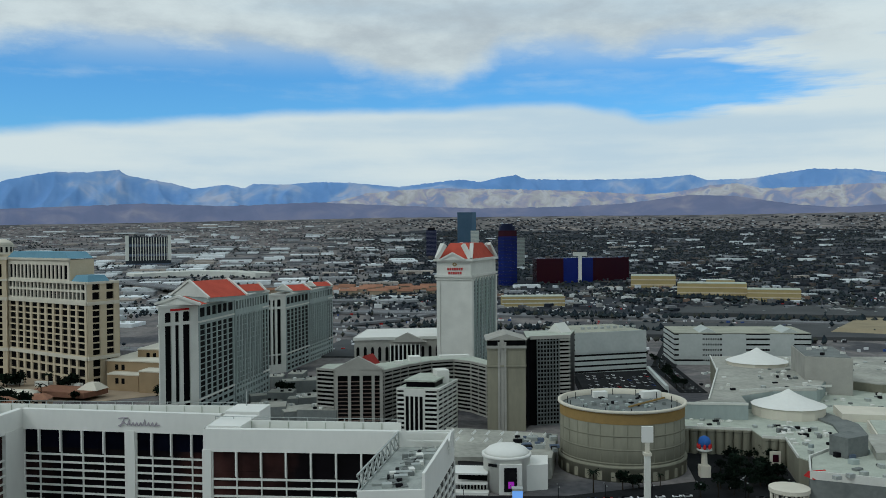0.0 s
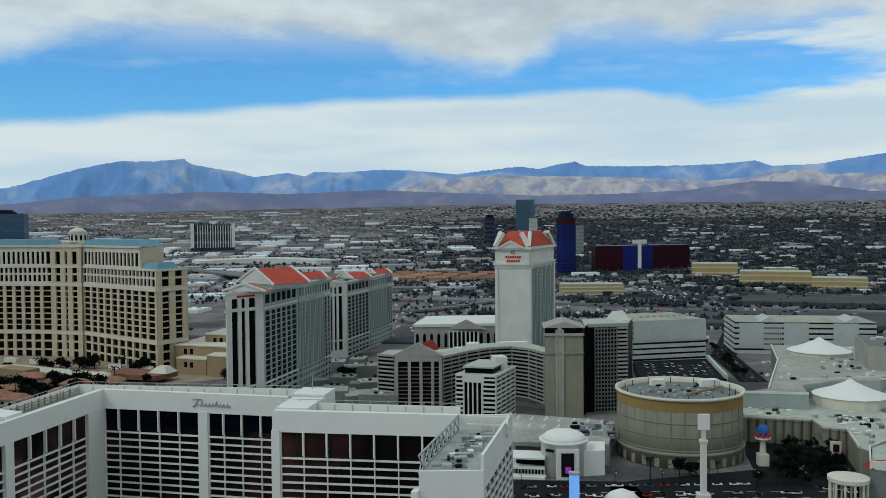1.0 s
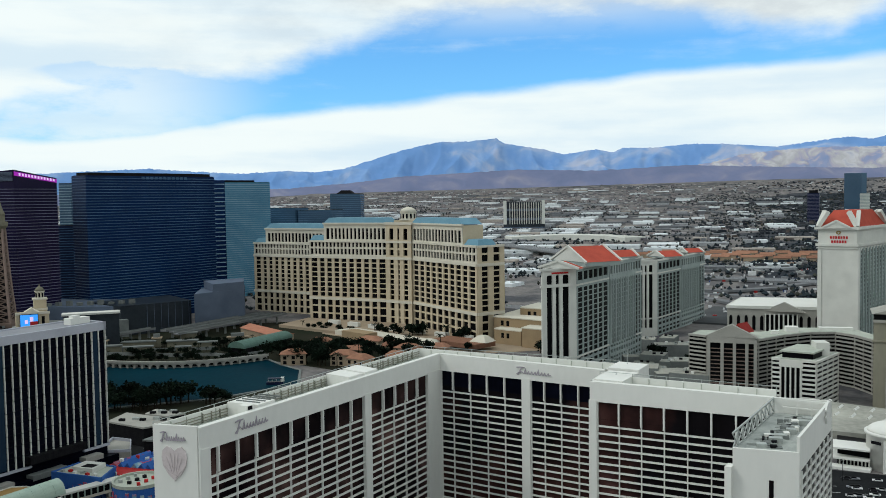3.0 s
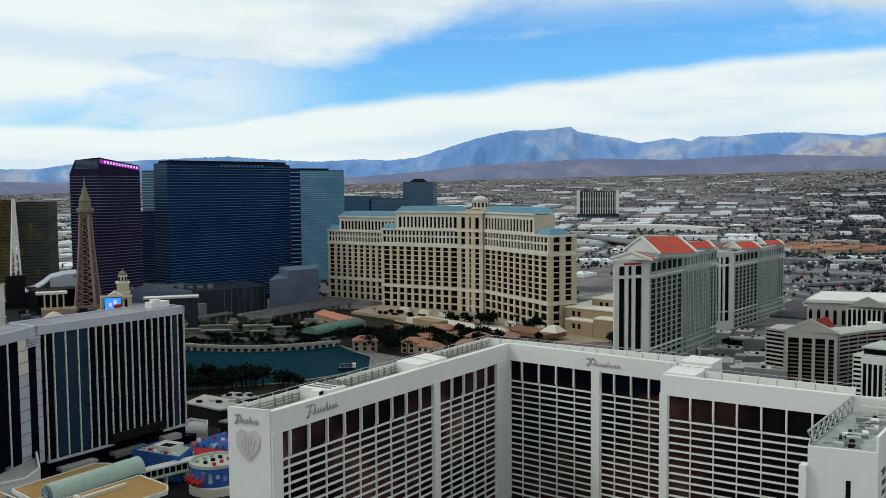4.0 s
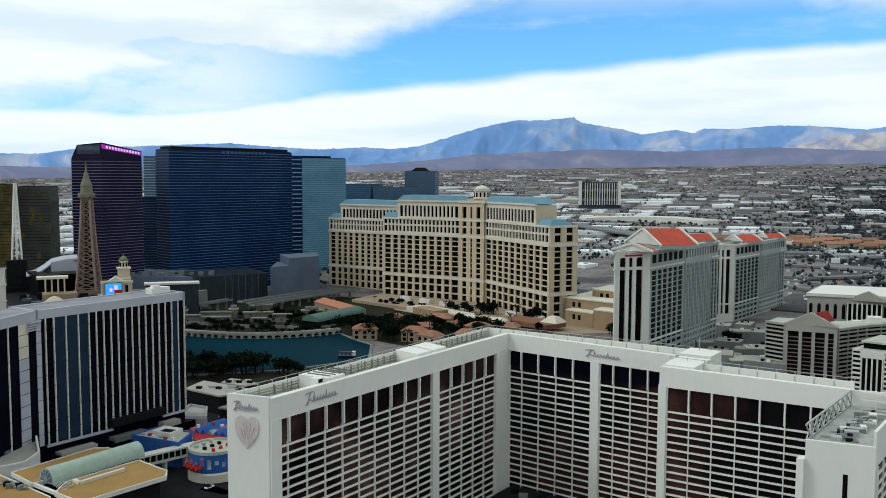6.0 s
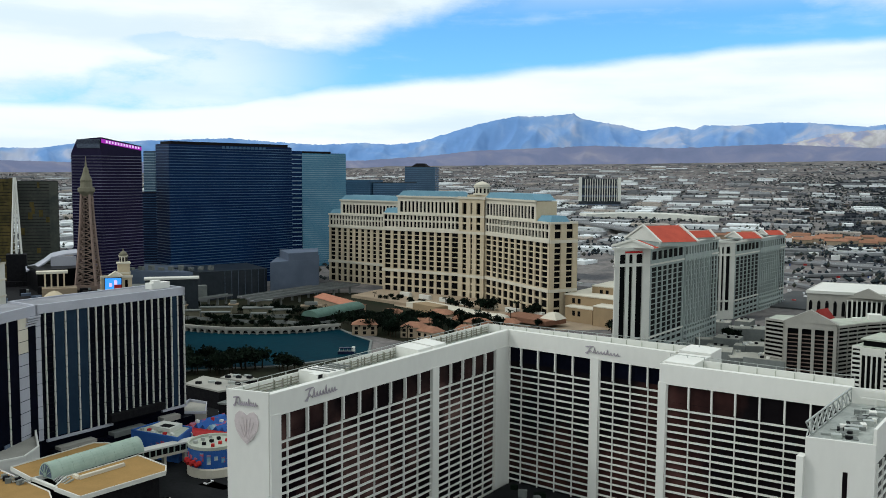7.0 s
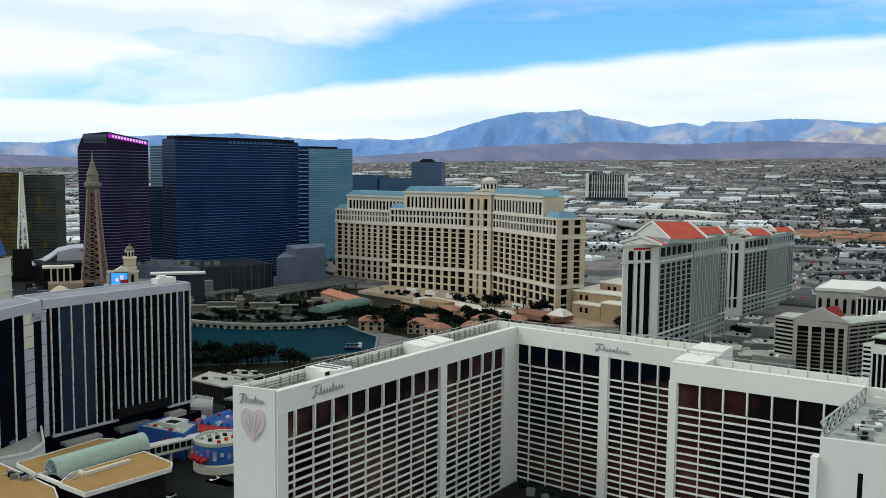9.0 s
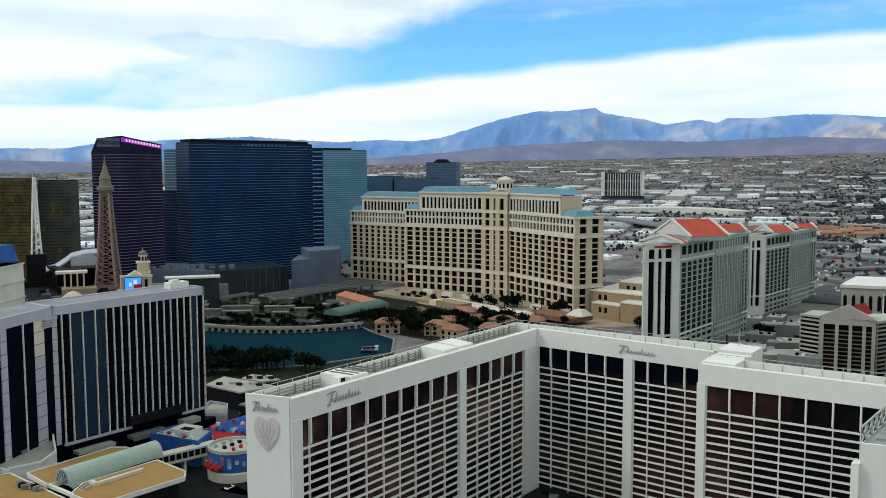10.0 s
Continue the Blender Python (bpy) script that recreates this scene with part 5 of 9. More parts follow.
# ---- shopping halls and garages on the right ----
def mall():
    t = thing("shopping_mall", 230, 600, 0, "sprawling white-roofed shopping mall with tent-like domes", "mall")
    z = 14.0
    low = [(136, 500), (174, 492), (173.5, 474), (185, 470), (176, 430), (182, 414), (300, 404), (330, 520), (320, 645), (205, 645), (160, 545), (142, 522)]
    part("hall", Mesh().prism(low, 0, z), DRUM_STONE, t, "grey stuccoed hall")
    part("roof", Mesh().prism([lerp(p, (215, 520), 0.008) for p in low], z, z + 0.4), WHITE_ROOF, t, "pale roof membrane")
    raised = [(144, 522), (181, 517.5), (186, 546), (212, 562), (240, 562), (262, 600), (262, 645), (205, 655), (163, 535)]
    part("hall", Mesh().prism(raised, 0.5, 23.2), STONE, t, "grey raised hall")
    part("roof", Mesh().prism([lerp(p, (205, 590), 0.01) for p in raised], 23.2, 23.6), MALL_ROOF, t, "patched grey roof")
    back = [(205, 655), (262, 645), (300, 600), (420, 640), (420, 730), (226, 745)]
    part("hall", Mesh().prism(back, 0, 20), DRUM_STONE, t)
    part("roof", Mesh().prism([lerp(p, (310, 680), 0.01) for p in back], 20, 20.5), MALL_ROOF, t)
    for (x, y, r, z0, h) in ((249, 698, 24, 21, 10.5), (210.5, 533, 22, 18.5, 9.5), (290, 520, 22, 18.5, 9)):
        part("tent_drum", Mesh().turned(x, y, [(r * 0.96, 13.5), (r * 0.96, z0 + 2.2)], 16), CREAM_LIGHT, t)
        part("tent_roof", Mesh().turned(x, y, [(r, z0 + 2.2), (r * 0.55, z0 + 2.2 + h * 0.36), (r * 0.2, z0 + 2.2 + h * 0.72), (0.6, z0 + 2 + h)], 16), WHITE, t, "white tent roof")
    part("block", Mesh().prism([(249, 604), (277, 592), (289, 652), (263, 664)], 0.5, 39.7), BAND_GREY, t)
    part("block_roof", Mesh().prism([(250, 604.8), (276.4, 593.5), (288, 651.5), (263.6, 662.6)], 39.7, 40.1), CONCRETE, t)
    # low bent walkway roof and the cream halls beside it
    part("walkway_roof", Mesh().prism([(219, 532), (233, 535), (238, 500), (226, 456), (212, 457), (223, 500)], z + 0.4, z + 1.6), CONCRETE, t, "dark grey bent roof strip")
    part("cream_hall", Mesh().prism([(213, 455), (227, 455), (240, 494), (300, 480), (300, 424), (209, 424)], z, 19.0), CREAM_LIGHT, t, "pale cream hall")
    part("cream_roof", Mesh().prism([(214, 454), (227.6, 454), (240.6, 492.6), (299, 479), (299, 425), (210.4, 425)], 19.0, 19.4), WHITE_ROOF, t)
    part("cream_hall", Mesh().prism([(234, 512), (262, 505), (268, 530), (240, 538)], z, 19.0), CREAM_LIGHT, t)
    random.seed(4)
    spots = [(random.gauss(196, 9), random.gauss(486, 9), z + 0.4) for _ in range(46)] + [(random.uniform(184, 208), random.uniform(425, 500), z + 0.4) for _ in range(16)]
    spots += [(random.uniform(170, 250), random.uniform(566, 640), 23.6) for _ in range(34)] + [(random.uniform(235, 385), random.uniform(655, 730), 20.5) for _ in range(46)] + [(random.uniform(262, 280), random.uniform(606, 648), 40.1) for _ in range(10)]
    spots += [(random.uniform(240, 296), random.uniform(540, 600), z + 0.4) for _ in range(24)] + [(random.uniform(146, 172), random.uniform(503, 519), z + 0.4) for _ in range(9)]
    for k, (x, y, zz) in enumerate(spots):
        part("plant_unit", Mesh().box(x, y, zz, random.uniform(1.2, 3.6), random.uniform(1.2, 2.8), zz + random.uniform(0.7, 2.0), random.choice((0.2, 0.2, 0.9))), (PALE_METAL, STONE_WHITE, CONCRETE, WHITE, DARK_METAL, STONE_WHITE)[k % 6], t)
    for p, q, zz in (((144, 522), (181, 517.5), 23.2), ((163, 535), (205, 655), 23.2), ((190, 560), (255, 575), 23.6), ((205, 655), (226, 745), 20.2), ((174, 492), (136, 500), 14.0), ((185, 470), (173.5, 474), 14.0), ((176, 430), (185, 470), 14.0)):
        part("parapet", Mesh().along(p, q, 0, math.dist(p, q), 0.3, 0.5, zz, zz + 1.4), STONE_WHITE, t)
    # scalloped garden wall along the street
    for k in range(8):
        c = lerp((138.5, 499.2), (171.5, 492.6), k / 7)
        part("rounded_bay", Mesh().turned(c[0], c[1], [(2.3, 0), (2.3, 12.6), (2.7, 12.9), (2.7, 14.0)], 14), DRUM_STONE, t)
    for k in range(3):
        c = lerp((175.5, 473.4), (183.5, 470.6), k / 2)
        part("rounded_bay", Mesh().turned(c[0], c[1], [(2.0, 0), (2.0, 12.6), (2.4, 12.9), (2.4, 14.0)], 14), DRUM_STONE, t)
    part("gate_screen", Mesh().box(177, 464, 0, 5.5, 1.2, 9, -0.2), CREAM_LIGHT, t)
    part("gate_panel", Mesh().box(177, 463.2, 3.5, 3, 0.3, 7.5, -0.2), MAROON_GLASS, t, "dark red panel")


mall()


def garage(name_label, p, q, depth, z0, z1, floors, mat):
    t = thing("parking_garage", p[0], p[1], 0, name_label, "garage")
    b0, b1 = offset(p, q, depth)
    part("core", Mesh().prism([p, q, b1, b0], 0, z1 - 1), DARK_METAL, t)
    h = (z1 - z0) / floors
    for k in range(floors):
        m = Mesh()
        for a, b in ((p, q), (b0, p), (q, b1)):
            m.along(a, b, 0, math.dist(a, b), 0.6, 0.2, z0 + k * h, z0 + k * h + h * 0.64)
        part("parapet_band", m, mat, t)
    part("roof", Mesh().prism([p, q, b1, b0], z1 - 0.5, z1), GARAGE_ROOF, t)
    return t


gar = garage("white multi-storey parking garage with blank front", (111, 740), (175, 760), 60, 0, 41, 9, GARAGE_WALL)
part("front_panel", Mesh().along((111, 740), (175, 760), 0, 67, 0.9, 0.1, 24, 41.5), GARAGE_WALL, gar, "blank white upper front")
for k in range(9):
    part("roof_vent", Mesh().box(122 + 6 * k, 770 + 2 * k, 41, 3, 3, 43), PALE_METAL, gar)
part("parking_deck", Mesh().prism([(104, 640), (168, 656), (176, 752), (110, 736)], 0, 8), ASPHALT, gar, "dark parking deck with cars")
part("deck_wall", Mesh().prism([(166, 656), (168.5, 656), (176.5, 754), (174, 754)], 0, 11), GARAGE_WALL, gar)
GP, GQ = (219, 835), (344, 825)
fg = garage("long white parking garage with slotted bays", GP, GQ, 60, 0, 30, 6, GARAGE_WALL)
for a in (4, 44, 88):
    part("blank_bay", Mesh().along(GP, GQ, a, a + 22, 0.8, 0.1, 8, 29), GARAGE_WALL, fg)
for k in range(10):
    part("slot_fin", Mesh().along(GP, GQ, 27 + 1.6 * k, 27.6 + 1.6 * k, 0.85, 0.1, 4, 27), GARAGE_WALL, fg)
for a in (32, 108):
    p = lerp(GP, GQ, a / math.dist(GP, GQ))
    part("roof_gable", Mesh().gable((p[0], p[1] + 4), (p[0] + 4, p[1] + 40), 8, 30, 34), GARAGE_WALL, fg)

# hall with a pediment and long white roof
def basilica():
    t = thing("banquet_hall", -40, 770, 0, "pale classical hall with columned pediment and flat white roof", "hall")
    P, Q = (-76, 752), (10, 762)
    z = 36
    part("body", Mesh().prism([P, Q, (12, 830), (-70, 820)], 0, z), BAND_GREY, t)
    part("roof", Mesh().prism([P, Q, (12, 830), (-70, 820)], z, z + 1.2), WHITE, t, "bright white flat roof")
    m = Mesh()
    cornice(m, [P, Q, (12, 830), (-70, 820)], z - 1, z + 1.4, 1.0)
    part("cornice", m, STONE_WHITE, t)
    L = math.dist(P, Q)
    for k in range(14):
        a = 3 + (L - 6) * k / 13
        part("arch_window", Mesh().along(P, Q, a - 1.3, a + 1.3, 0.12, 0.1, 17, 28), DARK_WINDOW, t)
        part("arch_head", Mesh().along(P, Q, a - 0.8, a + 0.8, 0.12, 0.1, 28, 29.2), DARK_WINDOW, t)
    # Dark panel behind the columns, standing in for the porch's shade.
    part("porch_shade", Mesh().along(P, Q, 29.5, 57, 0.3, 0.1, 12, 30), DARK_WINDOW, t)
    for k in range(8):
        part("column", Mesh().along(P, Q, 30 + 3.6 * k, 31.2 + 3.6 * k, 2.0, -0.8, 11, 31), STONE_WHITE, t)
    part("pediment", Mesh().gable((-31, 754.2), (-30.6, 759), 17, z - 3, z + 5), BAND_GREY, t)


basilica()


# ---- the long cream hotel by the lake ----
ZONES = [(0, 24.5, 3, 0.2), (24.5, 26.5, 1, 1.0), (26.5, 69.5, 8, 0.2), (69.5, 71.5, 1, 1.0)]
PAIRS = [(71.5, 87.5, 2, 0.24)]
ATTIC = [(87.5, 102.5, 1, 0.16), (102.5, 106.5, 1, 1.0)]


def cream_hotel():
    t = thing("hotel_tower", -400, 790, 0, "huge cream curved hotel with rows of dark windows and blue-green roofs", "hotel")
    END = (-275.5, 745.4)
    for p, q, n, a, b in (((-521.3, 801.8), (-421.7, 796.2), 10, 0.20, 1.0), ((-390.1, 790.4), (-291.4, 719.9), 10, 0.0, 0.80)):
        wall_grid(t, CREAM, p, q, ZONES, n, 3.3, 0.9, 0.6, 2.8)
        wall_grid(t, CREAM_LIGHT, p, q, PAIRS, n * 2, 1.9, 0.9, 0.6, 2.0)
        wall_grid(t, CREAM_LIGHT, lerp(p, q, a), lerp(p, q, b), ATTIC, 15, 2.2, 0.6, 0.6, 3.0)
    wall_grid(t, CREAM, (-421.7, 793.2), (-390.1, 787.9), ZONES + PAIRS + ATTIC, 3, 5.0, 1.2, 0.6, 4.6)
    wall_grid(t, CREAM, (-291.4, 719.9), END, ZONES + PAIRS, 2, 6.4, 0.7, 0.6, 4.6)
    for p, q in (((-521.3, 801.8), (-421.7, 796.2)), ((-421.7, 793.2), (-390.1, 787.9)), ((-390.1, 790.4), (-291.4, 719.9)), ((-291.4, 719.9), END)):
        for z0, z1 in ((23.8, 26.6), (69, 71.8), (86.4, 88.4)):
            part("cornice", Mesh().along(p, q, -0.5, math.dist(p, q) + 0.5, 1.6, 0.3, z0, z1), CREAM_LIGHT, t)
    p, q = (-631.5, 854), (-523.2, 837.9)
    wall_grid(t, CREAM, p, q, [(0, 24, 3, 0.23), (24, 26, 1, 1), (26, 66, 8, 0.23), (66, 68, 1, 1)], 11, 4.4, 0.7, 0.6, 3.4)
    wall_grid(t, CREAM_LIGHT, p, q, [(68, 82, 2, 0.24)], 22, 2.2, 0.7, 0.6, 2.2)
    wall_grid(t, CREAM_LIGHT, lerp(p, q, 0.18), q, [(82, 95, 1, 0.16), (95, 99, 1, 1)], 16, 1.9, 0.6, 0.6, 3)
    for z0, z1 in ((23.6, 26.4), (66, 68.4), (81, 83)):
        part("cornice", Mesh().along(p, q, -0.5, math.dist(p, q) + 0.5, 1.6, 0.3, z0, z1), CREAM_LIGHT, t)

    def back(p, q, d=24):
        return offset(p, q, d)

    # dark cores behind the walls, then roofs
    for p, q, z in (((-521.3, 801.8), (-421.7, 796.2), 87.4), ((-421.7, 794.2), (-390.1, 790.4), 106), ((-390.1, 790.4), (-295.0, 722.5), 87.4), ((-631.5, 854), (-523.2, 837.9), 81.9)):
        i0, i1 = offset(p, q, 0.4)
        b0, b1 = back(p, q)
        part("core", Mesh().prism([i0, i1, b1, b0], 0, z), DARK_WINDOW, t)
    part("end_core", Mesh().prism([(-292.2, 720.7), (-276.3, 745.8), (-302.9, 761.5), (-308.6, 734.9)], 0, 87.4), DARK_WINDOW, t)
    part("rear_wall", Mesh().prism([(-302.9, 762.5), (-276.6, 746.7), (-275.1, 748), (-301, 765.4)], 0, 88), CREAM, t)
    for p, q, a, b, z0 in (((-521.3, 801.8), (-421.7, 796.2), 0.2, 1.0, 87.6), ((-390.1, 790.4), (-291.4, 719.9), 0.0, 0.8, 87.6), ((-631.5, 854), (-523.2, 837.9), 0.18, 1.0, 82)):
        pp, qq = lerp(p, q, a), lerp(p, q, b)
        i0, i1 = offset(pp, qq, 0.4)
        b0, b1 = back(pp, qq, 22)
        top = z0 + (18.8 if z0 > 85 else 17)
        part("attic_core", Mesh().prism([i0, i1, b1, b0], z0, top), DARK_WINDOW, t)
        part("attic_side", Mesh().along(i1, b1, -0.2, 22, 0.5, 0.4, z0, top), CREAM, t)
        part("attic_side", Mesh().along(b0, i0, 0, 22.2, 0.5, 0.4, z0, top), CREAM, t)
        part("cornice", Mesh().along(pp, qq, -1, math.dist(pp, qq) + 1, 1.8, 0.3, top - 0.6, top + 1.2), CREAM_LIGHT, t)
        e0, e1 = offset(pp, qq, -1.2)
        part("roof", Mesh().hip([e0, e1, b1, b0], top + 0.8, top + 6.5, 0.16), TEAL_ROOF, t, "blue-green hipped metal roof")
    for p, q, a, b, z in (((-521.3, 801.8), (-421.7, 796.2), 0.0, 0.2, 87.6), ((-390.1, 790.4), (-291.4, 719.9), 0.8, 1.0, 87.6), ((-631.5, 854), (-523.2, 837.9), 0.0, 0.18, 82)):
        pp, qq = lerp(p, q, a), lerp(p, q, b)
        e0, e1 = offset(pp, qq, 0.5)
        b0, b1 = back(pp, qq, 22)
        part("roof", Mesh().hip([e0, e1, b1, b0], z, z + 6, 0.3), TEAL_ROOF, t, "blue-green hipped metal roof")
    # the middle pavilion and its lantern
    part("cornice", Mesh().along((-421.7, 793.2), (-390.1, 787.9), -1, 34, 2.0, 0.3, 105.5, 108), CREAM_LIGHT, t)
    part("attic_block", Mesh().box(-400.5, 803, 106, 26, 16, 110, -0.08), CREAM, t)
    part("lantern", Mesh().turned(-400.5, 803, [(9.6, 110), (9.6, 111), (8.2, 111), (8.2, 117.6), (9.0, 118), (9.0, 119)], 16), CREAM_LIGHT, t)
    for k in range(12):
        a = 2 * math.pi * k / 12 + 0.26
        part("lantern_opening", Mesh().box(-400.5 + 8.0 * math.cos(a), 803 + 8.0 * math.sin(a), 111.8, 0.6, 1.9, 116.6, a), DARK_WINDOW, t)
    part("lantern_roof", Mesh().turned(-400.5, 803, [(8.6, 119), (7.2, 121.2), (4.0, 123), (0.4, 124)], 20), CREAM_LIGHT, t, smooth=True)
    # terraces at its foot
    part("terrace", Mesh().prism([(-523.2, 741.9), (-302.9, 679.5), (-289.5, 716.8), (-391, 784.5), (-417.9, 792), (-523.2, 799.9)], 0, 3.0), PAVING, t, "tan paved forecourt")
    for poly, za in (([(-279.9, 730.2), (-221.5, 715), (-211.9, 784.4), (-272.2, 787.8)], 22), ([(-274.2, 715.9), (-245.4, 706.3), (-241.6, 731.1), (-270.3, 737.7)], 13), ([(-243.5, 702.2), (-218.6, 694.8), (-212.8, 729.5), (-239.7, 734)], 17), ([(-259.8, 747.1), (-231, 741.5), (-226.3, 780.2), (-255, 786.8)], 29)):
        part("annex", Mesh().prism(poly, 0, za), OCHRE_WALL, t, "ochre stepped annex")
        cx, cy = sum(p[0] for p in poly) / 4, sum(p[1] for p in poly) / 4
        part("annex_roof", Mesh().prism([lerp(p, (cx, cy), -0.02) for p in poly], za, za + 1.0), CREAM_LIGHT, t)
        L = math.dist(poly[0], poly[1])
        for k in range(1 if L > 28 else 0, 3 if L > 28 else 0):
            part("annex_window", Mesh().along(poly[0], poly[1], 2 + 6 * k, 5 + 6 * k, 0.1, 0.2, za - 7, za - 2.5), DARK_WINDOW, t)
    part("conservatory_roof", Mesh().prism([(-322.1, 678.6), (-272.2, 663.8), (-262.7, 687.3), (-314.4, 704.2)], 3, 7), TERRACOTTA, t, "brown low hall roof")
    part("pergola", Mesh().hip([(-283.7, 678.5), (-266.5, 673.5), (-262.7, 689.3), (-279.9, 694.2)], 7, 12, 0.6), CREAM_LIGHT, t)


cream_hotel()


# ---- dark glass towers ----
def glass_tower(label, poly, z0, z1, floors, core, slab, group="", crown=None, bands_on=(0, 1, 2, 3), out=0.5, share=0.22):
    t = thing("glass_tower", sum(p[0] for p in poly) / len(poly), sum(p[1] for p in poly) / len(poly), 0, label, "skyscraper", group)
    part("curtain_wall", Mesh().prism(poly, 0, z1), core, t)
    h = (z1 - z0) / floors
    n = len(poly)
    for i in range(n):
        if i not in bands_on:
            continue
        m = Mesh()
        p, q = poly[i], poly[(i + 1) % n]
        for k in range(floors):
            m.along(p, q, -out * 0.9, math.dist(p, q) + out * 0.9, out, 0.1, z0 + k * h, z0 + k * h + h * share)
        part("floor_banding", m, slab, t, kind="stuff")
    part("roof", Mesh().prism([lerp(p, (t.location[0], t.location[1]), 0.02) for p in poly], z1, z1 + 0.6), DARK_METAL, t)
    return t


violet = glass_tower("dark violet glass tower with a slanted lit crown", [(-764.7, 590), (-729.7, 598), (-725.7, 647), (-794.7, 664)], 8, 150, 46, VIOLET_GLASS, SLAB_VIOLET, "dark glass towers", bands_on=(0, 1))
part("crown", Mesh().add([(-764.7, 590, 150), (-729.7, 598, 150), (-725.7, 647, 150), (-794.7, 664, 150), (-757.5, 591.5, 164.0), (-729.7, 598, 166.2), (-725.7, 647, 158.6), (-786, 661, 157)], [(0, 1, 5, 4), (1, 2, 6, 5), (2, 3, 7, 6), (3, 0, 4, 7), (4, 5, 6, 7)]), VIOLET_GLASS, violet)
for k in range(8):
    za = 155.2 + 1.15 * k
    part("crown_louvre", Mesh().along((-757.0, 591.2), (-730.4, 597.3), 0.0, 27.0, 0.5, 0.3, za, za + 0.6), GREY_WALL, violet, "grey crown louvre")
m = Mesh()
m.add([(-729.3, 598, 160.4), (-725.3, 647, 153.8), (-725.3, 647, 157.2), (-729.3, 598, 164.6)], [(0, 1, 2, 3)])
part("sign_band", m, MAGENTA, violet, "glowing magenta band")
for k in range(12):
    a = 0.10 + 0.072 * k
    p, q = lerp((-728.8, 598), (-724.8, 647), a), lerp((-728.8, 598), (-724.8, 647), a + 0.042)
    za = 161.2 - 6.4 * a
    part("sign_stroke", Mesh().add([(*p, za), (*q, za - 0.3), (*q, za + 2.2), (*p, za + 2.5)], [(0, 1, 2, 3)]), PALE_SIGN, violet)

dark = glass_tower("broad dark blue glass slab tower with fine floor lines", [(-750.7, 691), (-722.7, 683), (-685, 808), (-681, 845), (-714, 875), (-769, 725)], 8, 162, 50, BLUE_GLASS, SLAB_BLUE, "dark glass towers", bands_on=(0, 1, 2))
part("crown", Mesh().prism([(-746.7, 694), (-722.7, 687), (-686, 808), (-684, 841), (-714, 871)], 162.6, 165.4), DARK_METAL, dark)
for k in range(11):
    a = 0.5 + 0.042 * k
    p, q = lerp((-721.9, 683), (-684.2, 808), a), lerp((-721.9, 683), (-684.2, 808), a + 0.028)
    part("sign_stroke", Mesh().along(p, q, 0, math.dist(p, q), 0.5, 0.1, 158.4, 161.2), SLAB_BLUE, dark, "faint grey sign stroke")
vd = glass_tower("pale blue curved glass tower", [(-739.2, 942.7), (-727, 969), (-708.5, 1001.8), (-735, 1030), (-785, 960)], 8, 158, 52, TEAL_GLASS, SLAB_TEAL, "dark glass towers", bands_on=(0, 1))
part("dark_corner", Mesh().prism([(-757, 925), (-748.7, 929), (-739.4, 942.3), (-746, 960)], 0, 161), BLUE_GLASS, vd)
for k in range(26):
    part("corner_floor_edge", Mesh().along((-748.7, 929), (-739.4, 942.3), 0.5, 15.6, 0.35, 0.1, 10 + 5.8 * k, 11.2 + 5.8 * k), SLAB_TEAL, vd)
part("crown", Mesh().prism([(-739.2, 942.7), (-727, 969), (-720, 982), (-745, 985)], 158.6, 161), DARK_METAL, vd)
glass_tower("slim pale blue-grey glass tower", [(-891, 805), (-878, 811), (-874, 855), (-894, 855)], 8, 158, 44, STEEL_BLUE_GLASS, SLAB_TEAL, "dark glass towers", bands_on=(0, 1))
glass_tower("slim teal glass tower step", [(-879, 780), (-854, 805), (-854, 855), (-884, 855)], 8, 105, 30, NAVY, SLAB_BLUE, "dark glass towers", bands_on=(0, 1))
glass_tower("blue-grey low glass tower", [(-801, 1135), (-766, 1153), (-766, 1191), (-801, 1181)], 8, 121, 34, STEEL_BLUE_GLASS, SLAB_BLUE, "dark glass towers", bands_on=(0, 1))
glass_tower("blue-grey low glass tower", [(-763, 1157), (-716, 1181), (-716, 1216), (-763, 1201)], 8, 117, 34, STEEL_BLUE_GLASS, SLAB_BLUE, "dark glass towers", bands_on=(0, 1))
blk = glass_tower("dark blue block tower behind the cream hotel", [(-765, 1259), (-726, 1293), (-734, 1321), (-779, 1296)], 8, 143, 40, STEEL_BLUE_GLASS, SLAB_BLUE, "dark glass towers", bands_on=(0, 1))
part("roof_house", Mesh().hip([(-759, 1269), (-737, 1286), (-739, 1301), (-764, 1291)], 143, 149, 0.5), DARK_METAL, blk)
ol1 = glass_tower("olive and gold leaning glass tower", [(-744.7, 472), (-716.4, 487), (-732.7, 498), (-764.7, 492)], 4, 124, 40, OLIVE_GLASS, DARK_METAL, "leaning glass towers", bands_on=(0, 1), share=0.15)
ol2 = glass_tower("grey-green glass tower with gold mottling", [(-730.7, 502), (-706.2, 527), (-722.7, 538.5), (-759.7, 532)], 4, 122, 40, GREY_GREEN_GLASS, DARK_METAL, "leaning glass towers", bands_on=(0, 1), share=0.15)
random.seed(11)
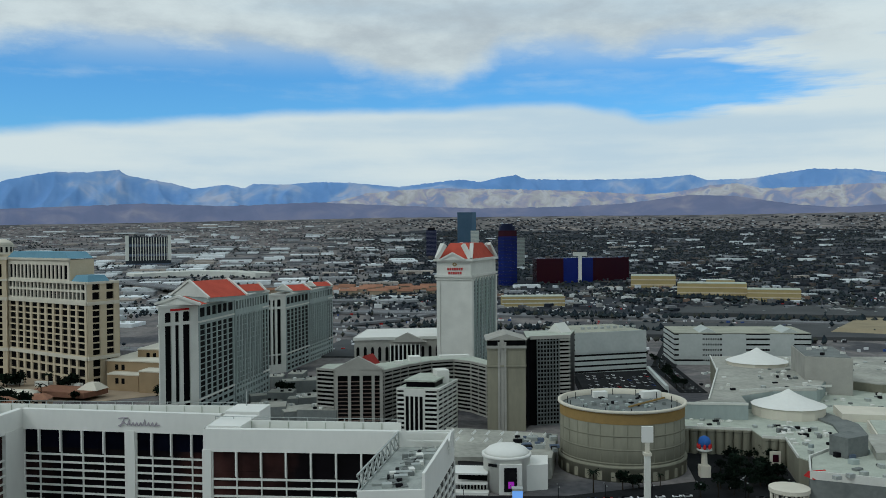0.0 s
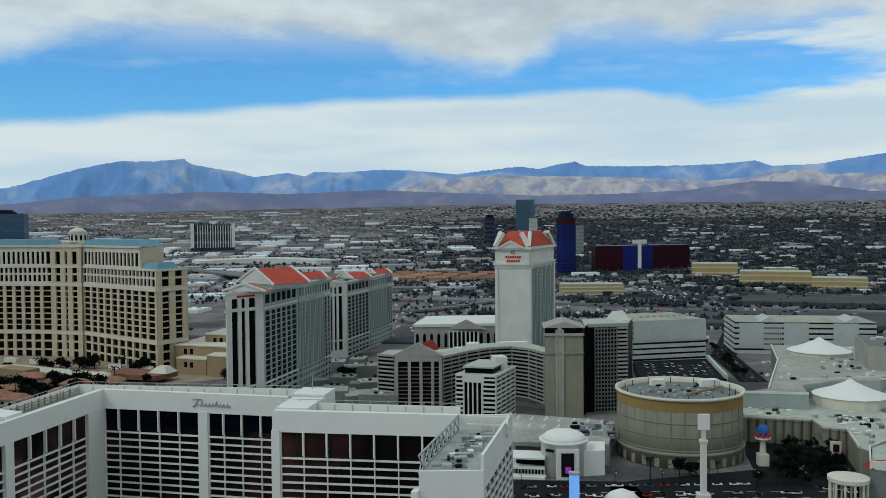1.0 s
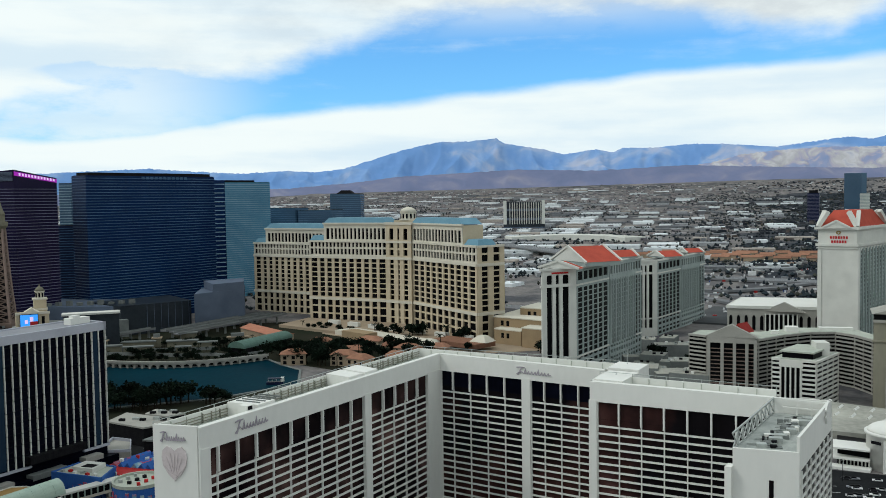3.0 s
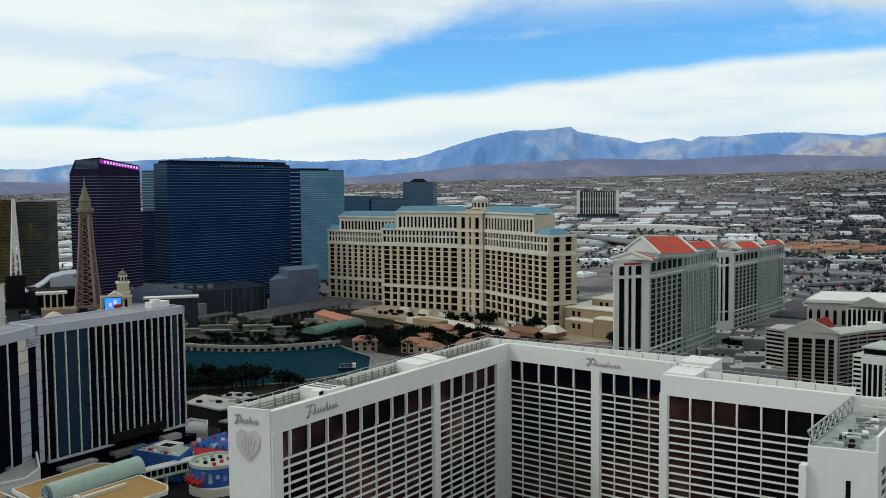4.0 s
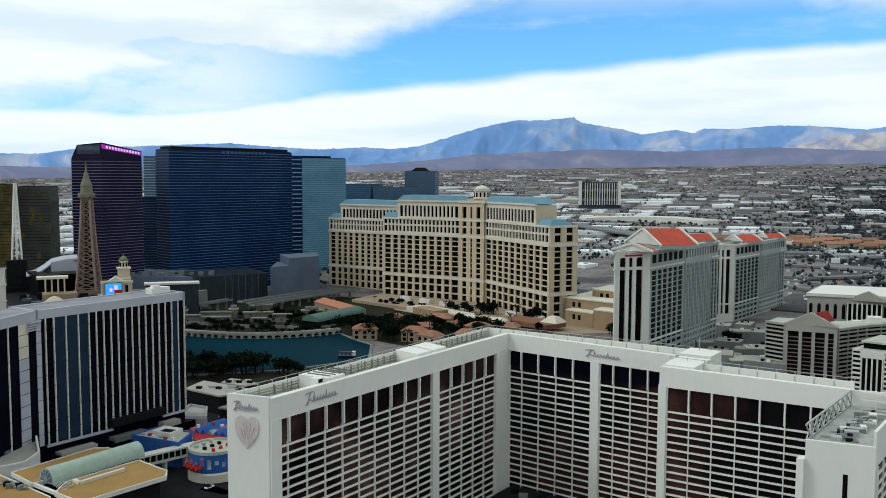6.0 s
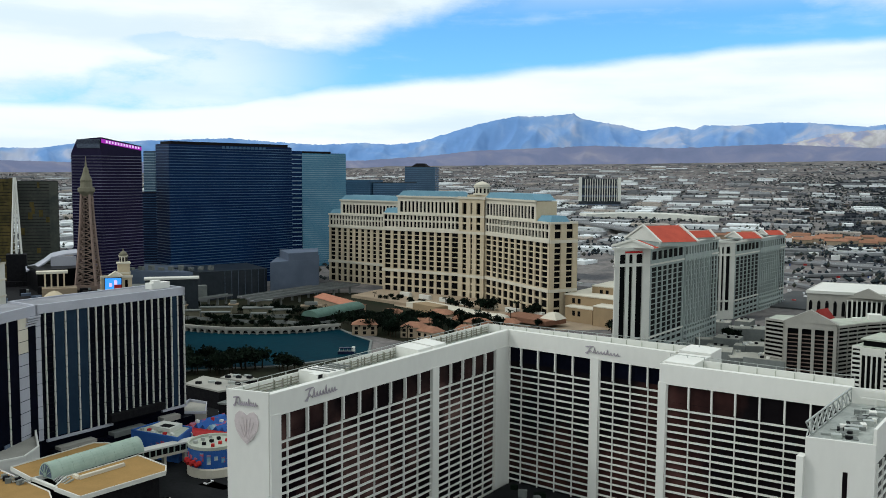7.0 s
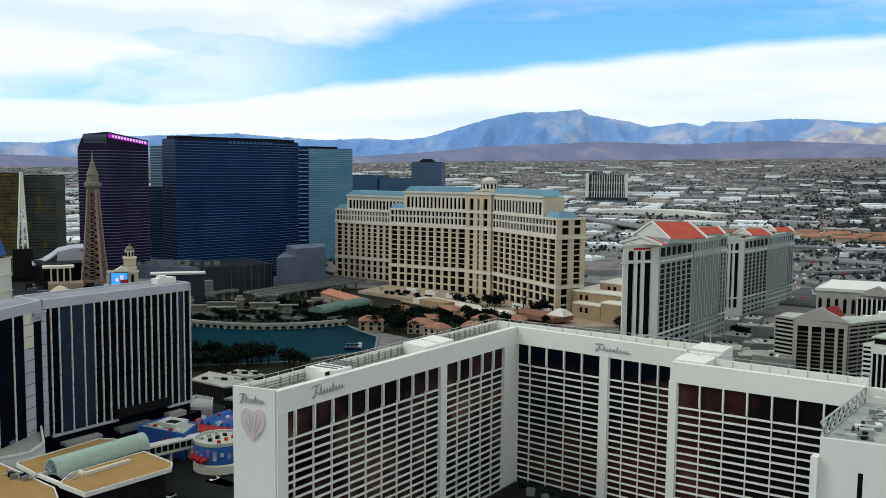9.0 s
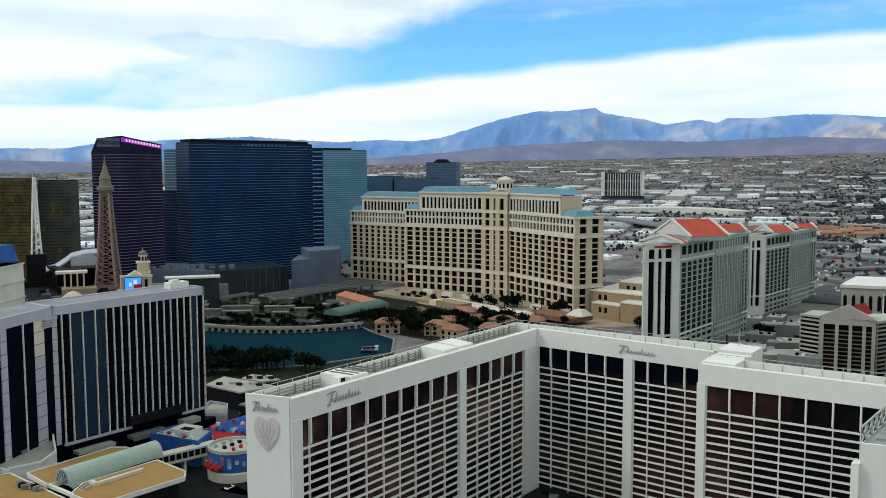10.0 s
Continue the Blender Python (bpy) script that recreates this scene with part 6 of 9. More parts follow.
for tower, edges in ((ol1, [((-744.7, 472), (-716.4, 487))]), (ol2, [((-730.7, 502), (-711.7, 521.5))])):
    for p, q in edges:
        m = Mesh()
        L = math.dist(p, q)
        for k in range(34 if tower is ol1 else 12):
            a, z = random.uniform(0, L - 3), random.uniform(15, 120)
            m.along(p, q, a, a + random.uniform(2, 4), 0.58, 0.1, z, z + random.uniform(2, 7))
        part("gold_panelling", m, OLIVE_GLASS, tower, "mottled yellow glass panels", kind="stuff")
part("teal_bay", Mesh().along((-730.7, 502), (-706.2, 527), 27, 34.6, 0.62, 0.1, 4, 122), GREY_GREEN_GLASS, ol2, "pale teal glazed corner")
spire = thing("spire_sculpture", -605.5, 408, 0, "slender white lattice spire", "sculpture")
for dx, dy in ((-2.2, -3.0), (0, 0), (2.2, 3.0)):
    part("shaft", Mesh().rod((-605.5 + dx, 408 + dy, 62), (-605.3 + dx * 0.12, 408.2 + dy * 0.12, 126.5), 1.1), WHITE, spire)
for k in range(9):
    s = 1 - k / 10
    part("brace", Mesh().rod((-605.5 - 2.2 * s, 408 - 3 * s, 70 + 6 * k), (-605.5 + 2.2 * s, 408 + 3 * s, 73 + 6 * k), 0.6), WHITE, spire)
part("foot", Mesh().box(-605.5, 408, 0, 14, 14, 68, 0.9), DARK_METAL, spire)

# podium of the dark towers
pod = thing("casino_podium", -680, 740, 0, "grey-blue windowless casino podium at the dark towers' foot", "podium")
part("block", Mesh().prism([(-592, 693), (-574, 753), (-600, 790), (-624, 744)], 0, 38), GREY_WALL, pod, "tall plain grey-blue block")
part("block", Mesh().prism([(-586, 716), (-574, 753), (-600, 788), (-625, 750)], 38, 46), GREY_WALL, pod)
part("block", Mesh().prism([(-640, 640), (-606, 705), (-664, 740), (-700, 660)], 0, 30), PODIUM_GLASS, pod, "dark glazed podium block")
part("block", Mesh().prism([(-735, 610), (-640, 650), (-700, 700), (-790, 670)], 0, 29), GREY_WALL, pod)
part("block", Mesh().prism([(-690, 575), (-630, 640), (-650, 655), (-720, 600)], 0, 17), CONCRETE, pod)
part("pavilion", Mesh().along((-616.0, 543.8), (-581.7, 578.4), 1, 47.7, -1, 12, 0, 33.0), PODIUM_GLASS, pod, "dark glazed low pavilion")
part("roof_slab", Mesh().along((-616.0, 543.8), (-581.7, 578.4), 0, 48.7, 0.5, 13, 33.0, 34.6), STONE_WHITE, pod, "pale thin roof slab")
for k in range(7):
    part("fin", Mesh().box(-628 + 3.4 * k, 664 + 6.5 * k, 0, 1, 1, 30), GREY_WALL, pod)
for k in range(9):
    part("plant_unit", Mesh().box(-720 + 9 * k, 625 + 5 * k, 29, 5, 4, 32 + (k % 3)), CONCRETE, pod)

# ---- striped tower on the left ----
def stacked(t, p, q, a, b, z0, z1, step, gap):
    """A slim dark rib carrying storey-high white fin pieces with narrow joints between them."""
    rib = part("fin", Mesh().along(p, q, a + 0.08, b - 0.08, 0.7, 0.2, z0, z1), BAND_GREY, t, "white storey-high fin")
    n = int(round((z1 - z0) / step))
    h = (z1 - z0) / n
    for k in range(n):
        part("fin_piece", Mesh().along(p, q, a, b, 0.9, 0.2, z0 + h * k + (gap if k else 0), z0 + h * (k + 1)), STONE_WHITE, rib)


def striped_tower():
    t = thing("hotel_tower", -330, 255, 0, "dark navy glass hotel tower with thin white fins and pale roof", "hotel")
    P, Q = (-331.5, 216.5), (-322.5, 294.3)
    z = 73.6
    B0, B1 = offset(P, Q, 20)
    part("core", Mesh().prism([P, Q, B1, B0], 0, z - 2), SMOKED_GLASS, t)
    part("roof", Mesh().prism([P, Q, B1, B0], z - 2, z - 0.6), LILAC_GREY, t, "pale grey roof")
    c = Mesh()
    cornice(c, [P, Q, B1, B0], z - 4, z, 0.9)
    part("cornice", c, LILAC_WHITE, t)
    L = math.dist(P, Q)
    fins = [3.9, 7.8, 13.6, 19.7] + [25.0 + 3.83 * k for k in range(15)]
    for a in fins:
        stacked(t, P, Q, a - 0.22, a + 0.22, 13.5, z - 4, 5.1, 0.35)
    m = Mesh()
    for k in range(21):
        m.along(P, Q, 0, L, 0.25, 0.1, 16 + 2.6 * k, 16.3 + 2.6 * k)
    part("floor_banding", m, DARK_METAL, t, kind="stuff")
    for a, b in ((8.3, 13.2), (14.0, 19.3), (20.1, 24.6), (71.4, 74.6)):
        part("blue_panel", Mesh().along(P, Q, a, b, 0.32, 0.1, 14, z - 4), STRIP_GLASS, t, "blue-teal glass strip")
    for k in range(11):
        z0 = 13.5 + 5.1 * k
        part("white_panel", Mesh().along(P, Q, -1.6, 1.7, 0.7, 0.3, z0, z0 + 4.85), LILAC_WHITE, t)
    # the near wing, turned towards the viewer
    R, W1 = (-318.0, 176.0), (-332.2, 217.5)
    part("wing_core", Mesh().prism([R, (-331.8, 218.6), (-352, 224), (-345, 170)], 0, z - 2), SMOKED_GLASS, t)
    part("wing_cornice", Mesh().along(R, W1, 0, math.dist(R, W1), 0.9, 0.4, z - 4.4, z), LILAC_WHITE, t)
    for k in range(4):
        part("corner_cornice", Mesh().along(R, W1, 35 + 0.2 * k, 43.9, 1.0 + 0.35 * k, 0.4, z - 8.5 + 1.1 * k, z - 7.8 + 1.1 * k), LILAC_WHITE, t)
    for k in range(11):
        z0 = 13.5 + 5.1 * k
        part("white_panel", Mesh().along(R, W1, 30.0, 36.9, 0.6, 0.2, z0, z0 + 4.85), LILAC_WHITE if k < 8 else CREAM_LIGHT, t)
    for k in range(11):
        z0 = 13.5 + 5.1 * k
        part("white_panel", Mesh().along(R, W1, 9.6, 13.2, 0.6, 0.2, z0, z0 + 4.85), LILAC_WHITE, t)
    for a in (23.1, 5.1):
        stacked(t, R, W1, a - 0.27, a + 0.27, 14, z - 4, 5.1, 0.35)
    part("wing_roof", Mesh().prism([R, (-331.8, 218.6), (-352, 224), (-345, 170)], z - 2, z - 0.8), LILAC_GREY, t)
    part("roof_house", Mesh().box(-333, 288, z - 0.8, 5, 11, z + 2.4, -0.1), WHITE, t)
    part("roof_house", Mesh().box(-332.5, 286, z + 2.4, 3, 4, z + 3.6, -0.1), WHITE, t)
    part("base_block", Mesh().along(P, Q, 4, L + 3, 4.6, 0.2, 0, 8), SMOKED_GLASS, t)
    part("base_ledge", Mesh().along(P, Q, 3, 36, 1.4, 0.2, 12.4, 13.4), LILAC_WHITE, t, "pale ledge")
    part("base_ledge", Mesh().along(P, Q, 7, 25, 4.8, 0.2, 8.0, 9.4), BAND_GREY, t)
    part("base_ledge", Mesh().along(P, Q, 34, 52, 4.8, 0.2, 7.2, 9.6), CONCRETE, t)
    part("base_ledge", Mesh().along(P, Q, 64, L + 0.5, 1.4, 0.2, 12.4, 13.4), LILAC_WHITE, t, "pale ledge")
    part("base_ledge", Mesh().along(P, Q, 62, 72, 4.8, 0.2, 8.0, 10.4), BAND_GREY, t)
    part("canopy", Mesh().along(P, Q, L * 0.43, L * 0.81, 4.0, 0.1, 14.5, 18), DARK_METAL, t, "long dark canopy box")
    box = [(-328.8, 291.9), (-313.9, 300.4), (-327.2, 315.4), (-339.2, 315.1)]
    part("low_wing", Mesh().prism(box, 0, 8), BAND_GREY, t)
    m = Mesh()
    for p, q in zip(box, box[1:] + box[:1]):
        m.along(p, q, 0, math.dist(p, q), 0.2, 0.3, 8, 9.4)
    part("low_parapet", m, LILAC_WHITE, t)


striped_tower()


def white_lodge():
    """The low white building at the dark tower's near corner, its roof edge rising towards the tower."""
    t = thing("casino_lodge", -327, 200, 0, "low white building with slanting roof edge and slit windows", "casino")
    base = [(-338, 180), (-312, 180.5), (-308, 192), (-312.5, 202), (-331.5, 215), (-346, 215)]
    part("wall_block", Mesh().prism(base, 0, 16.5), WHITE, t)
    part("roof", Mesh().prism([lerp(p, (-327, 198), 0.06) for p in base], 16.5, 17.0), BAND_GREY, t, "grey flat roof")
    for p, q, za, zb in (((-312, 180.5), (-308, 192), 17.4, 17.4), ((-308, 192), (-312.5, 202), 17.4, 18.2), ((-312.5, 202), (-331.5, 215), 18.2, 19.4)):
        i0, i1 = offset(p, q, 0.8)
        part("roof_edge", Mesh().add([(*p, 16.0), (*q, 16.0), (*q, zb), (*p, za), (*i0, 16.0), (*i1, 16.0), (*i1, zb), (*i0, za)], [(0, 1, 2, 3), (5, 4, 7, 6), (3, 2, 6, 7), (0, 3, 7, 4), (1, 5, 6, 2)]), WHITE, t)
    for k in range(6):
        part("slit_window", Mesh().along((-312.5, 202), (-331.5, 215), 1.5 + 2.3 * k, 2.6 + 2.3 * k, 0.1, 0.1, 7, 14), DARK_WINDOW, t)
    part("inner_roof", Mesh().prism([(-338, 190), (-323, 194), (-333, 212), (-344, 213)], 17.0, 18.4), GREY_WALL, t)


white_lodge()


# ---- ochre-roofed pavilion with its vault ----
def edged_roof(t, poly, z, drop=1.7):
    """A flat gravel roof inside a thin white kerb with a white fascia."""
    c = (sum(p[0] for p in poly) / len(poly), sum(p[1] for p in poly) / len(poly))
    part("roof", Mesh().prism([lerp(p, c, 0.01) for p in poly], z - drop, z - 0.35), TAN_ROOF, t, "ochre gravel roof")
    for p, q in zip(poly, poly[1:] + poly[:1]):
        part("kerb", Mesh().along(p, q, 0, math.dist(p, q), 0.25, 0.2, z - drop, z), STONE_WHITE, t)


def vault_pavilion():
    t = thing("casino_pavilion", -270, 200, 0, "low pavilion with ochre gravel roofs and pale green barrel vault", "casino")
    left = [(-299.5, 179.5), (-282.1, 175.3), (-280.8, 180.4), (-281.8, 218.4), (-292.4, 219.4), (-297.5, 216.5)]
    right = [(-266.6, 173), (-250.6, 171), (-244.7, 205), (-249, 209.7), (-268.6, 213.9), (-272.3, 182.4)]
    for poly in (left, right):
        c = (sum(p[0] for p in poly) / len(poly), sum(p[1] for p in poly) / len(poly))
        # Walls drawn in under the roof edges and coloured near black.
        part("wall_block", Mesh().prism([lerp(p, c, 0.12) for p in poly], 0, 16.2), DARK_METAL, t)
        edged_roof(t, poly, 18)
    part("wall_block", Mesh().prism([(-283.3, 182.4), (-270.3, 182.4), (-268.3, 216.4), (-282.3, 219.4)], 0, 17), DARK_METAL, t)
    n = 14
    a, b = (-279, 179.1), (-275.5, 219.9)
    d = math.dist(a, b)
    ux, uy = (b[0] - a[0]) / d, (b[1] - a[1]) / d
    nx, ny = uy, -ux
    vs, fs = [], []
    for e in (a, b):
        for k in range(n + 1):
            w = math.pi * k / n
            vs.append((e[0] + nx * 4.4 * math.cos(w), e[1] + ny * 4.4 * math.cos(w), 17.4 + 5.6 * math.sin(w)))
    for k in range(n):
        fs.append((k, k + 1, n + 2 + k, n + 1 + k))
    fs += [tuple(range(n, -1, -1)), tuple(range(n + 1, 2 * n + 2))]
    vault = part("vault", Mesh().add(vs, fs), MINT, t, "pale green metal barrel vault")
    fan = [(a[0] - ux * 0.12 + nx * 3.7 * math.cos(math.pi * k / n), a[1] - uy * 0.12 + ny * 3.7 * math.cos(math.pi * k / n), 17.9 + 4.6 * math.sin(math.pi * k / n)) for k in range(n + 1)]
    window = part("end_window", Mesh().add(fan, [tuple(range(n, -1, -1))]), GREY_WALL, vault, "grey arched end window")
    for k in range(5):
        w = math.pi * (k + 1) / 6
        m = Mesh().rod((a[0] - ux * 0.3, a[1] - uy * 0.3, 18.0), (a[0] - ux * 0.3 + nx * 3.6 * math.cos(w), a[1] - uy * 0.3 + ny * 3.6 * math.cos(w), 17.9 + 4.4 * math.sin(w)), 0.22)
        part("glazing_bar", m, MINT, window)
    for k in range(1, 9):
        s = k / 9
        m = Mesh()
        e = lerp(a, b, s)
        pts = [(e[0] + nx * 4.45 * math.cos(math.pi * i / 10), e[1] + ny * 4.45 * math.cos(math.pi * i / 10), 17.4 + 5.66 * math.sin(math.pi * i / 10)) for i in range(11)]
        for p, q in zip(pts, pts[1:]):
            m.rod(p, q, 0.07)
        part("seam", m, MINT, vault)
    part("curb", Mesh().rod((-270.3, 184.2, 18.2), (-266, 183.3, 18.2), 1.3), CREAM_LIGHT, t)
    part("curb", Mesh().rod((-266, 183.3, 18.2), (-263.6, 202.3, 18.2), 1.3), CREAM_LIGHT, t)
    for k in range(5):
        part("pipe", Mesh().rod((-274 + 1.8 * k, 178.4 - 0.5 * k, 17.2), (-272.8 + 1.8 * k, 180.6, 18.6 + 0.3 * (k % 2)), 0.5), PALE_METAL, t)
    part("gutter", Mesh().rod((-281.3, 175.6, 17.4), (-266.3, 173.6, 17.2), 1.2), STONE_WHITE, t)
    low = [(-307.8, 178.1), (-320.3, 157.4), (-272.3, 145.4), (-256.8, 164.6), (-266.8, 170.9)]
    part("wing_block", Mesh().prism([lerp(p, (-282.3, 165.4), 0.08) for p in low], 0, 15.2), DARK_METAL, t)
    edged_roof(t, low, 17, 1.5)
    for k in range(5):
        part("plant_unit", Mesh().box(-293 + 2.6 * k, 172 - 1.1 * (k % 3), 16.6, 2.0, 1.5, 18.4, 0.4 * k), DARK_METAL if k % 2 else CONCRETE, t)
        part("pipe", Mesh().rod((-294 + 2.6 * k, 170.5, 17.2), (-290 + 2.6 * k, 173, 18.0), 0.5), PALE_METAL, t)


vault_pavilion()


def bright_shops():
    group = "bright blue shops along the lane"

    def rim(t, poly, z, mat, h=1.3):
        m = Mesh()
        for p, q in zip(poly, poly[1:] + poly[:1]):
            m.along(p, q, 0, math.dist(p, q), 0.15, 0.5, z, z + h)
        part("parapet", m, mat, t)

    blue = [(-314.5, 252.2), (-286.4, 253.5), (-293.3, 269.5), (-314.0, 268.3)]
    t = thing("shop", -300, 260, 0, "blue-walled shop with a stepped pale roof", "shop", group)
    part("wall_block", Mesh().prism(blue, 0, 11), BLUE_PAINT, t)
    part("roof", Mesh().prism([lerp(p, (-302, 261), 0.05) for p in blue], 11, 11.4), WHITE_ROOF, t)
    rim(t, blue, 11, BLUE_PAINT, 1.0)
    part("roof_house", Mesh().prism([(-308, 258), (-296, 258), (-298, 268), (-309, 267)], 11.4, 13.4), STONE_WHITE, t)
    part("roof_well", Mesh().box(-301, 261.5, 13.4, 6, 4.5, 13.5, 0.1), DARK_METAL, t)
    for k in range(6):
        part("plant_unit", Mesh().box(-311 + 3.6 * k, 255.5 + (k % 2), 11.4, 1.6, 1.3, 12.4), (PALE_METAL, RED_PAINT, WHITE)[k % 3], t)
    for k in range(5):
        part("mural_panel", Mesh().along(blue[0], blue[1], 12 + 3 * k, 14 + 3 * k, 0.2, 0.1, 3 + (k % 2), 7 + (k % 3)), PAINTED, t)

    cx, cy, r = -266.0, 254.5, 11.0
    t = thing("shop", cx, cy, 0, "round shop with blue mural wall, cream base and pale roof", "shop", group)
    part("base", Mesh().turned(cx, cy, [(r + 0.6, 0), (r + 0.6, 3.6), (r, 4.2)], 28), CREAM_LIGHT, t)
    part("wall", Mesh().turned(cx, cy, [(r, 4.2), (r, 12.6)], 28), BLUE_PAINT, t)
    part("roof", Mesh().turned(cx, cy, [(0.4, 12.7), (r - 0.5, 12.6), (r - 0.5, 13.6), (r + 0.3, 13.6), (r + 0.3, 12.2)], 28, caps=False), WHITE_ROOF, t)
    for k in range(9):
        part("plant_unit", Mesh().box(cx - 6 + (k % 3) * 5, cy - 5 + (k // 3) * 4.6, 12.7, 1.5, 1.3, 13.9, 0.4 * k), (PALE_METAL, DARK_METAL, RED_PAINT)[k % 3], t)
    for k in range(9):
        a = radians(205 + 16 * k)
        part("mural_panel", Mesh().box(cx + (r + 0.05) * math.cos(a), cy + (r + 0.05) * math.sin(a), 5 + (k * 1.7) % 3, 0.3, 1.6, 8.5 + (k * 2.3) % 3, a), PAINTED, t)
    s = thing("shop_sign", cx, cy - r - 1, 4, "cluster of round red discs on a shop front", "sign", group)
    for k in range(8):
        a = radians(232 + 7 * k)
        part("disc", Mesh().turned(cx + (r + 0.9) * math.cos(a), cy + (r + 0.9) * math.sin(a), [(0.7, 5.0 + (k % 2) * 0.9), (1.15, 5.8 + (k % 2) * 0.9), (0.7, 6.9 + (k % 2) * 0.9)], 10), RED_PAINT, s)

    hall = [(-305.6, 274.4), (-288.6, 266.5), (-268, 278), (-262, 300), (-301.1, 303.1)]
    t = thing("shop", -288, 285, 0, "red and blue mural-painted arcade with scalloped roof", "shop", group)
    part("wall_block", Mesh().prism(hall, 0, 9), RED_PAINT, t)
    for k in range(9):
        e0, e1 = lerp((-303, 276), (-270, 280), k / 9), lerp((-303, 276), (-270, 280), (k + 0.92) / 9)
        f0, f1 = (e0[0] + 2, e0[1] + 22), (e1[0] + 2, e1[1] + 22)
        part("roof_scallop", Mesh().gable(lerp(e0, e1, 0.5), lerp(f0, f1, 0.5), 1.9, 9, 11), BLUE_PAINT if k % 3 else PAINTED, t)
    for k in range(7):
        part("mural_panel", Mesh().along(hall[0], hall[1], 0.6 + 2.6 * k, 2.6 + 2.6 * k, 0.25, 0.1, 4, 8.6 + (k % 2)), (PAINTED, RED_PAINT, WHITE)[k % 3], t)
    for k in range(10):
        part("roof_ornament", Mesh().box(-300 + 3.3 * k, 280 + (k * 7) % 15, 10.2, 1.6, 1.4, 11.8, 0.6 * k), (WHITE, RED_PAINT, BLUE_PAINT)[k % 3], t)

    b = thing("footbridge", -289, 250, 6, "pale covered footbridge with wide green windows", "bridge")
    p, q = (-292.5, 234.0), (-284.0, 262.0)
    L = math.dist(p, q)
    part("deck", Mesh().along(p, q, 0, L, 2.2, 2.2, 5.2, 6.4), CREAM_LIGHT, b)
    part("roof", Mesh().along(p, q, -0.3, L + 0.3, 2.6, 2.6, 9.3, 10.1), STONE_WHITE, b)
    part("glazing", Mesh().along(p, q, 0.2, L - 0.2, 1.9, 1.9, 6.4, 9.3), DARK_WINDOW, b)
    for k in range(11):
        a = L * k / 10
        part("post", Mesh().along(p, q, a - 0.3, a + 0.3, 2.2, 2.2, 6.4, 9.3), MINT, b)
    for k in range(3):
        part("pier", Mesh().along(p, q, 3 + 10 * k, 4.2 + 10 * k, 1.2, 1.2, 0, 5.2), CREAM_LIGHT, b)
    yard = Mesh().prism([(-345, 205), (-246, 172), (-232, 250), (-250, 330), (-330, 330)], -1, 0.10)
    whole("service_yard", yard, ASPHALT, "dark asphalt service yard and lane", "pavement", kind="structure")
    for poly, z, lab in (([(-362.8, 335.6), (-333.3, 331.6), (-325, 352), (-367.4, 355.5)], 10, "low hall with pale flat roof beside the dark tower"), ([(-355.3, 357), (-339.2, 356.4), (-334, 366), (-357.2, 368)], 10, "flat white-roofed service hall"), ([(-322, 318), (-300, 322), (-302, 350), (-322, 348)], 8, "flat grey service building")):
        c = (sum(p[0] for p in poly) / 4, sum(p[1] for p in poly) / 4)
        s = thing("low_building", c[0], c[1], 0, lab, "building")
        part("wall_block", Mesh().prism([lerp(p, c, 0.04) for p in poly], 0, z), DARK_METAL, s)
        part("roof", Mesh().prism(poly, z, z + 0.9), BAND_GREY if z > 9 else CONCRETE, s)
        for k in range(5):
            w = lerp(poly[0], poly[2], 0.2 + 0.14 * k)
            part("plant_unit", Mesh().box(w[0], w[1] + (k % 2) * 3, z + 0.9, 3 + k % 2, 2, z + 2.2, 0.2), PALE_METAL if k % 2 else DARK_METAL, s)


bright_shops()


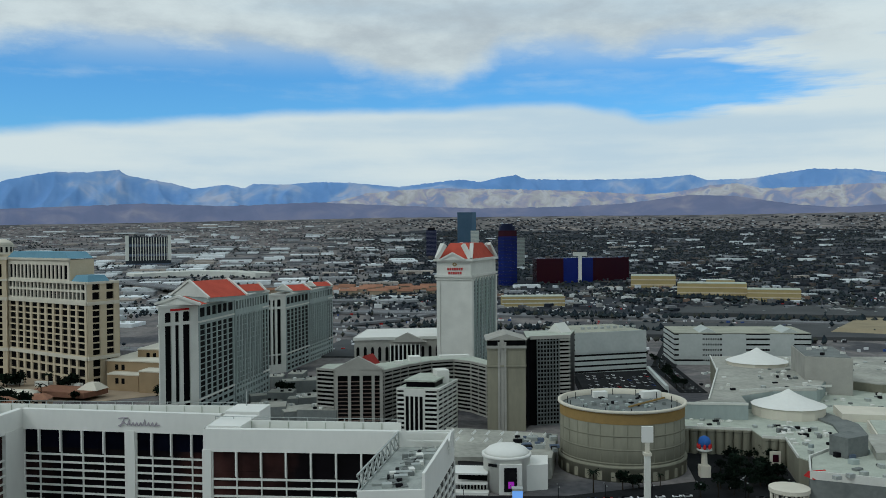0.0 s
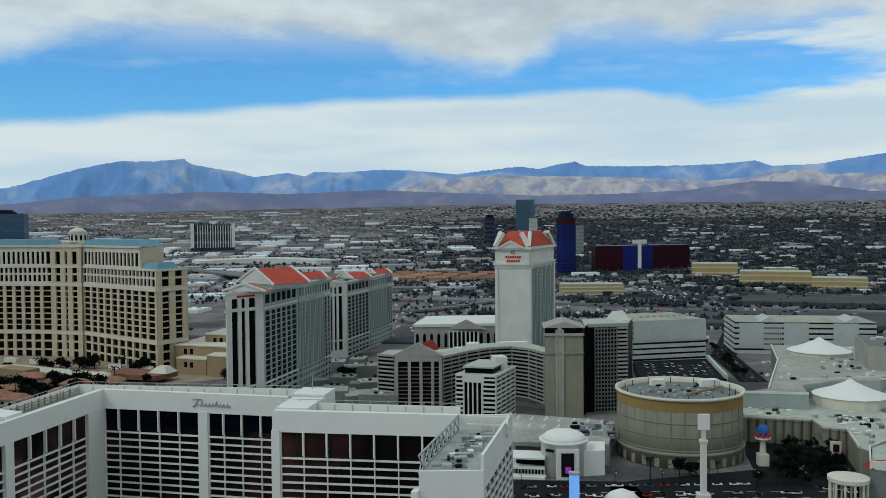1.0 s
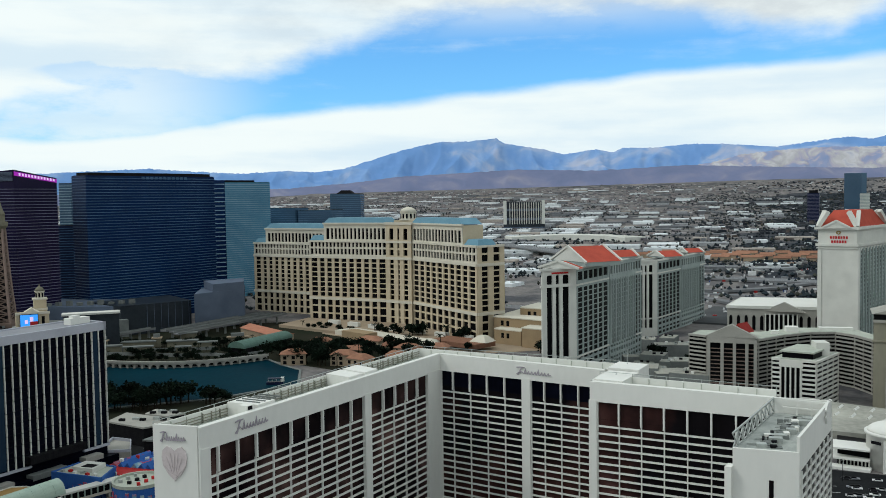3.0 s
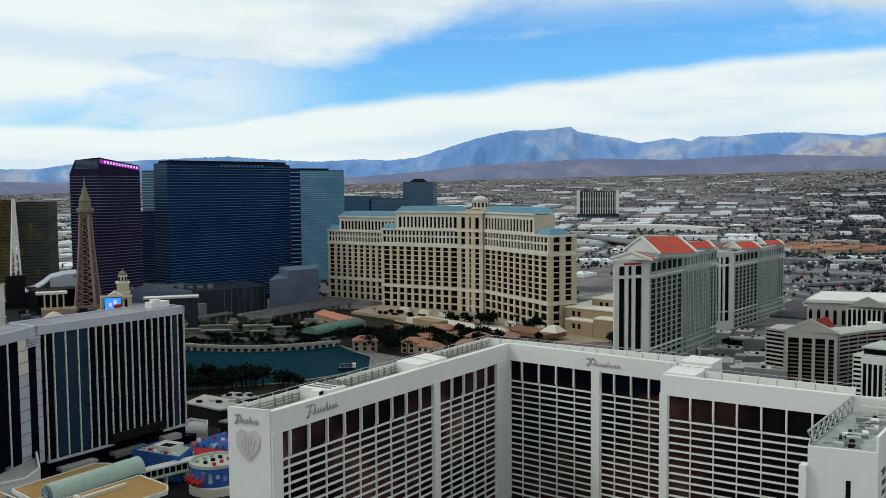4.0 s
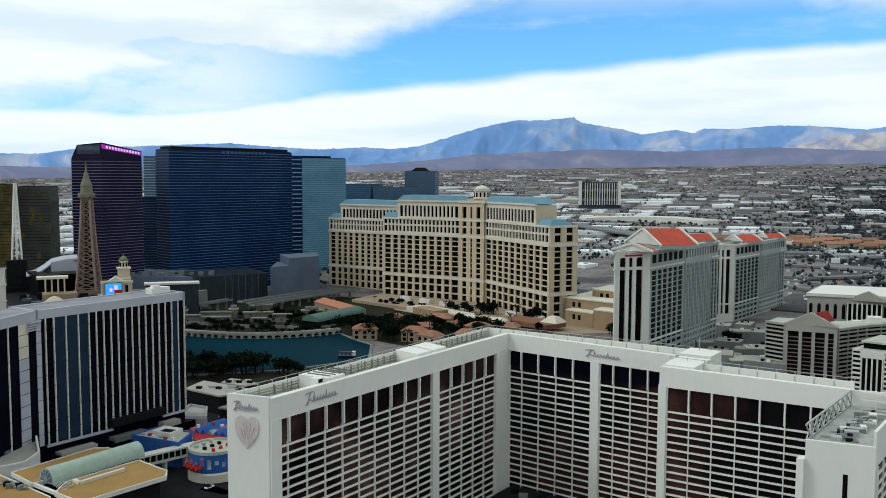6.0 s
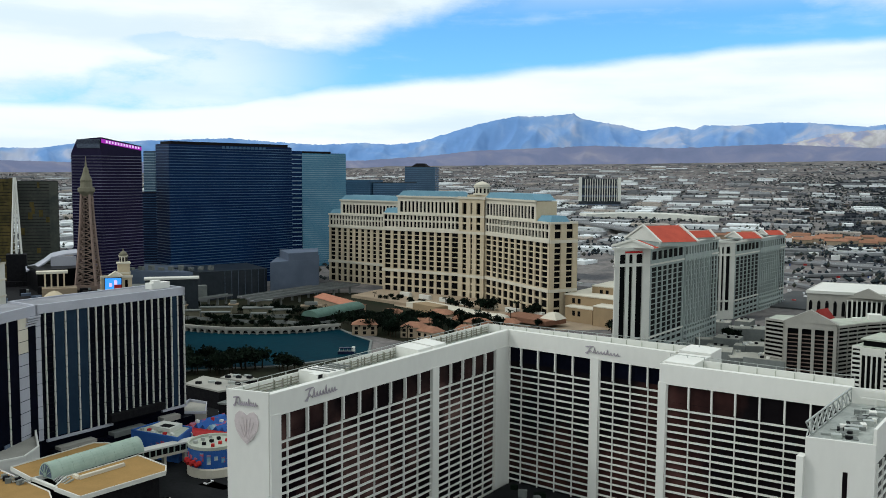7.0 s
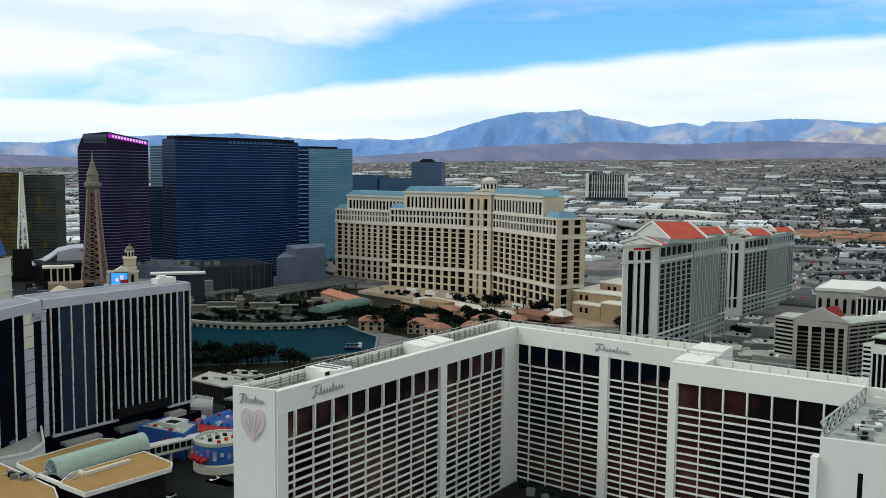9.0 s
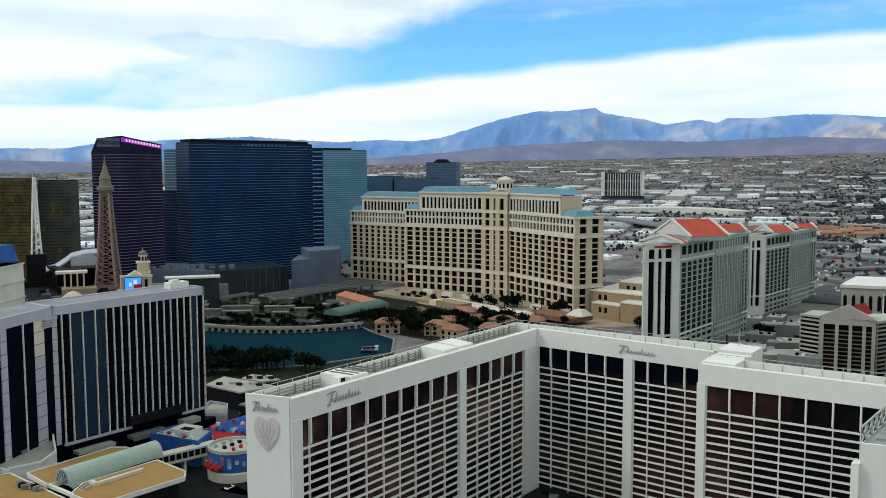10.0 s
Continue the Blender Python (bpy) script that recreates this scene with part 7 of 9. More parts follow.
# ---- half-size iron tower and its palace ----
def iron_tower():
    x, y = -531.0, 412.0
    t = thing("lattice_tower", x, y, 0, "brown iron lattice tower with two platforms and spire", "tower")
    levels = [(0, 14.5), (22, 10.2), (46, 7.3), (70, 5.3), (95, 3.7), (116, 2.8)]

    def half(z):
        return curve_at(levels, z)

    lattice = Mesh()
    zs = [4.6 * k for k in range(26)]
    rot = radians(32)

    def corner(i, z, s=1.0):
        a = rot + math.pi / 2 * i + math.pi / 4
        r = half(z) * 1.414 * s
        return (x + r * math.cos(a), y + r * math.sin(a), z)

    for z0, z1 in zip(zs, zs[1:]):
        for i in range(4):
            a0, b0, a1, b1 = corner(i, z0), corner(i + 1, z0), corner(i, z1), corner(i + 1, z1)
            if z0 > 20:
                lattice.rod(a0, b1, 0.7)
                lattice.rod(b0, a1, 0.7)
                lattice.rod(a1, b1, 0.6)
            else:
                for s in (0.35,):
                    am = [p + (q - p) * s for p, q in zip(a0, b0)]
                    bm = [p + (q - p) * s for p, q in zip(b0, a0)]
                    lattice.rod(a1, am, 0.7)
                    lattice.rod(b1, bm, 0.7)
    for i in range(4):
        vs, fs = [], []
        for z in zs:
            c = corner(i, z)
            vs += [(c[0] + a * 0.65, c[1] + b * 0.65, z) for a, b in ((-1, -1), (1, -1), (1, 1), (-1, 1))]
        for k in range(len(zs) - 1):
            fs += [(4 * k + e, 4 * k + (e + 1) % 4, 4 * k + 4 + (e + 1) % 4, 4 * k + 4 + e) for e in range(4)]
        # Legs take the sunlit copy, the crossed bars keep the darker IRON.
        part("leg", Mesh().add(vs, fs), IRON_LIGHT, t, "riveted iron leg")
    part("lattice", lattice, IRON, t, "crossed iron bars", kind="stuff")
    part("inner_shaft", Mesh().turned(x, y, [(4.4, 20), (2.0, 80), (1.3, 116)], 8), DARK_METAL, t)
    part("platform", Mesh().box(x, y, 21, 26, 26, 25, rot), IRON, t)
    part("platform", Mesh().box(x, y, 46, 18, 18, 49, rot), IRON, t)
    part("platform", Mesh().turned(x, y, [(3, 113), (5.4, 116.5), (5.9, 117), (5.9, 119.4), (4.8, 119.8)], 16), IRON_TOP, t, "upper viewing platform")
    part("cabin", Mesh().turned(x, y, [(4.3, 119.8), (3.9, 124), (4.2, 125), (3.0, 128), (2.0, 131), (1.6, 133.5), (0.8, 135)], 14), IRON_TOP, t)
    part("spire", Mesh().turned(x, y, [(0.8, 135), (0.6, 137), (0.15, 142.5)], 8), IRON_TOP, t)


iron_tower()


def belfry():
    x, y = -476.5, 395.5
    t = thing("belfry_house", x, y, 0, "cream belfry with open lantern above a small palace front", "building")
    part("shaft", Mesh().box(x, y, 0, 8.2, 8.2, 63, 0.9), CREAM, t)
    part("cornice", Mesh().box(x, y, 68.6, 9.0, 9.0, 69.6, 0.9), CREAM_LIGHT, t)
    part("upper_shaft", Mesh().box(x, y, 63, 7.6, 7.6, 68.6, 0.9), CREAM, t)
    part("cornice", Mesh().box(x, y, 62, 9.0, 9.0, 63, 0.9), CREAM_LIGHT, t)
    part("lantern", Mesh().turned(x, y, [(2.7, 69.6), (2.7, 73.4), (3.3, 73.7), (3.3, 74.2)], 10), CREAM_LIGHT, t)
    for k in range(8):
        a = 2 * math.pi * k / 8
        part("opening", Mesh().box(x + 2.6 * math.cos(a), y + 2.6 * math.sin(a), 70.2, 0.4, 1.1, 73, a), DARK_WINDOW, t)
    part("dome", Mesh().turned(x, y, [(3.0, 74.2), (2.6, 75.6), (1.4, 76.8), (0.4, 77.3), (0.2, 79)], 14), IRON_TOP, t, smooth=True)
    F0, F1 = (-479.5, 369.0), (-462.0, 391.0)
    part("front_house", Mesh().along(F0, F1, 7.5, 27, 0, 12, 0, 61), CREAM, t)
    part("cornice", Mesh().along(F0, F1, 7, 27.5, 0.6, 0.3, 60.4, 62.0), CREAM_LIGHT, t)
    for a in (22.5,):
        part("opening", Mesh().along(F0, F1, a, a + 1.8, 0.15, 0.2, 54, 59), DARK_WINDOW, t)
    part("pediment", Mesh().gable((-469.5, 382), (-475, 387), 4.5, 61.8, 64.6), CREAM_LIGHT, t)
    screen = part("video_screen", Mesh().along(F0, F1, 9.4, 20.4, 2.4, -1.6, 50, 61), DARK_METAL, t, "dark video screen")
    for a, b, z0, z1, mat in ((9.8, 15.4, 50.4, 60.6, BLUE_SCREEN), (15.4, 20.0, 59.2, 60.6, BLUE_SCREEN), (15.4, 20.0, 50.4, 56.2, RED_PAINT), (15.4, 17.4, 56.2, 59.2, PALE_SIGN), (17.4, 20.0, 56.2, 59.2, BLUE_SCREEN), (12.4, 14.2, 55, 57.4, PALE_SIGN)):
        part("screen_image", Mesh().along(F0, F1, a, b, 2.5 + (0.04 if mat is PALE_SIGN else 0), -2.4, z0, z1), mat, screen, "glowing picture")


BLUE_SCREEN = material("blue_screen_light", (0.02, 0.1, 0.4), rough=0.4, glow=(0.06, 0.35, 1.0), glow_strength=0.9)
belfry()


def theatre_roofs():
    side = thing("theatre_block", -560, 380, 0, "theatre roofs with a swept white canopy by the iron tower", "theatre")
    part("hall", Mesh().prism([(-640, 370), (-560, 300), (-470, 400), (-560, 470)], 0, 44), DARK_METAL, side, "dark flat roofs")
    part("hall", Mesh().prism([(-590, 405), (-556, 388), (-540, 428), (-575, 445)], 44, 60), DARK_WINDOW, side)
    # a sheet that sweeps down to one side, with thickness
    m = Mesh()
    rows = [(0.0, 57.5), (0.18, 59.0), (0.36, 63.0), (0.5, 67.0), (0.75, 69.0), (1.0, 69.5)]
    vs = []
    for s, z in rows:
        a = lerp((-583, 399), (-561, 428), s)
        vs += [(a[0], a[1], z), (a[0] - 14, a[1] + 10, z + 1.5), (a[0], a[1], z - 1.2), (a[0] - 14, a[1] + 10, z + 0.3)]
    fs = []
    for k in range(len(rows) - 1):
        i = 4 * k
        fs += [(i, i + 4, i + 5, i + 1), (i + 2, i + 3, i + 7, i + 6), (i, i + 2, i + 6, i + 4), (i + 1, i + 5, i + 7, i + 3)]
    part("swept_roof", m.add(vs, fs), LILAC_WHITE, side, "swept white roof")
    part("side_wall", Mesh().along((-572, 412), (-561, 427), 0, 18, 0.3, 1, 46, 67), LILAC_WHITE, side)
    deck = part("pergola_roof", Mesh().along((-523, 362), (-511, 378), 0, 20, 0, 10, 61.5, 63), CREAM_LIGHT, side, "sand-coloured flat canopy")
    for k in range(4):
        part("pergola_post", Mesh().along((-523, 362), (-511, 378), 5 + 4 * k, 6 + 4 * k, -0.6, 1.6, 44, 61.5), CREAM, deck)
    part("terrace", Mesh().along((-520, 364), (-505, 384), 0, 22, 6, 8, 44, 52), VILLA_WALL, side)
    part("low_dome", Mesh().turned(-449, 318, [(7, 50), (7, 55.5), (5.4, 57.5), (2.6, 59.6), (0.4, 60.4)], 20), CREAM, side, "sand-coloured low dome", smooth=True)
    part("dome_block", Mesh().box(-449, 318, 0, 18, 18, 51, 0.9), CREAM, side)
    random.seed(23)
    for k in range(40):
        p = lerp((-545, 312), (-480, 392), random.random())
        q = (p[0] - random.uniform(0, 55), p[1] + random.uniform(0, 45))
        part("plant_unit", Mesh().box(q[0], q[1], 44, random.uniform(2, 7), random.uniform(2, 5), 44 + random.uniform(1.2, 5), 0.9), random.choice((CONCRETE, DARK_METAL, GREY_WALL, PALE_METAL)), side)
    for k in range(9):
        p = lerp((-604, 372), (-586, 404), k / 8)
        part("roof_band", Mesh().box(p[0] - 8, p[1] + 6, 44, 8, 2.4, 50 - k * 0.4, 0.9), DARK_METAL, side)


theatre_roofs()
near = thing("hotel_block", -480, 280, 0, "white balustraded hotel corner with blue mansard", "hotel")
part("wall", Mesh().box(-488, 290, 0, 24, 40, 76, 0.5), STONE_WHITE, near)
part("mansard", Mesh().hip([(-503, 268), (-481, 280), (-489, 312), (-511, 300)], 77, 87, 0.15), BLUE_PAINT, near, "bright blue mansard")
for k in range(7):
    part("cornice", Mesh().box(-488, 290, 15 + 10 * k, 25, 41, 16 + 10 * k, 0.5), CREAM_LIGHT, near)
for k in range(12):
    c = lerp((-486, 264.5), (-471, 276), k / 11)
    part("baluster", Mesh().turned(c[0], c[1], [(0.5, 76), (0.8, 77), (0.4, 78.4)], 8), STONE_WHITE, near)
for k in range(6):
    for j in range(3):
        c = lerp((-488.5, 267.5), (-468.5, 278.4), (j + 0.5) / 3)
        part("window", Mesh().box(c[0] - 1.0, c[1] - 0.6, 18 + 10 * k, 2.4, 1.6, 23.5 + 10 * k, 0.5), DARK_WINDOW, near)


# ---- lake and its shore ----
SHORE = [(-430, 385), (-372, 440), (-345, 500), (-372, 545), (-400, 560), (-423, 576), (-435.6, 553.8), (-450.9, 536.0), (-469.2, 522.5), (-490.9, 512.9), (-516.5, 507.0), (-546.6, 504.9), (-565, 500), (-560, 450), (-520, 420), (-480, 385)]
lake = Mesh()
lake.add([(x, y, 0.35) for x, y in SHORE], [tuple(range(len(SHORE)))])
whole("water", lake, WATER, "dark teal lake water", "lake", kind="structure")
rim = Mesh()
for p, q in zip(SHORE, SHORE[1:] + SHORE[:1]):
    rim.along(p, q, 0, math.dist(p, q), 1.6, 0.3, 0, 0.9)
whole("lake_edge", rim, CONCRETE, "low stone lake edge", "kerb", kind="structure")


def arcade():
    t = thing("arched_causeway", -480, 520, 0, "long curved stone causeway with a row of arches by the lake", "bridge")
    line = SHORE[5:12]
    knots = [0.0]
    for p, q in zip(line, line[1:]):
        knots.append(knots[-1] + math.dist(p, q))
    xs = [(k, p[0]) for k, p in zip(knots, line)]
    ys = [(k, p[1]) for k, p in zip(knots, line)]
    n = 24
    pts = [(curve_at(xs, knots[-1] * (1 - k / n)), curve_at(ys, knots[-1] * (1 - k / n))) for k in range(n + 1)]
    for p, q in zip(pts, pts[1:]):
        L = math.dist(p, q)
        part("deck", Mesh().along(p, q, -0.1, L + 0.1, 2.4, 4.5, 3.9, 5.0), BAND_GREY, t)
        part("railing", Mesh().along(p, q, 0, L, 2.4, -2.1, 5.0, 5.9), BAND_GREY, t)
        part("pier", Mesh().along(p, q, -0.9, 0.9, 2.0, 3, 0, 4.0), BAND_GREY, t)
        part("inner_wall", Mesh().along(p, q, 0.7, L - 0.7, -2.0, 3.2, 0.4, 3.8), DARK_METAL, t)
        ux, uy = (q[0] - p[0]) / L, (q[1] - p[1]) / L
        vs, fs = [], []
        for k in range(9):
            w = math.pi * k / 8
            s = L / 2 - (L / 2 - 0.9) * math.cos(w)
            x, y = p[0] + ux * s + uy * 1.7, p[1] + uy * s - ux * 1.7
            vs += [(x, y, 1.0 + 2.2 * math.sin(w)), (x, y, 3.95)]
        for k in range(8):
            fs.append((2 * k, 2 * k + 2, 2 * k + 3, 2 * k + 1))
        part("arch", Mesh().add(vs, fs), BAND_GREY, t)


arcade()


def villa(x, y, turn, sx, sy, z, group="lakeside villas"):
    t = thing("villa", x, y, 0, "small sand-coloured villa with terracotta roof by the lake", "house", group)
    part("wall_block", Mesh().box(x, y, 0, sx, sy, z, turn), VILLA_WALL, t)
    c, s = math.cos(turn), math.sin(turn)
    q = [(x + a * (sx / 2 + 1) * c - b * (sy / 2 + 1) * s, y + a * (sx / 2 + 1) * s + b * (sy / 2 + 1) * c) for a, b in ((-1, -1), (1, -1), (1, 1), (-1, 1))]
    part("roof", Mesh().hip(q, z, z + 3.2, 0.55), TERRACOTTA, t, "terracotta tiled roof")
    for k in range(3):
        a = -sx / 2 + sx * (k + 0.5) / 3
        for zz in (1.2, z - 4.0):
            part("window", Mesh().box(x + a * c + sy / 2 * s, y + a * s - sy / 2 * c, zz, 2.6, 0.3, zz + 2.6, turn), DARK_WINDOW, t)


for x, y, a, sx, sy, z in ((-392, 568, 0.5, 20, 12, 9), (-352, 578, 0.2, 18, 12, 9), (-330, 566, -0.2, 18, 12, 9), (-312, 592, 0.3, 16, 12, 8), (-362, 612, 0.2, 18, 11, 7), (-340, 640, 0.4, 16, 12, 7), (-318, 628, -0.3, 20, 14, 8), (-300, 650, 0.1, 16, 12, 6), (-372, 660, 0.1, 22, 14, 7), (-410, 640, 0.4, 20, 12, 7)):
    villa(x, y, a, sx, sy, z)


def lakeside_hall():
    t = thing("lakeside_hall", -470, 660, 0, "long salmon-roofed lakeside hall with terrace", "hall")
    part("wall_block", Mesh().along((-522, 690), (-458, 654), 0, 73, 10, 10, 0, 8), VILLA_WALL, t)
    part("roof", Mesh().gable((-522, 690), (-458, 654), 11, 8, 11.5), SALMON, t, "salmon clay roof")
    g = thing("greenhouse_roof", -465, 620, 0, "long green barrel-roofed lakeside hall", "hall")
    # Near-black wall: the dark shading below the barrel put into the colour.
    part("wall_block", Mesh().along((-462, 589), (-458, 655), 0, 66, 8, 10, 0, 6), DARK_METAL, g)
    m, n = Mesh(), 10
    vs, fs = [], []
    a, b = (-463, 588), (-459, 656)
    for e in (a, b):
        for k in range(n + 1):
            w = math.pi * k / n
            vs.append((e[0] + 9.5 * math.cos(w), e[1] - 0.6 * math.cos(w), 6 + 5.5 * math.sin(w)))
    for k in range(n):
        fs.append((k, k + 1, n + 2 + k, n + 1 + k))
    fs += [tuple(range(n, -1, -1)), tuple(range(n + 1, 2 * n + 2))]
    part("roof", m.add(vs, fs), GREEN_ROOF, g, "grey-green ribbed barrel roof")


GREEN_ROOF = material("grey_green_ribbed_metal", (0.10, 0.17, 0.14), (0.07, 0.12, 0.10), 0.3, 0.6)
SALMON = material("salmon_clay_roof", (0.42, 0.19, 0.12), (0.34, 0.15, 0.10), 0.2, 0.9, fine=1.2)
lakeside_hall()


def terraces():
    """Pale walks, low walls and small flat roofs among the trees of the far shore."""
    for pts in ([(-570.3, 551.7), (-535.3, 561.3), (-505.5, 564.6), (-479.8, 579.5), (-457.9, 575.3), (-447, 603.1)], [(-590, 565), (-556, 577), (-520, 592), (-500, 606)]):
        t = thing("garden_walk", pts[0][0], pts[0][1], 0, "pale stone garden walk with low wall by the lake", "path", "garden walks")
        for p, q in zip(pts, pts[1:]):
            L = math.dist(p, q)
            part("walk", Mesh().along(p, q, -1, L + 1, 2.6, 2.6, 0, 2.0), ROAD_PALE, t)
            part("low_wall", Mesh().along(p, q, -1, L + 1, 2.8, -2.0, 0, 3.0), CONCRETE, t)
    for x, y, sx, sy, z, two in ((-578, 560, 22, 7, 7, 0), (-570, 588, 30, 7, 7, 0), (-552, 567, 26, 6, 6.5, 0), (-535, 605, 28, 8, 7, 0), (-553, 636, 16, 8, 9, 0), (-560, 600, 9, 8, 9, 1), (-590, 566, 8, 8, 10, 1), (-520, 588, 14, 6, 5, 0), (-500, 640, 20, 8, 7, 1), (-512, 612, 18, 6, 6, 0)):
        t = thing("garden_pavilion", x, y, 0, "low flat-roofed sand-coloured garden pavilion", "pavilion", "garden pavilions")
        part("wall_block", Mesh().box(x, y, 0, sx - 2, sy - 2, z - 1, 0.6), IRON_TOP, t)
        part("roof", Mesh().box(x, y, z - 1, sx, sy, z, 0.6), VILLA_WALL if two else CONCRETE, t)
        if two:
            part("upper_roof", Mesh().box(x, y, z, sx * 0.6, sy * 0.6, z + 3, 0.6), CONCRETE, t)


terraces()
def forecourt_terraces():
    t = thing("forecourt_terrace", -350, 690, 0, "sand-coloured low terrace walls before the cream hotel", "terrace")
    part("retaining_wall", Mesh().prism([(-418, 690), (-385, 676), (-380, 690), (-412, 704)], 0, 9), OCHRE_WALL, t, "plain sand-coloured wall")
    part("terrace_deck", Mesh().prism([(-440, 715), (-330, 676), (-322, 690), (-430, 735)], 0, 5), CREAM_LIGHT, t)
    for k in range(5):
        a, b = lerp((-405, 652), (-300, 660), k / 5), lerp((-405, 652), (-300, 660), (k + 0.8) / 5)
        part("low_wall", Mesh().along(a, b, 0, math.dist(a, b), 0.6, 0.6, 0, 4.5), CREAM_LIGHT, t)
    for k in range(7):
        p = lerp((-470, 765), (-300, 712), k / 6)
        part("canopy", Mesh().box(p[0], p[1], 3, 15, 4, 7, -0.3), STONE_WHITE, t)


forecourt_terraces()
b = thing("kiosk_dome", -306, 672, 3, "pale flat-domed kiosk on the forecourt", "pavilion")
part("drum", Mesh().turned(-318, 668, [(9, 0), (9, 6)], 20), VILLA_WALL, b)
part("dome", Mesh().turned(-318, 668, [(10.5, 6), (8, 8), (3, 9.4), (0.4, 9.8)], 20), CREAM_LIGHT, b, smooth=True)
boat = thing("tour_boat", -360, 494, 0, "small dark blue canopied boat on the lake", "boat")
part("hull", Mesh().box(-360, 494, 0.3, 12, 4.2, 2.4, 0.55), NAVY, boat)
part("canopy", Mesh().box(-360, 494, 4.4, 10, 4.0, 5.0, 0.55), NAVY, boat)
part("bow", Mesh().box(-355.4, 496.8, 2.4, 2.4, 3.6, 5.4, 0.55), STONE_WHITE, boat)
for k in range(4):
    part("post", Mesh().rod((-364 + 2.4 * k, 491.6 + 1.5 * k, 2.4), (-364 + 2.4 * k, 491.6 + 1.5 * k, 4.5), 0.3), STONE_WHITE, boat)

# elevated roadway past the podium
ramp = thing("elevated_road", -590, 680, 0, "pale elevated road decks curving past the podium", "road")
for a, c in (((-611.5, 578.7), (-604, 645)), ((-583, 635), (-570, 780)), ((-570, 632), (-556, 780)), ((-557, 622), (-541, 780))):
    part("deck", Mesh().along(a, c, 0, math.dist(a, c), 3.6, 3.6, 8.0, 9.2), ROAD_PALE, ramp)
    for e in (-3.6, 3.4):
        part("guard_wall", Mesh().along(a, c, 0, math.dist(a, c), e + 0.3, -e, 9.2, 10.2), CONCRETE, ramp)
    for s in range(6):
        p = lerp(a, c, (s + 0.5) / 6)
        part("column", Mesh().box(p[0], p[1], 0, 1.8, 1.8, 8), CONCRETE, ramp)


# ---- streets ----
def road(label, pts, width, mat=ASPHALT, lift=0.12, marks=True, name="road"):
    m, k = Mesh(), Mesh()
    for p, q in zip(pts, pts[1:]):
        L = math.dist(p, q)
        z = max(ground_z(*p), ground_z(*q)) + lift
        m.along(p, q, -width * 0.2, L + width * 0.2, width / 2, width / 2, z - 3, z)
        if marks:
            for s in (-0.25, 0.0, 0.25):
                a = 0.0
                while a < L - 4:
                    k.along(p, q, a, a + 4, s * width + 0.14, -s * width + 0.14, z, z + 0.03)
                    a += 11
    whole(name, m, mat, label, "road", kind="structure")
    if marks:
        whole("lane_marks", k, MARK, "dashed white lane marks", "road marking", kind="structure")


road("wide dark boulevard with cars", [(-420, 330), (-250, 345), (-60, 372), (60, 392), (170, 396), (330, 400)], 36)
whole("forecourt", Mesh().prism([(-60, 384), (60, 396), (170, 398), (262, 404), (182, 413), (176, 429), (184, 469), (173, 473), (173, 491), (136, 499), (128, 440), (60, 417), (0, 418), (-60, 420)], -1, 0.10), ASPHALT, "dark asphalt forecourts along the boulevard", "pavement", kind="structure")
road("lane beside the bright shops", [(-262, 180), (-252, 240), (-255, 330)], 14, marks=False)
road("street between the garages", [(196, 690), (205, 820), (260, 1000), (300, 1240)], 22)
road("motorway", [(-700, 1900), (-420, 1560), (-250, 1370), (0, 1310), (250, 1260), (560, 1130), (900, 960)], 44, ROAD_PALE, 2.5)
road("motorway ramp", [(-320, 1240), (-230, 1190), (-120, 1180), (-60, 1230), (-20, 1300)], 14, ROAD_PALE, 4.0, False)
road("motorway ramp", [(-300, 1330), (-180, 1230), (-150, 1120), (-90, 1050), (20, 1040)], 12, ROAD_PALE, 3.0, False)
road("railway strip", [(-600, 1500), (-200, 1180), (150, 1080), (560, 1010), (900, 930)], 16, ROAD_PALE, 1.0, False)
lots = Mesh()
for poly in ([(190, 1050), (640, 960), (700, 1080), (230, 1200)], [(330, 1250), (800, 1120), (860, 1300), (380, 1380)], [(-140, 900), (60, 880), (100, 1020), (-120, 1040)]):
    lots.prism(poly, -1, 0.9 + max(ground_z(*p) for p in poly))
mound = Mesh().hip([(452, 1046), (520, 1010), (640, 1190), (560, 1206)], 0.9 + ground_z(480, 1010), 9, 0.25)
whole("sandy_mound", mound, OCHRE_SAND, "low mound of tan sand beside the car park", "mound", kind="structure")
whole("car_park", lots, LOT, "wide faded asphalt car parks", "car park", kind="structure")


# ---- far landmarks ----
def far_tower(label, poly, z1, core, floors, z0=0.0, slab=None, group="far hotel towers"):
    t = thing("far_tower", poly[0][0], poly[0][1], 0, label, "skyscraper", group)
    part("shaft", Mesh().prism(poly, z0, z1), core, t)
    m = Mesh()
    h = (z1 - 20) / floors
    for p, q in zip(poly, poly[1:] + poly[:1]):
        for k in range(floors):
            m.along(p, q, 0, math.dist(p, q), 0.35, 0.1, 20 + h * k, 20 + h * (k + 0.25))
    part("floor_banding", m, slab or SLAB_VIOLET, t, kind="stuff")
    return t


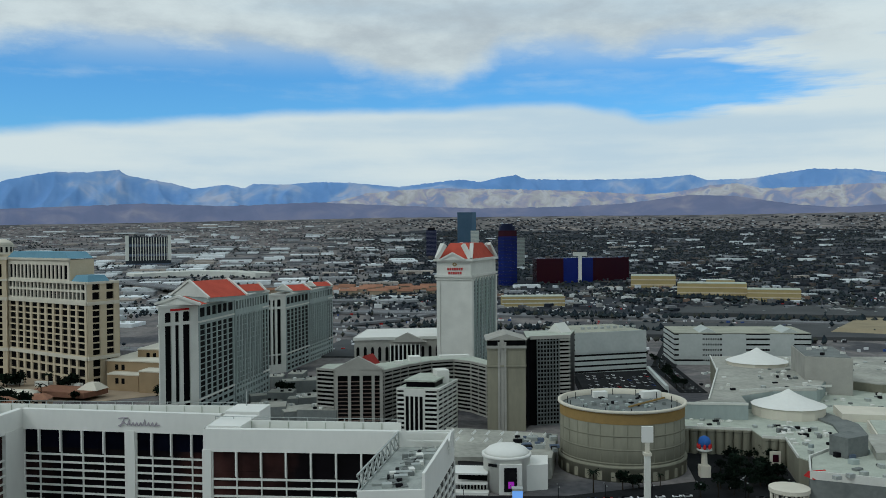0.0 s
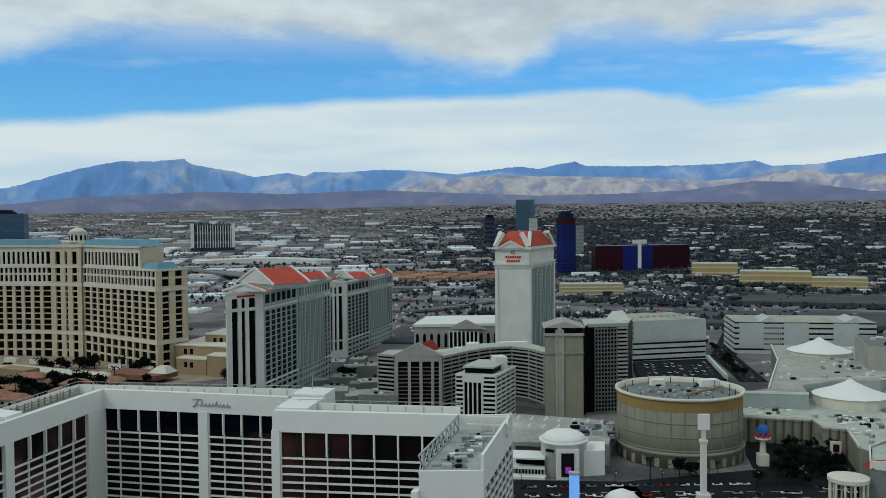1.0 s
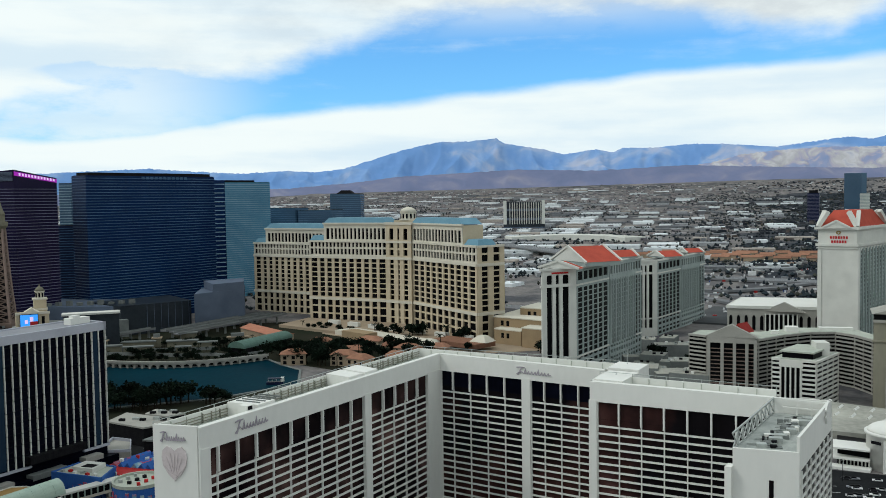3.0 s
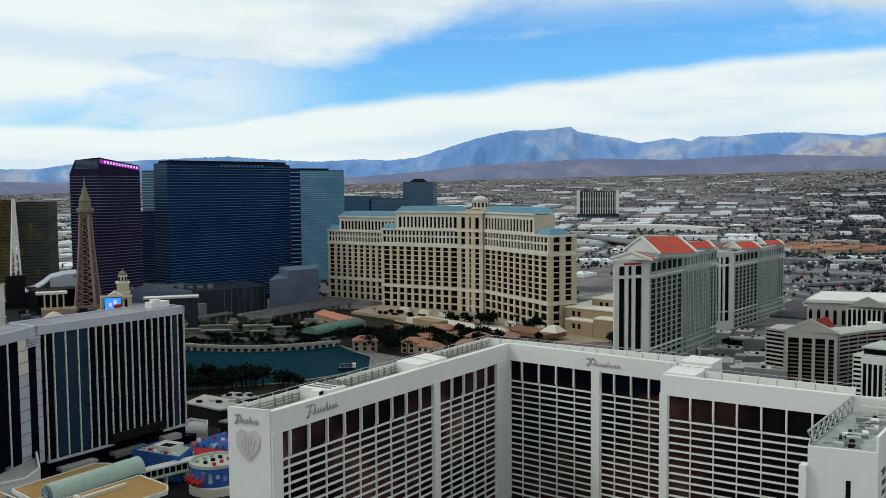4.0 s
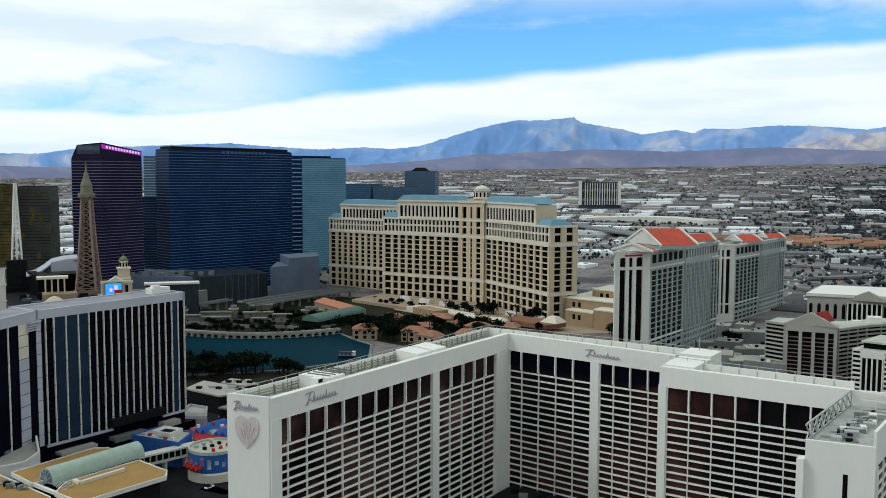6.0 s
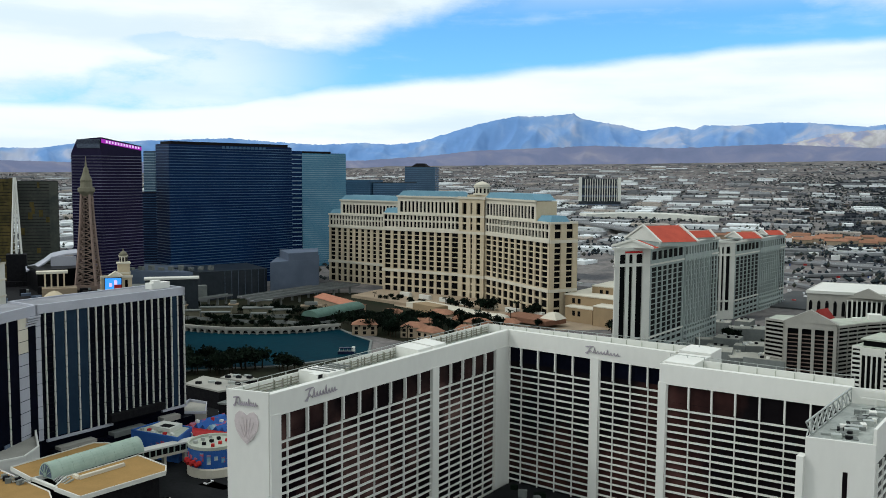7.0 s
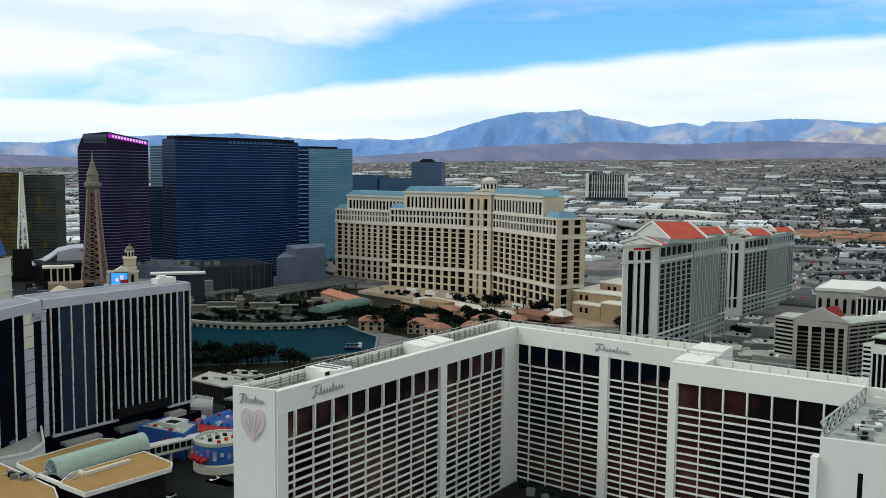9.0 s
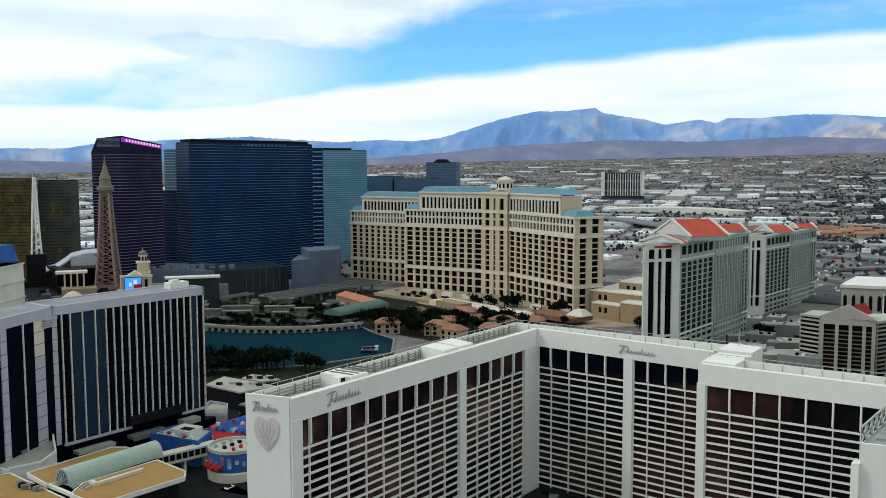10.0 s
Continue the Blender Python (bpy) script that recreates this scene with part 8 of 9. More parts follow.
mq = far_tower("royal blue rounded glass tower with dark maroon top", [(110, 1801), (121, 1793), (137, 1793), (148, 1800), (145, 1835), (113, 1835)], 118, ROYAL_GLASS, 34, slab=NAVY)
part("red_shoulder", Mesh().prism([(110.4, 1801), (121, 1793.6), (137, 1793.6), (147.6, 1800), (145, 1833), (113, 1833)], 118, 130), MAROON_GLASS, mq, "maroon glazed top")
part("cap", Mesh().turned(129, 1813, [(17, 130), (17, 139), (12, 139), (12, 144)], 20), NAVY, mq)
ip = far_tower("low wide maroon and blue glass hotel with white fin", [(190, 1823), (280, 1845), (393, 1887), (385, 1920), (275, 1880), (185, 1857)], 72, MAROON_GLASS, 20, slab=MAROON_GLASS)
part("blue_middle", Mesh().prism([(247, 1836), (280, 1843.8), (311, 1855.5), (311, 1861), (275, 1849), (247, 1841)], 0, 72.2), ROYAL_GLASS, ip, "royal blue glass middle")
part("fin", Mesh().box(282, 1843, 0, 7, 5, 80), STONE_WHITE, ip, "white vertical fin")
part("fin_top", Mesh().box(282, 1843, 76, 30, 5, 84, 0.3), STONE_WHITE, ip)
t = far_tower("dark slim far hotel tower", [(-53, 2595), (-23, 2599), (-23, 2635), (-53, 2635)], 134, NAVY, 30)
part("crown", Mesh().box(-38, 2613, 134, 22, 20, 142), DARK_METAL, t)
far_tower("tall teal glass residential tower", [(40, 2687), (83, 2695), (96, 2689), (96, 2735), (40, 2735)], 188, STEEL_BLUE_GLASS, 44, slab=STEEL_BLUE_GLASS)
far_tower("slim white far hotel tower", [(75, 2495), (97, 2497), (97, 2525), (75, 2525)], 132, STONE, 30, slab=STONE_WHITE)
far_tower("plain grey far apartment tower", [(173, 2295), (208, 2297), (208, 2325), (173, 2325)], 112, CONCRETE, 26, slab=STONE)
h = far_tower("broad grey hotel slab with vertical fins", [(-822, 2284), (-721, 2339), (-736, 2375), (-834, 2320)], 122, PODIUM_GLASS, 4, slab=GREY_WALL)
for k in range(15):
    p = lerp((-806, 2292), (-724, 2337), k / 14)
    part("fin", Mesh().box(p[0], p[1] - 1, 60, 1.8, 2.2, 120, 0.5), STONE_WHITE, h)
for x0 in (0.0, 0.93):
    p, q = lerp((-822, 2284), (-721, 2339), x0), lerp((-822, 2284), (-721, 2339), x0 + 0.07)
    part("stair_tower", Mesh().along(p, q, 0, math.dist(p, q), 3, 2, 60, 125), STONE_WHITE, h)
for poly, z, label in (([(361, 1715), (443, 1696), (457, 1755), (374, 1774)], 40, "sandy yellow flat-roofed hall"), ([(398, 1512), (506, 1479), (520, 1527), (413, 1560)], 37, "sandy yellow long hall with stepped roof"), ([(495, 1446), (572, 1418), (587, 1460), (510, 1488)], 30, "sandy yellow low hall"), ([(463, 1566), (509, 1552), (515, 1571), (469, 1585)], 39, "sandy yellow raised hall"), ([(92, 1401), (192, 1404), (192, 1440), (92, 1440)], 24, "beige parking block with white bands")):
    y = thing("long_hall", poly[0][0], poly[0][1], 0, label, "hall", "sandy halls")
    part("wall_block", Mesh().prism(poly, 0, z), YELLOW_WALL, y)
    part("roof", Mesh().prism([lerp(p, poly[0], 0.01) for p in poly], z, z + 0.8), WHITE_ROOF, y)
    for k in range(3):
        part("band", Mesh().along(poly[0], poly[1], 0, math.dist(poly[0], poly[1]), 0.5, 0.1, z * (0.3 + 0.25 * k), z * (0.36 + 0.25 * k)), STONE_WHITE if z == 24 else CREAM, y)


# ---- town ----
NEAR_ROOFS = two_way("near_town_roofs", [(0.0, (0.07, 0.072, 0.075)), (0.2, (0.16, 0.155, 0.15)), (0.42, (0.22, 0.15, 0.115)), (0.56, (0.32, 0.32, 0.31)), (0.74, (0.60, 0.61, 0.60)), (0.9, (0.10, 0.098, 0.098))], 1, obj=True)


def town():
    random.seed(5)
    houses, sheds, trees, cars, streets, shaded, yards = Mesh(), Mesh(), Mesh(), Mesh(), Mesh(), Mesh(), Mesh()

    def spot(r0, r1, a0, a1):
        r = math.sqrt(random.uniform(r0 * r0, r1 * r1))
        a = radians(random.uniform(a0, a1))
        return r * math.sin(a), r * math.cos(a)

    def shed(x, y, z, sx, sy, h, turn):
        t = thing("warehouse", x, y, z, "wide flat-roofed pale warehouse in the valley", "warehouse", "warehouses")
        part("roof_block", Mesh().box(x, y, z - 4, sx, sy, z + h, turn), SHEDS, t)
        for k in range(3):
            a = sx * (0.3 * k - 0.3)
            part("roof_unit", Mesh().box(x + a * math.cos(turn), y + a * math.sin(turn), z + h, 5, 4, z + h + 1.6, turn), PALE_METAL, t)

    def patch(x, y, size, seed):
        return noise.noise((x / size, y / size, seed))

    near = 0
    for _ in range(15000):
        x, y = spot(1350, 4150, -62, 36)
        d, a = math.hypot(x, y), math.atan2(x, y)
        left = a < random.uniform(-0.16, 0.0)
        # houses keep to their own quarters; the yards nearer by belong to the warehouses
        if left and d < 2900 + 600 * patch(x, y, 700, 3) and random.random() < 0.9:
            continue
        if patch(x, y, 330, 8) < -0.22 and random.random() < 0.8:
            continue
        z = ground_z(x, y)
        turn = random.choice((0.1, 0.1, 0.1 + math.pi / 2, random.random()))
        s = random.uniform(9, 17) if d < 2600 else random.uniform(7, 12)
        h = random.uniform(4, 7) if d < 2600 else random.uniform(2.5, 4.5)
        c, sn = math.cos(turn), math.sin(turn)
        w, dp = s / 2, s * 0.4
        q = [(x + u * w * c - v * dp * sn, y + u * w * sn + v * dp * c) for u, v in ((-1, -1), (1, -1), (1, 1), (-1, 1))]
        if d < 1750 and near < 260:
            near += 1
            hs = thing("house", x, y, z, "low suburban building among trees and car parks", "house", "suburb houses")
            part("wall_block", Mesh().prism(q, z - 3, z + h), NEAR_ROOFS, hs)
            part("roof_unit", Mesh().box(x, y, z + h, 3, 2.4, z + h + 1.2, turn), PALE_METAL, hs)
            continue
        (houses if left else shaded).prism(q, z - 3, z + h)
    # warehouses in a grid of blocks with yards and streets between
    ga = 0.12
    for i in range(-40, 14):
        for j in range(8, 60):
            u, v = i * 92 + random.uniform(-8, 8), j * 68 + random.uniform(-6, 6)
            x, y = u * math.cos(ga) - v * math.sin(ga), u * math.sin(ga) + v * math.cos(ga)
            d, a = math.hypot(x, y), math.degrees(math.atan2(x, y))
            if not (-60 < a < -1.5) or d < 1480 or d > 3900 + 300 * patch(x, y, 700, 3) or (d > 3050 + 600 * patch(x, y, 700, 3) and random.random() < 0.62) or math.hypot(x + 520, y - 2040) < 150:
                continue
            if patch(x, y, 260, 5) < -0.30 or random.random() < 0.10 or (a > -14 and random.random() < 0.3):
                continue
            z = ground_z(x, y)
            if random.random() < 0.6:
                yards.box(x, y, z - 6, 90, 66, z + 0.7, ga)
            sx, sy, h = random.uniform(52, 88), random.uniform(36, 62), random.uniform(3.5, 7)
            if d < 1900:
                shed(x, y, z, sx, sy, h, ga + random.choice((0, 0, 0, 0.3)))
            elif random.random() < 0.3:
                for o in (-0.27, 0.27):
                    sheds.box(x + o * sx, y + o * sx * 0.12, z - 4, sx * 0.44, sy, z + h * random.uniform(0.8, 1.1), ga)
            else:
                sheds.box(x, y, z - 4, sx, sy, z + h, ga)
    for _ in range(34):
        x, y = spot(980, 1480, -50, -4)
        if math.hypot(x + 30, y - 950) > 150:
            shed(x, y, ground_z(x, y), random.uniform(25, 70), random.uniform(16, 40), random.uniform(4, 7), random.choice((0.12, 0.45, -0.2)))
    for _ in range(90):
        x, y = spot(1500, 3400, 0, 36)
        z = ground_z(x, y)
        sheds.box(x, y, z - 4, random.uniform(20, 60), random.uniform(14, 35), z + random.uniform(4, 7), 0.2)
    crown = [(0.0, 0.0, 1.0), (0.9, 0.0, 0.35), (0.28, 0.85, 0.3), (-0.72, 0.5, 0.38), (-0.7, -0.55, 0.3), (0.3, -0.86, 0.36), (0, 0, -0.25)]
    cf = [(0, 1, 2), (0, 2, 3), (0, 3, 4), (0, 4, 5), (0, 5, 1), (6, 2, 1), (6, 3, 2), (6, 4, 3), (6, 5, 4), (6, 1, 5)]
    for k in range(62000):
        x, y = spot(1050, 4150, -62, 36)
        a, d = math.atan2(x, y), math.hypot(x, y)
        grove = patch(x, y, 300, 21) + 0.5 * patch(x, y, 110, 4)
        if a < random.uniform(-0.2, 0.0) and (grove < 0.10 or random.random() < 0.35) and random.random() < 0.88:
            continue
        if grove < -0.15 and random.random() < 0.7:
            continue
        if d > 3550 + 200 * grove and random.random() < 0.8:
            continue
        if a > 0.06 and d < 1450 and random.random() < 0.85:
            continue
        z = ground_z(x, y)
        far = min(1.0, max(0.0, (d - 1400) / 2600))
        r, h = random.uniform(2.0, 5.0), random.uniform(4, 9) * (1 - 0.5 * far)
        trees.add([(x + px * r * random.uniform(0.7, 1.3), y + py * r * random.uniform(0.7, 1.3), z + 1.0 + (pz + 0.3) * h * random.uniform(0.6, 0.8)) for px, py, pz in crown], cf)
    for k in range(1500):
        x, y = spot(950, 1700, -16, 36)
        z = ground_z(x, y) + 1.2
        cars.box(x, y, z - 1.5, 4.4, 1.9, z + 1.4, random.choice((0.1, 1.6)))
    # long straight avenues and block walls across the valley floor
    for k in range(70):
        x, y = spot(1700, 4300, -60, 0)
        turn = 0.12 + (math.pi / 2 if k % 5 == 0 else 0) + random.uniform(-0.03, 0.03)
        n, step, w = random.randint(5, 16), 45, random.uniform(4, 9)
        for i in range(n):
            cx, cy = x + math.cos(turn) * step * i, y + math.sin(turn) * step * i
            if math.hypot(cx, cy) > 4450:
                break
            z = ground_z(cx, cy)
            streets.box(cx, cy, z - 5, step + 1, w, z + 1.6, turn)
    # belts of trees along the motorway and before the sandy halls
    for p, q, n, w in (((90, 1290), (640, 1130), 260, 14), ((345, 1545), (505, 1446), 260, 9), ((-60, 1150), (420, 1050), 160, 10), ((-330, 1120), (-150, 1060), 60, 30), ((150, 1010), (420, 960), 90, 8)):
        for _ in range(n):
            c = lerp(p, q, random.random())
            x, y = c[0] + random.uniform(-w, w), c[1] + random.uniform(-w, w)
            r, h = random.uniform(2.5, 5), random.uniform(6, 11)
            z = ground_z(x, y)
            trees.add([(x + px * r * random.uniform(0.7, 1.3), y + py * r * random.uniform(0.7, 1.3), z + 1.0 + (pz + 0.3) * h * random.uniform(0.6, 0.8)) for px, py, pz in crown], cf)
    whole("suburb_houses", houses, ROOFS, "carpet of low suburban houses and shops", "houses", kind="stuff")
    whole("suburb_houses", shaded, ROOFS_DARK, "low houses in shaded tones among trees with a few white roofs", "houses", kind="stuff")
    whole("far_warehouses", sheds, SHEDS_FAR, "wide flat pale warehouse roofs", "warehouses", kind="stuff")
    whole("far_trees", trees, TREES_FAR, "dark scattered trees through the suburbs", "trees", kind="stuff")
    whole("far_avenues", streets, ROAD_FAR, "pale straight avenues across the valley", "roads", kind="stuff")
    whole("warehouse_yards", yards, YARDS, "pale concrete yards between the warehouses", "ground", kind="stuff")
    whole("far_cars", cars, CARS_FAR, "parked cars on far car parks", "cars", kind="stuff")


town()


def suburb_floor():
    """A thin sheet of darker lots and gardens that follows the rising valley floor."""
    random.seed(61)
    radii = [1330 + 150 * k for k in range(16)]
    n = 44
    vs, fs = [], []
    for j, r in enumerate(radii):
        for i in range(n + 1):
            a = -3 + 42 * i / n + (random.uniform(-3, 2) if i == 0 else 0)
            rr = r + (random.uniform(-60, 60) if j in (0, len(radii) - 1) else 0)
            vs.append((rr * math.sin(radians(a)), rr * math.cos(radians(a)), ground_z(rr * math.sin(radians(a)), rr * math.cos(radians(a))) + 0.9))
    for j in range(len(radii) - 1):
        for i in range(n):
            k = j * (n + 1) + i
            fs.append((k, k + n + 1, k + n + 2, k + 1)[::-1])
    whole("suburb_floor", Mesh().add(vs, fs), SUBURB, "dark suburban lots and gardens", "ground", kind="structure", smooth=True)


suburb_floor()


def convention_roof():
    t = thing("convention_hall", -520, 2040, 20, "long curved white convention hall roof far off", "hall")
    for k in range(12):
        a0, a1 = radians(58 + 5.5 * k), radians(63.5 + 5.5 * k)
        c, r0, r1 = (-560, 1790), 250, 318
        poly = [(c[0] + r * math.cos(a), c[1] + r * math.sin(a)) for r, a in ((r0, a0), (r1, a0), (r1, a1), (r0, a1))]
        part("roof_bay", Mesh().prism(poly, 5, 38 + 4 * math.sin(math.pi * k / 11)), STONE_WHITE, t)


convention_roof()


def tiled_apartments():
    random.seed(31)
    for k in range(26):
        x, y = -330 + 13 * k + random.uniform(-6, 6), 1640 + (k % 4) * 32 + random.uniform(-8, 8)
        z = ground_z(x, y)
        t = thing("apartment_block", x, y, z, "low apartment block with orange tiled roof", "building", "tiled apartments")
        sx, sy, turn = random.uniform(24, 40), random.uniform(12, 18), random.uniform(-0.2, 0.5)
        part("wall_block", Mesh().box(x, y, z - 3, sx, sy, z + 7, turn), VILLA_WALL, t)
        c, s = math.cos(turn), math.sin(turn)
        part("roof", Mesh().gable((x - c * sx / 2, y - s * sx / 2), (x + c * sx / 2, y + s * sx / 2), sy / 2 + 1, z + 7, z + 11), TERRACOTTA, t, "orange tiled roof")


tiled_apartments()


def back_of_house():
    """Low service roofs between the classical towers and the curved hotel."""
    random.seed(17)
    for _ in range(26):
        x, y = random.uniform(-150, -82), random.uniform(560, 740)
        if x < -136 + (y - 580) * 0.02 and y < 720:
            continue
        t = thing("service_building", x, y, 0, "low grey service building with roof plant", "building", "service roofs")
        sx, sy, h, turn = random.uniform(12, 30), random.uniform(10, 22), random.uniform(4, 11), random.uniform(-0.1, 0.4)
        part("wall_block", Mesh().box(x, y, 0, sx, sy, h, turn), CONCRETE, t)
        part("roof", Mesh().box(x, y, h, sx - 0.6, sy - 0.6, h + 0.3, turn), MALL_ROOF, t)
        for _ in range(4):
            part("plant_unit", Mesh().box(x + random.uniform(-0.35, 0.35) * sx, y + random.uniform(-0.35, 0.35) * sy, h + 0.3, 2.2, 1.8, h + 1.6, turn), random.choice((PALE_METAL, WHITE, DARK_METAL)), t)


back_of_house()
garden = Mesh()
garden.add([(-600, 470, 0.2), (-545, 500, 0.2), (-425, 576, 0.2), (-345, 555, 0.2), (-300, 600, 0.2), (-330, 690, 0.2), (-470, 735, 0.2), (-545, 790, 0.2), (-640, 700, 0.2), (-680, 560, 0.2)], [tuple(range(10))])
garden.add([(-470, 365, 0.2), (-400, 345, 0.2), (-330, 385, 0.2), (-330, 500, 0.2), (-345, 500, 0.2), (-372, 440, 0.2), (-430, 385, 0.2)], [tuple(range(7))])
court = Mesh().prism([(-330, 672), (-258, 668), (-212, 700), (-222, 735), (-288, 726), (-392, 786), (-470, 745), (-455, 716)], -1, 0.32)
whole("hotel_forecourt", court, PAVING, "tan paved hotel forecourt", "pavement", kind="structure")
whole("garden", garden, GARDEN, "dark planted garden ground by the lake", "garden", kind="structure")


# ---- trees, palms and cars along the street ----
def tree_mesh(seed):
    random.seed(seed)
    trunk, crown = Mesh(), Mesh()
    trunk.turned(0, 0, [(0.42, 0), (0.3, 2.2), (0.22, 4.0)], 8)
    tips = []
    for k in range(5):
        a = 2 * math.pi * k / 5 + random.random()
        tip = (2.0 * math.cos(a), 2.0 * math.sin(a), 5.2 + random.random() * 2)
        trunk.rod((0, 0, 3.0 + 0.2 * k), tip, 0.2)
        tips.append(tip)
    for tip in tips + [(0, 0, 7)]:
        for _ in range(42):
            c = Vector(tip) + Vector((random.gauss(0, 1.0), random.gauss(0, 1.0), random.gauss(0.2, 0.8)))
            r = random.uniform(0.45, 1.0)
            vs = [c + Vector((random.uniform(-1, 1), random.uniform(-1, 1), random.uniform(-0.7, 0.7))).normalized() * r for _ in range(5)]
            crown.add(vs, [(0, 1, 2), (0, 2, 3), (0, 3, 4), (1, 4, 2), (1, 3, 4)])
    return trunk, crown


def palm_mesh(seed):
    random.seed(seed)
    trunk, crown = Mesh(), Mesh()
    trunk.turned(0, 0, [(0.35, 0), (0.25, 4), (0.22, 9)], 8)
    for k in range(16):
        a = 2 * math.pi * k / 16 + random.random() * 0.3
        droop = random.uniform(-0.9, 0.7)
        pts = []
        for s in range(5):
            q = s / 4
            rr = 3.0 * q
            pts.append((rr * math.cos(a), rr * math.sin(a), 9 + 1.2 * q + droop * q * q * 2 - 1.3 * q * q))
        w = 0.45
        for s in range(4):
            p, q = pts[s], pts[s + 1]
            nx, ny = -math.sin(a) * w * (1 - s / 5), math.cos(a) * w * (1 - s / 5)
            crown.add([(p[0] - nx, p[1] - ny, p[2] - 0.15), (p[0] + nx, p[1] + ny, p[2] - 0.15), (q[0] + nx, q[1] + ny, q[2] - 0.15), (q[0] - nx, q[1] - ny, q[2] - 0.15), (p[0], p[1], p[2] + 0.1), (q[0], q[1], q[2] + 0.1)], [(0, 4, 5, 3), (4, 1, 2, 5)])
    return trunk, crown


def make_tree(kind, seed, leaf):
    trunk, crown = tree_mesh(seed) if kind == "tree" else palm_mesh(seed)
    t = thing(kind if kind == "tree" else "palm_tree", 0, 0, 0, "dark evergreen street tree" if kind == "tree" else "tall thin palm with drooping fronds", "tree", "street trees")
    part("trunk", trunk, BARK, t)
    part("crown", crown, leaf, t)
    return t


def plant():
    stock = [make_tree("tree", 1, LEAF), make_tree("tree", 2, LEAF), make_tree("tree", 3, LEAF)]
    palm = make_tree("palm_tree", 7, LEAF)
    random.seed(8)
    spots = []
    bands = [((-425, 408), (-356, 432), 8, 34), ((-440, 380), (-390, 402), 8, 26), ((-552, 516), (-432, 572), 5, 60), ((-560, 545), (-450, 600), 10, 50), ((-600, 590), (-450, 640), 14, 60), ((-560, 620), (-480, 650), 10, 40), ((-400, 590), (-300, 660), 34, 50), ((-500, 745), (-300, 715), 10, 30), ((-330, 560), (-400, 575), 8, 10), ((-485, 630), (-425, 634), 7, 26), ((-446, 606), (-396, 590), 6, 18), ((-416, 630), (-375, 626), 7, 14),
             ((128, 424), (175, 428), 12, 22), ((70, 425), (120, 430), 4, 8), ((150, 450), (175, 484), 8, 26), ((150, 432), (215, 428), 10, 24), ((-60, 640), (-130, 700), 14, 12), ((190, 700), (205, 900), 3, 20), ((-220, 690), (-200, 640), 6, 8)]
    for p, q, w, n in bands:
        for _ in range(n):
            c = lerp(p, q, random.random())
            spots.append((c[0] + random.uniform(-w, w), c[1] + random.uniform(-w, w)))
    used = []
    first = {}
    for x, y in spots:
        if any(math.hypot(x - a, y - b) < 2.8 for a, b in used):
            continue
        used.append((x, y))
        src = random.choice(stock + stock[:2] + [palm])
        s = random.uniform(0.45, 0.85) if x < -425 and y > 500 else random.uniform(0.6, 1.1) if x > 0 else random.uniform(0.9, 1.6)
        m = pose(x, y, 0, 0, 0, random.uniform(0, 360))
        if src not in first:
            src.location, first[src] = (x, y, 0), True
            continue
        c = copy_thing(src, m)
        c.scale = (s, s, s * random.uniform(0.9, 1.15))


plant()


def car_stock():
    t = thing("car", 0, 0, 0, "parked or passing car on the street", "car", "street cars")
    b = Mesh()
    b.add([(-2.2, -0.9, 0.35), (2.2, -0.9, 0.35), (2.2, 0.9, 0.35), (-2.2, 0.9, 0.35), (-2.15, -0.9, 0.85), (2.2, -0.9, 0.8), (2.2, 0.9, 0.8), (-2.15, 0.9, 0.85)], [(3, 2, 1, 0), (0, 1, 5, 4), (1, 2, 6, 5), (2, 3, 7, 6), (3, 0, 4, 7), (4, 5, 6, 7)])
    part("body", b, CAR_PAINT, t)
    part("cabin", Mesh().add([(-1.7, -0.8, 0.85), (1.0, -0.8, 0.83), (1.0, 0.8, 0.83), (-1.7, 0.8, 0.85), (-1.2, -0.65, 1.4), (0.4, -0.65, 1.4), (0.4, 0.65, 1.4), (-1.2, 0.65, 1.4)], [(0, 1, 5, 4), (1, 2, 6, 5), (2, 3, 7, 6), (3, 0, 4, 7), (4, 5, 6, 7)]), DARK_WINDOW, t)
    for sx in (-1.4, 1.4):
        for sy in (-0.85, 0.85):
            w = Mesh()
            w.add([(sx + 0.33 * math.cos(a * math.pi / 5), sy + d, 0.33 + 0.33 * math.sin(a * math.pi / 5)) for d in (-0.1, 0.1) for a in range(10)], [(i, (i + 1) % 10, 10 + (i + 1) % 10, 10 + i) for i in range(10)] + [tuple(range(9, -1, -1)), tuple(range(10, 20))])
            wheel = part("wheel", w, DARK_METAL, t)
            part("rim", Mesh().add([(sx + 0.2 * math.cos(a * math.pi / 4), sy + (0.11 if sy > 0 else -0.11), 0.33 + 0.2 * math.sin(a * math.pi / 4)) for a in range(8)], [tuple(range(8))]), PALE_METAL, wheel)
    return t


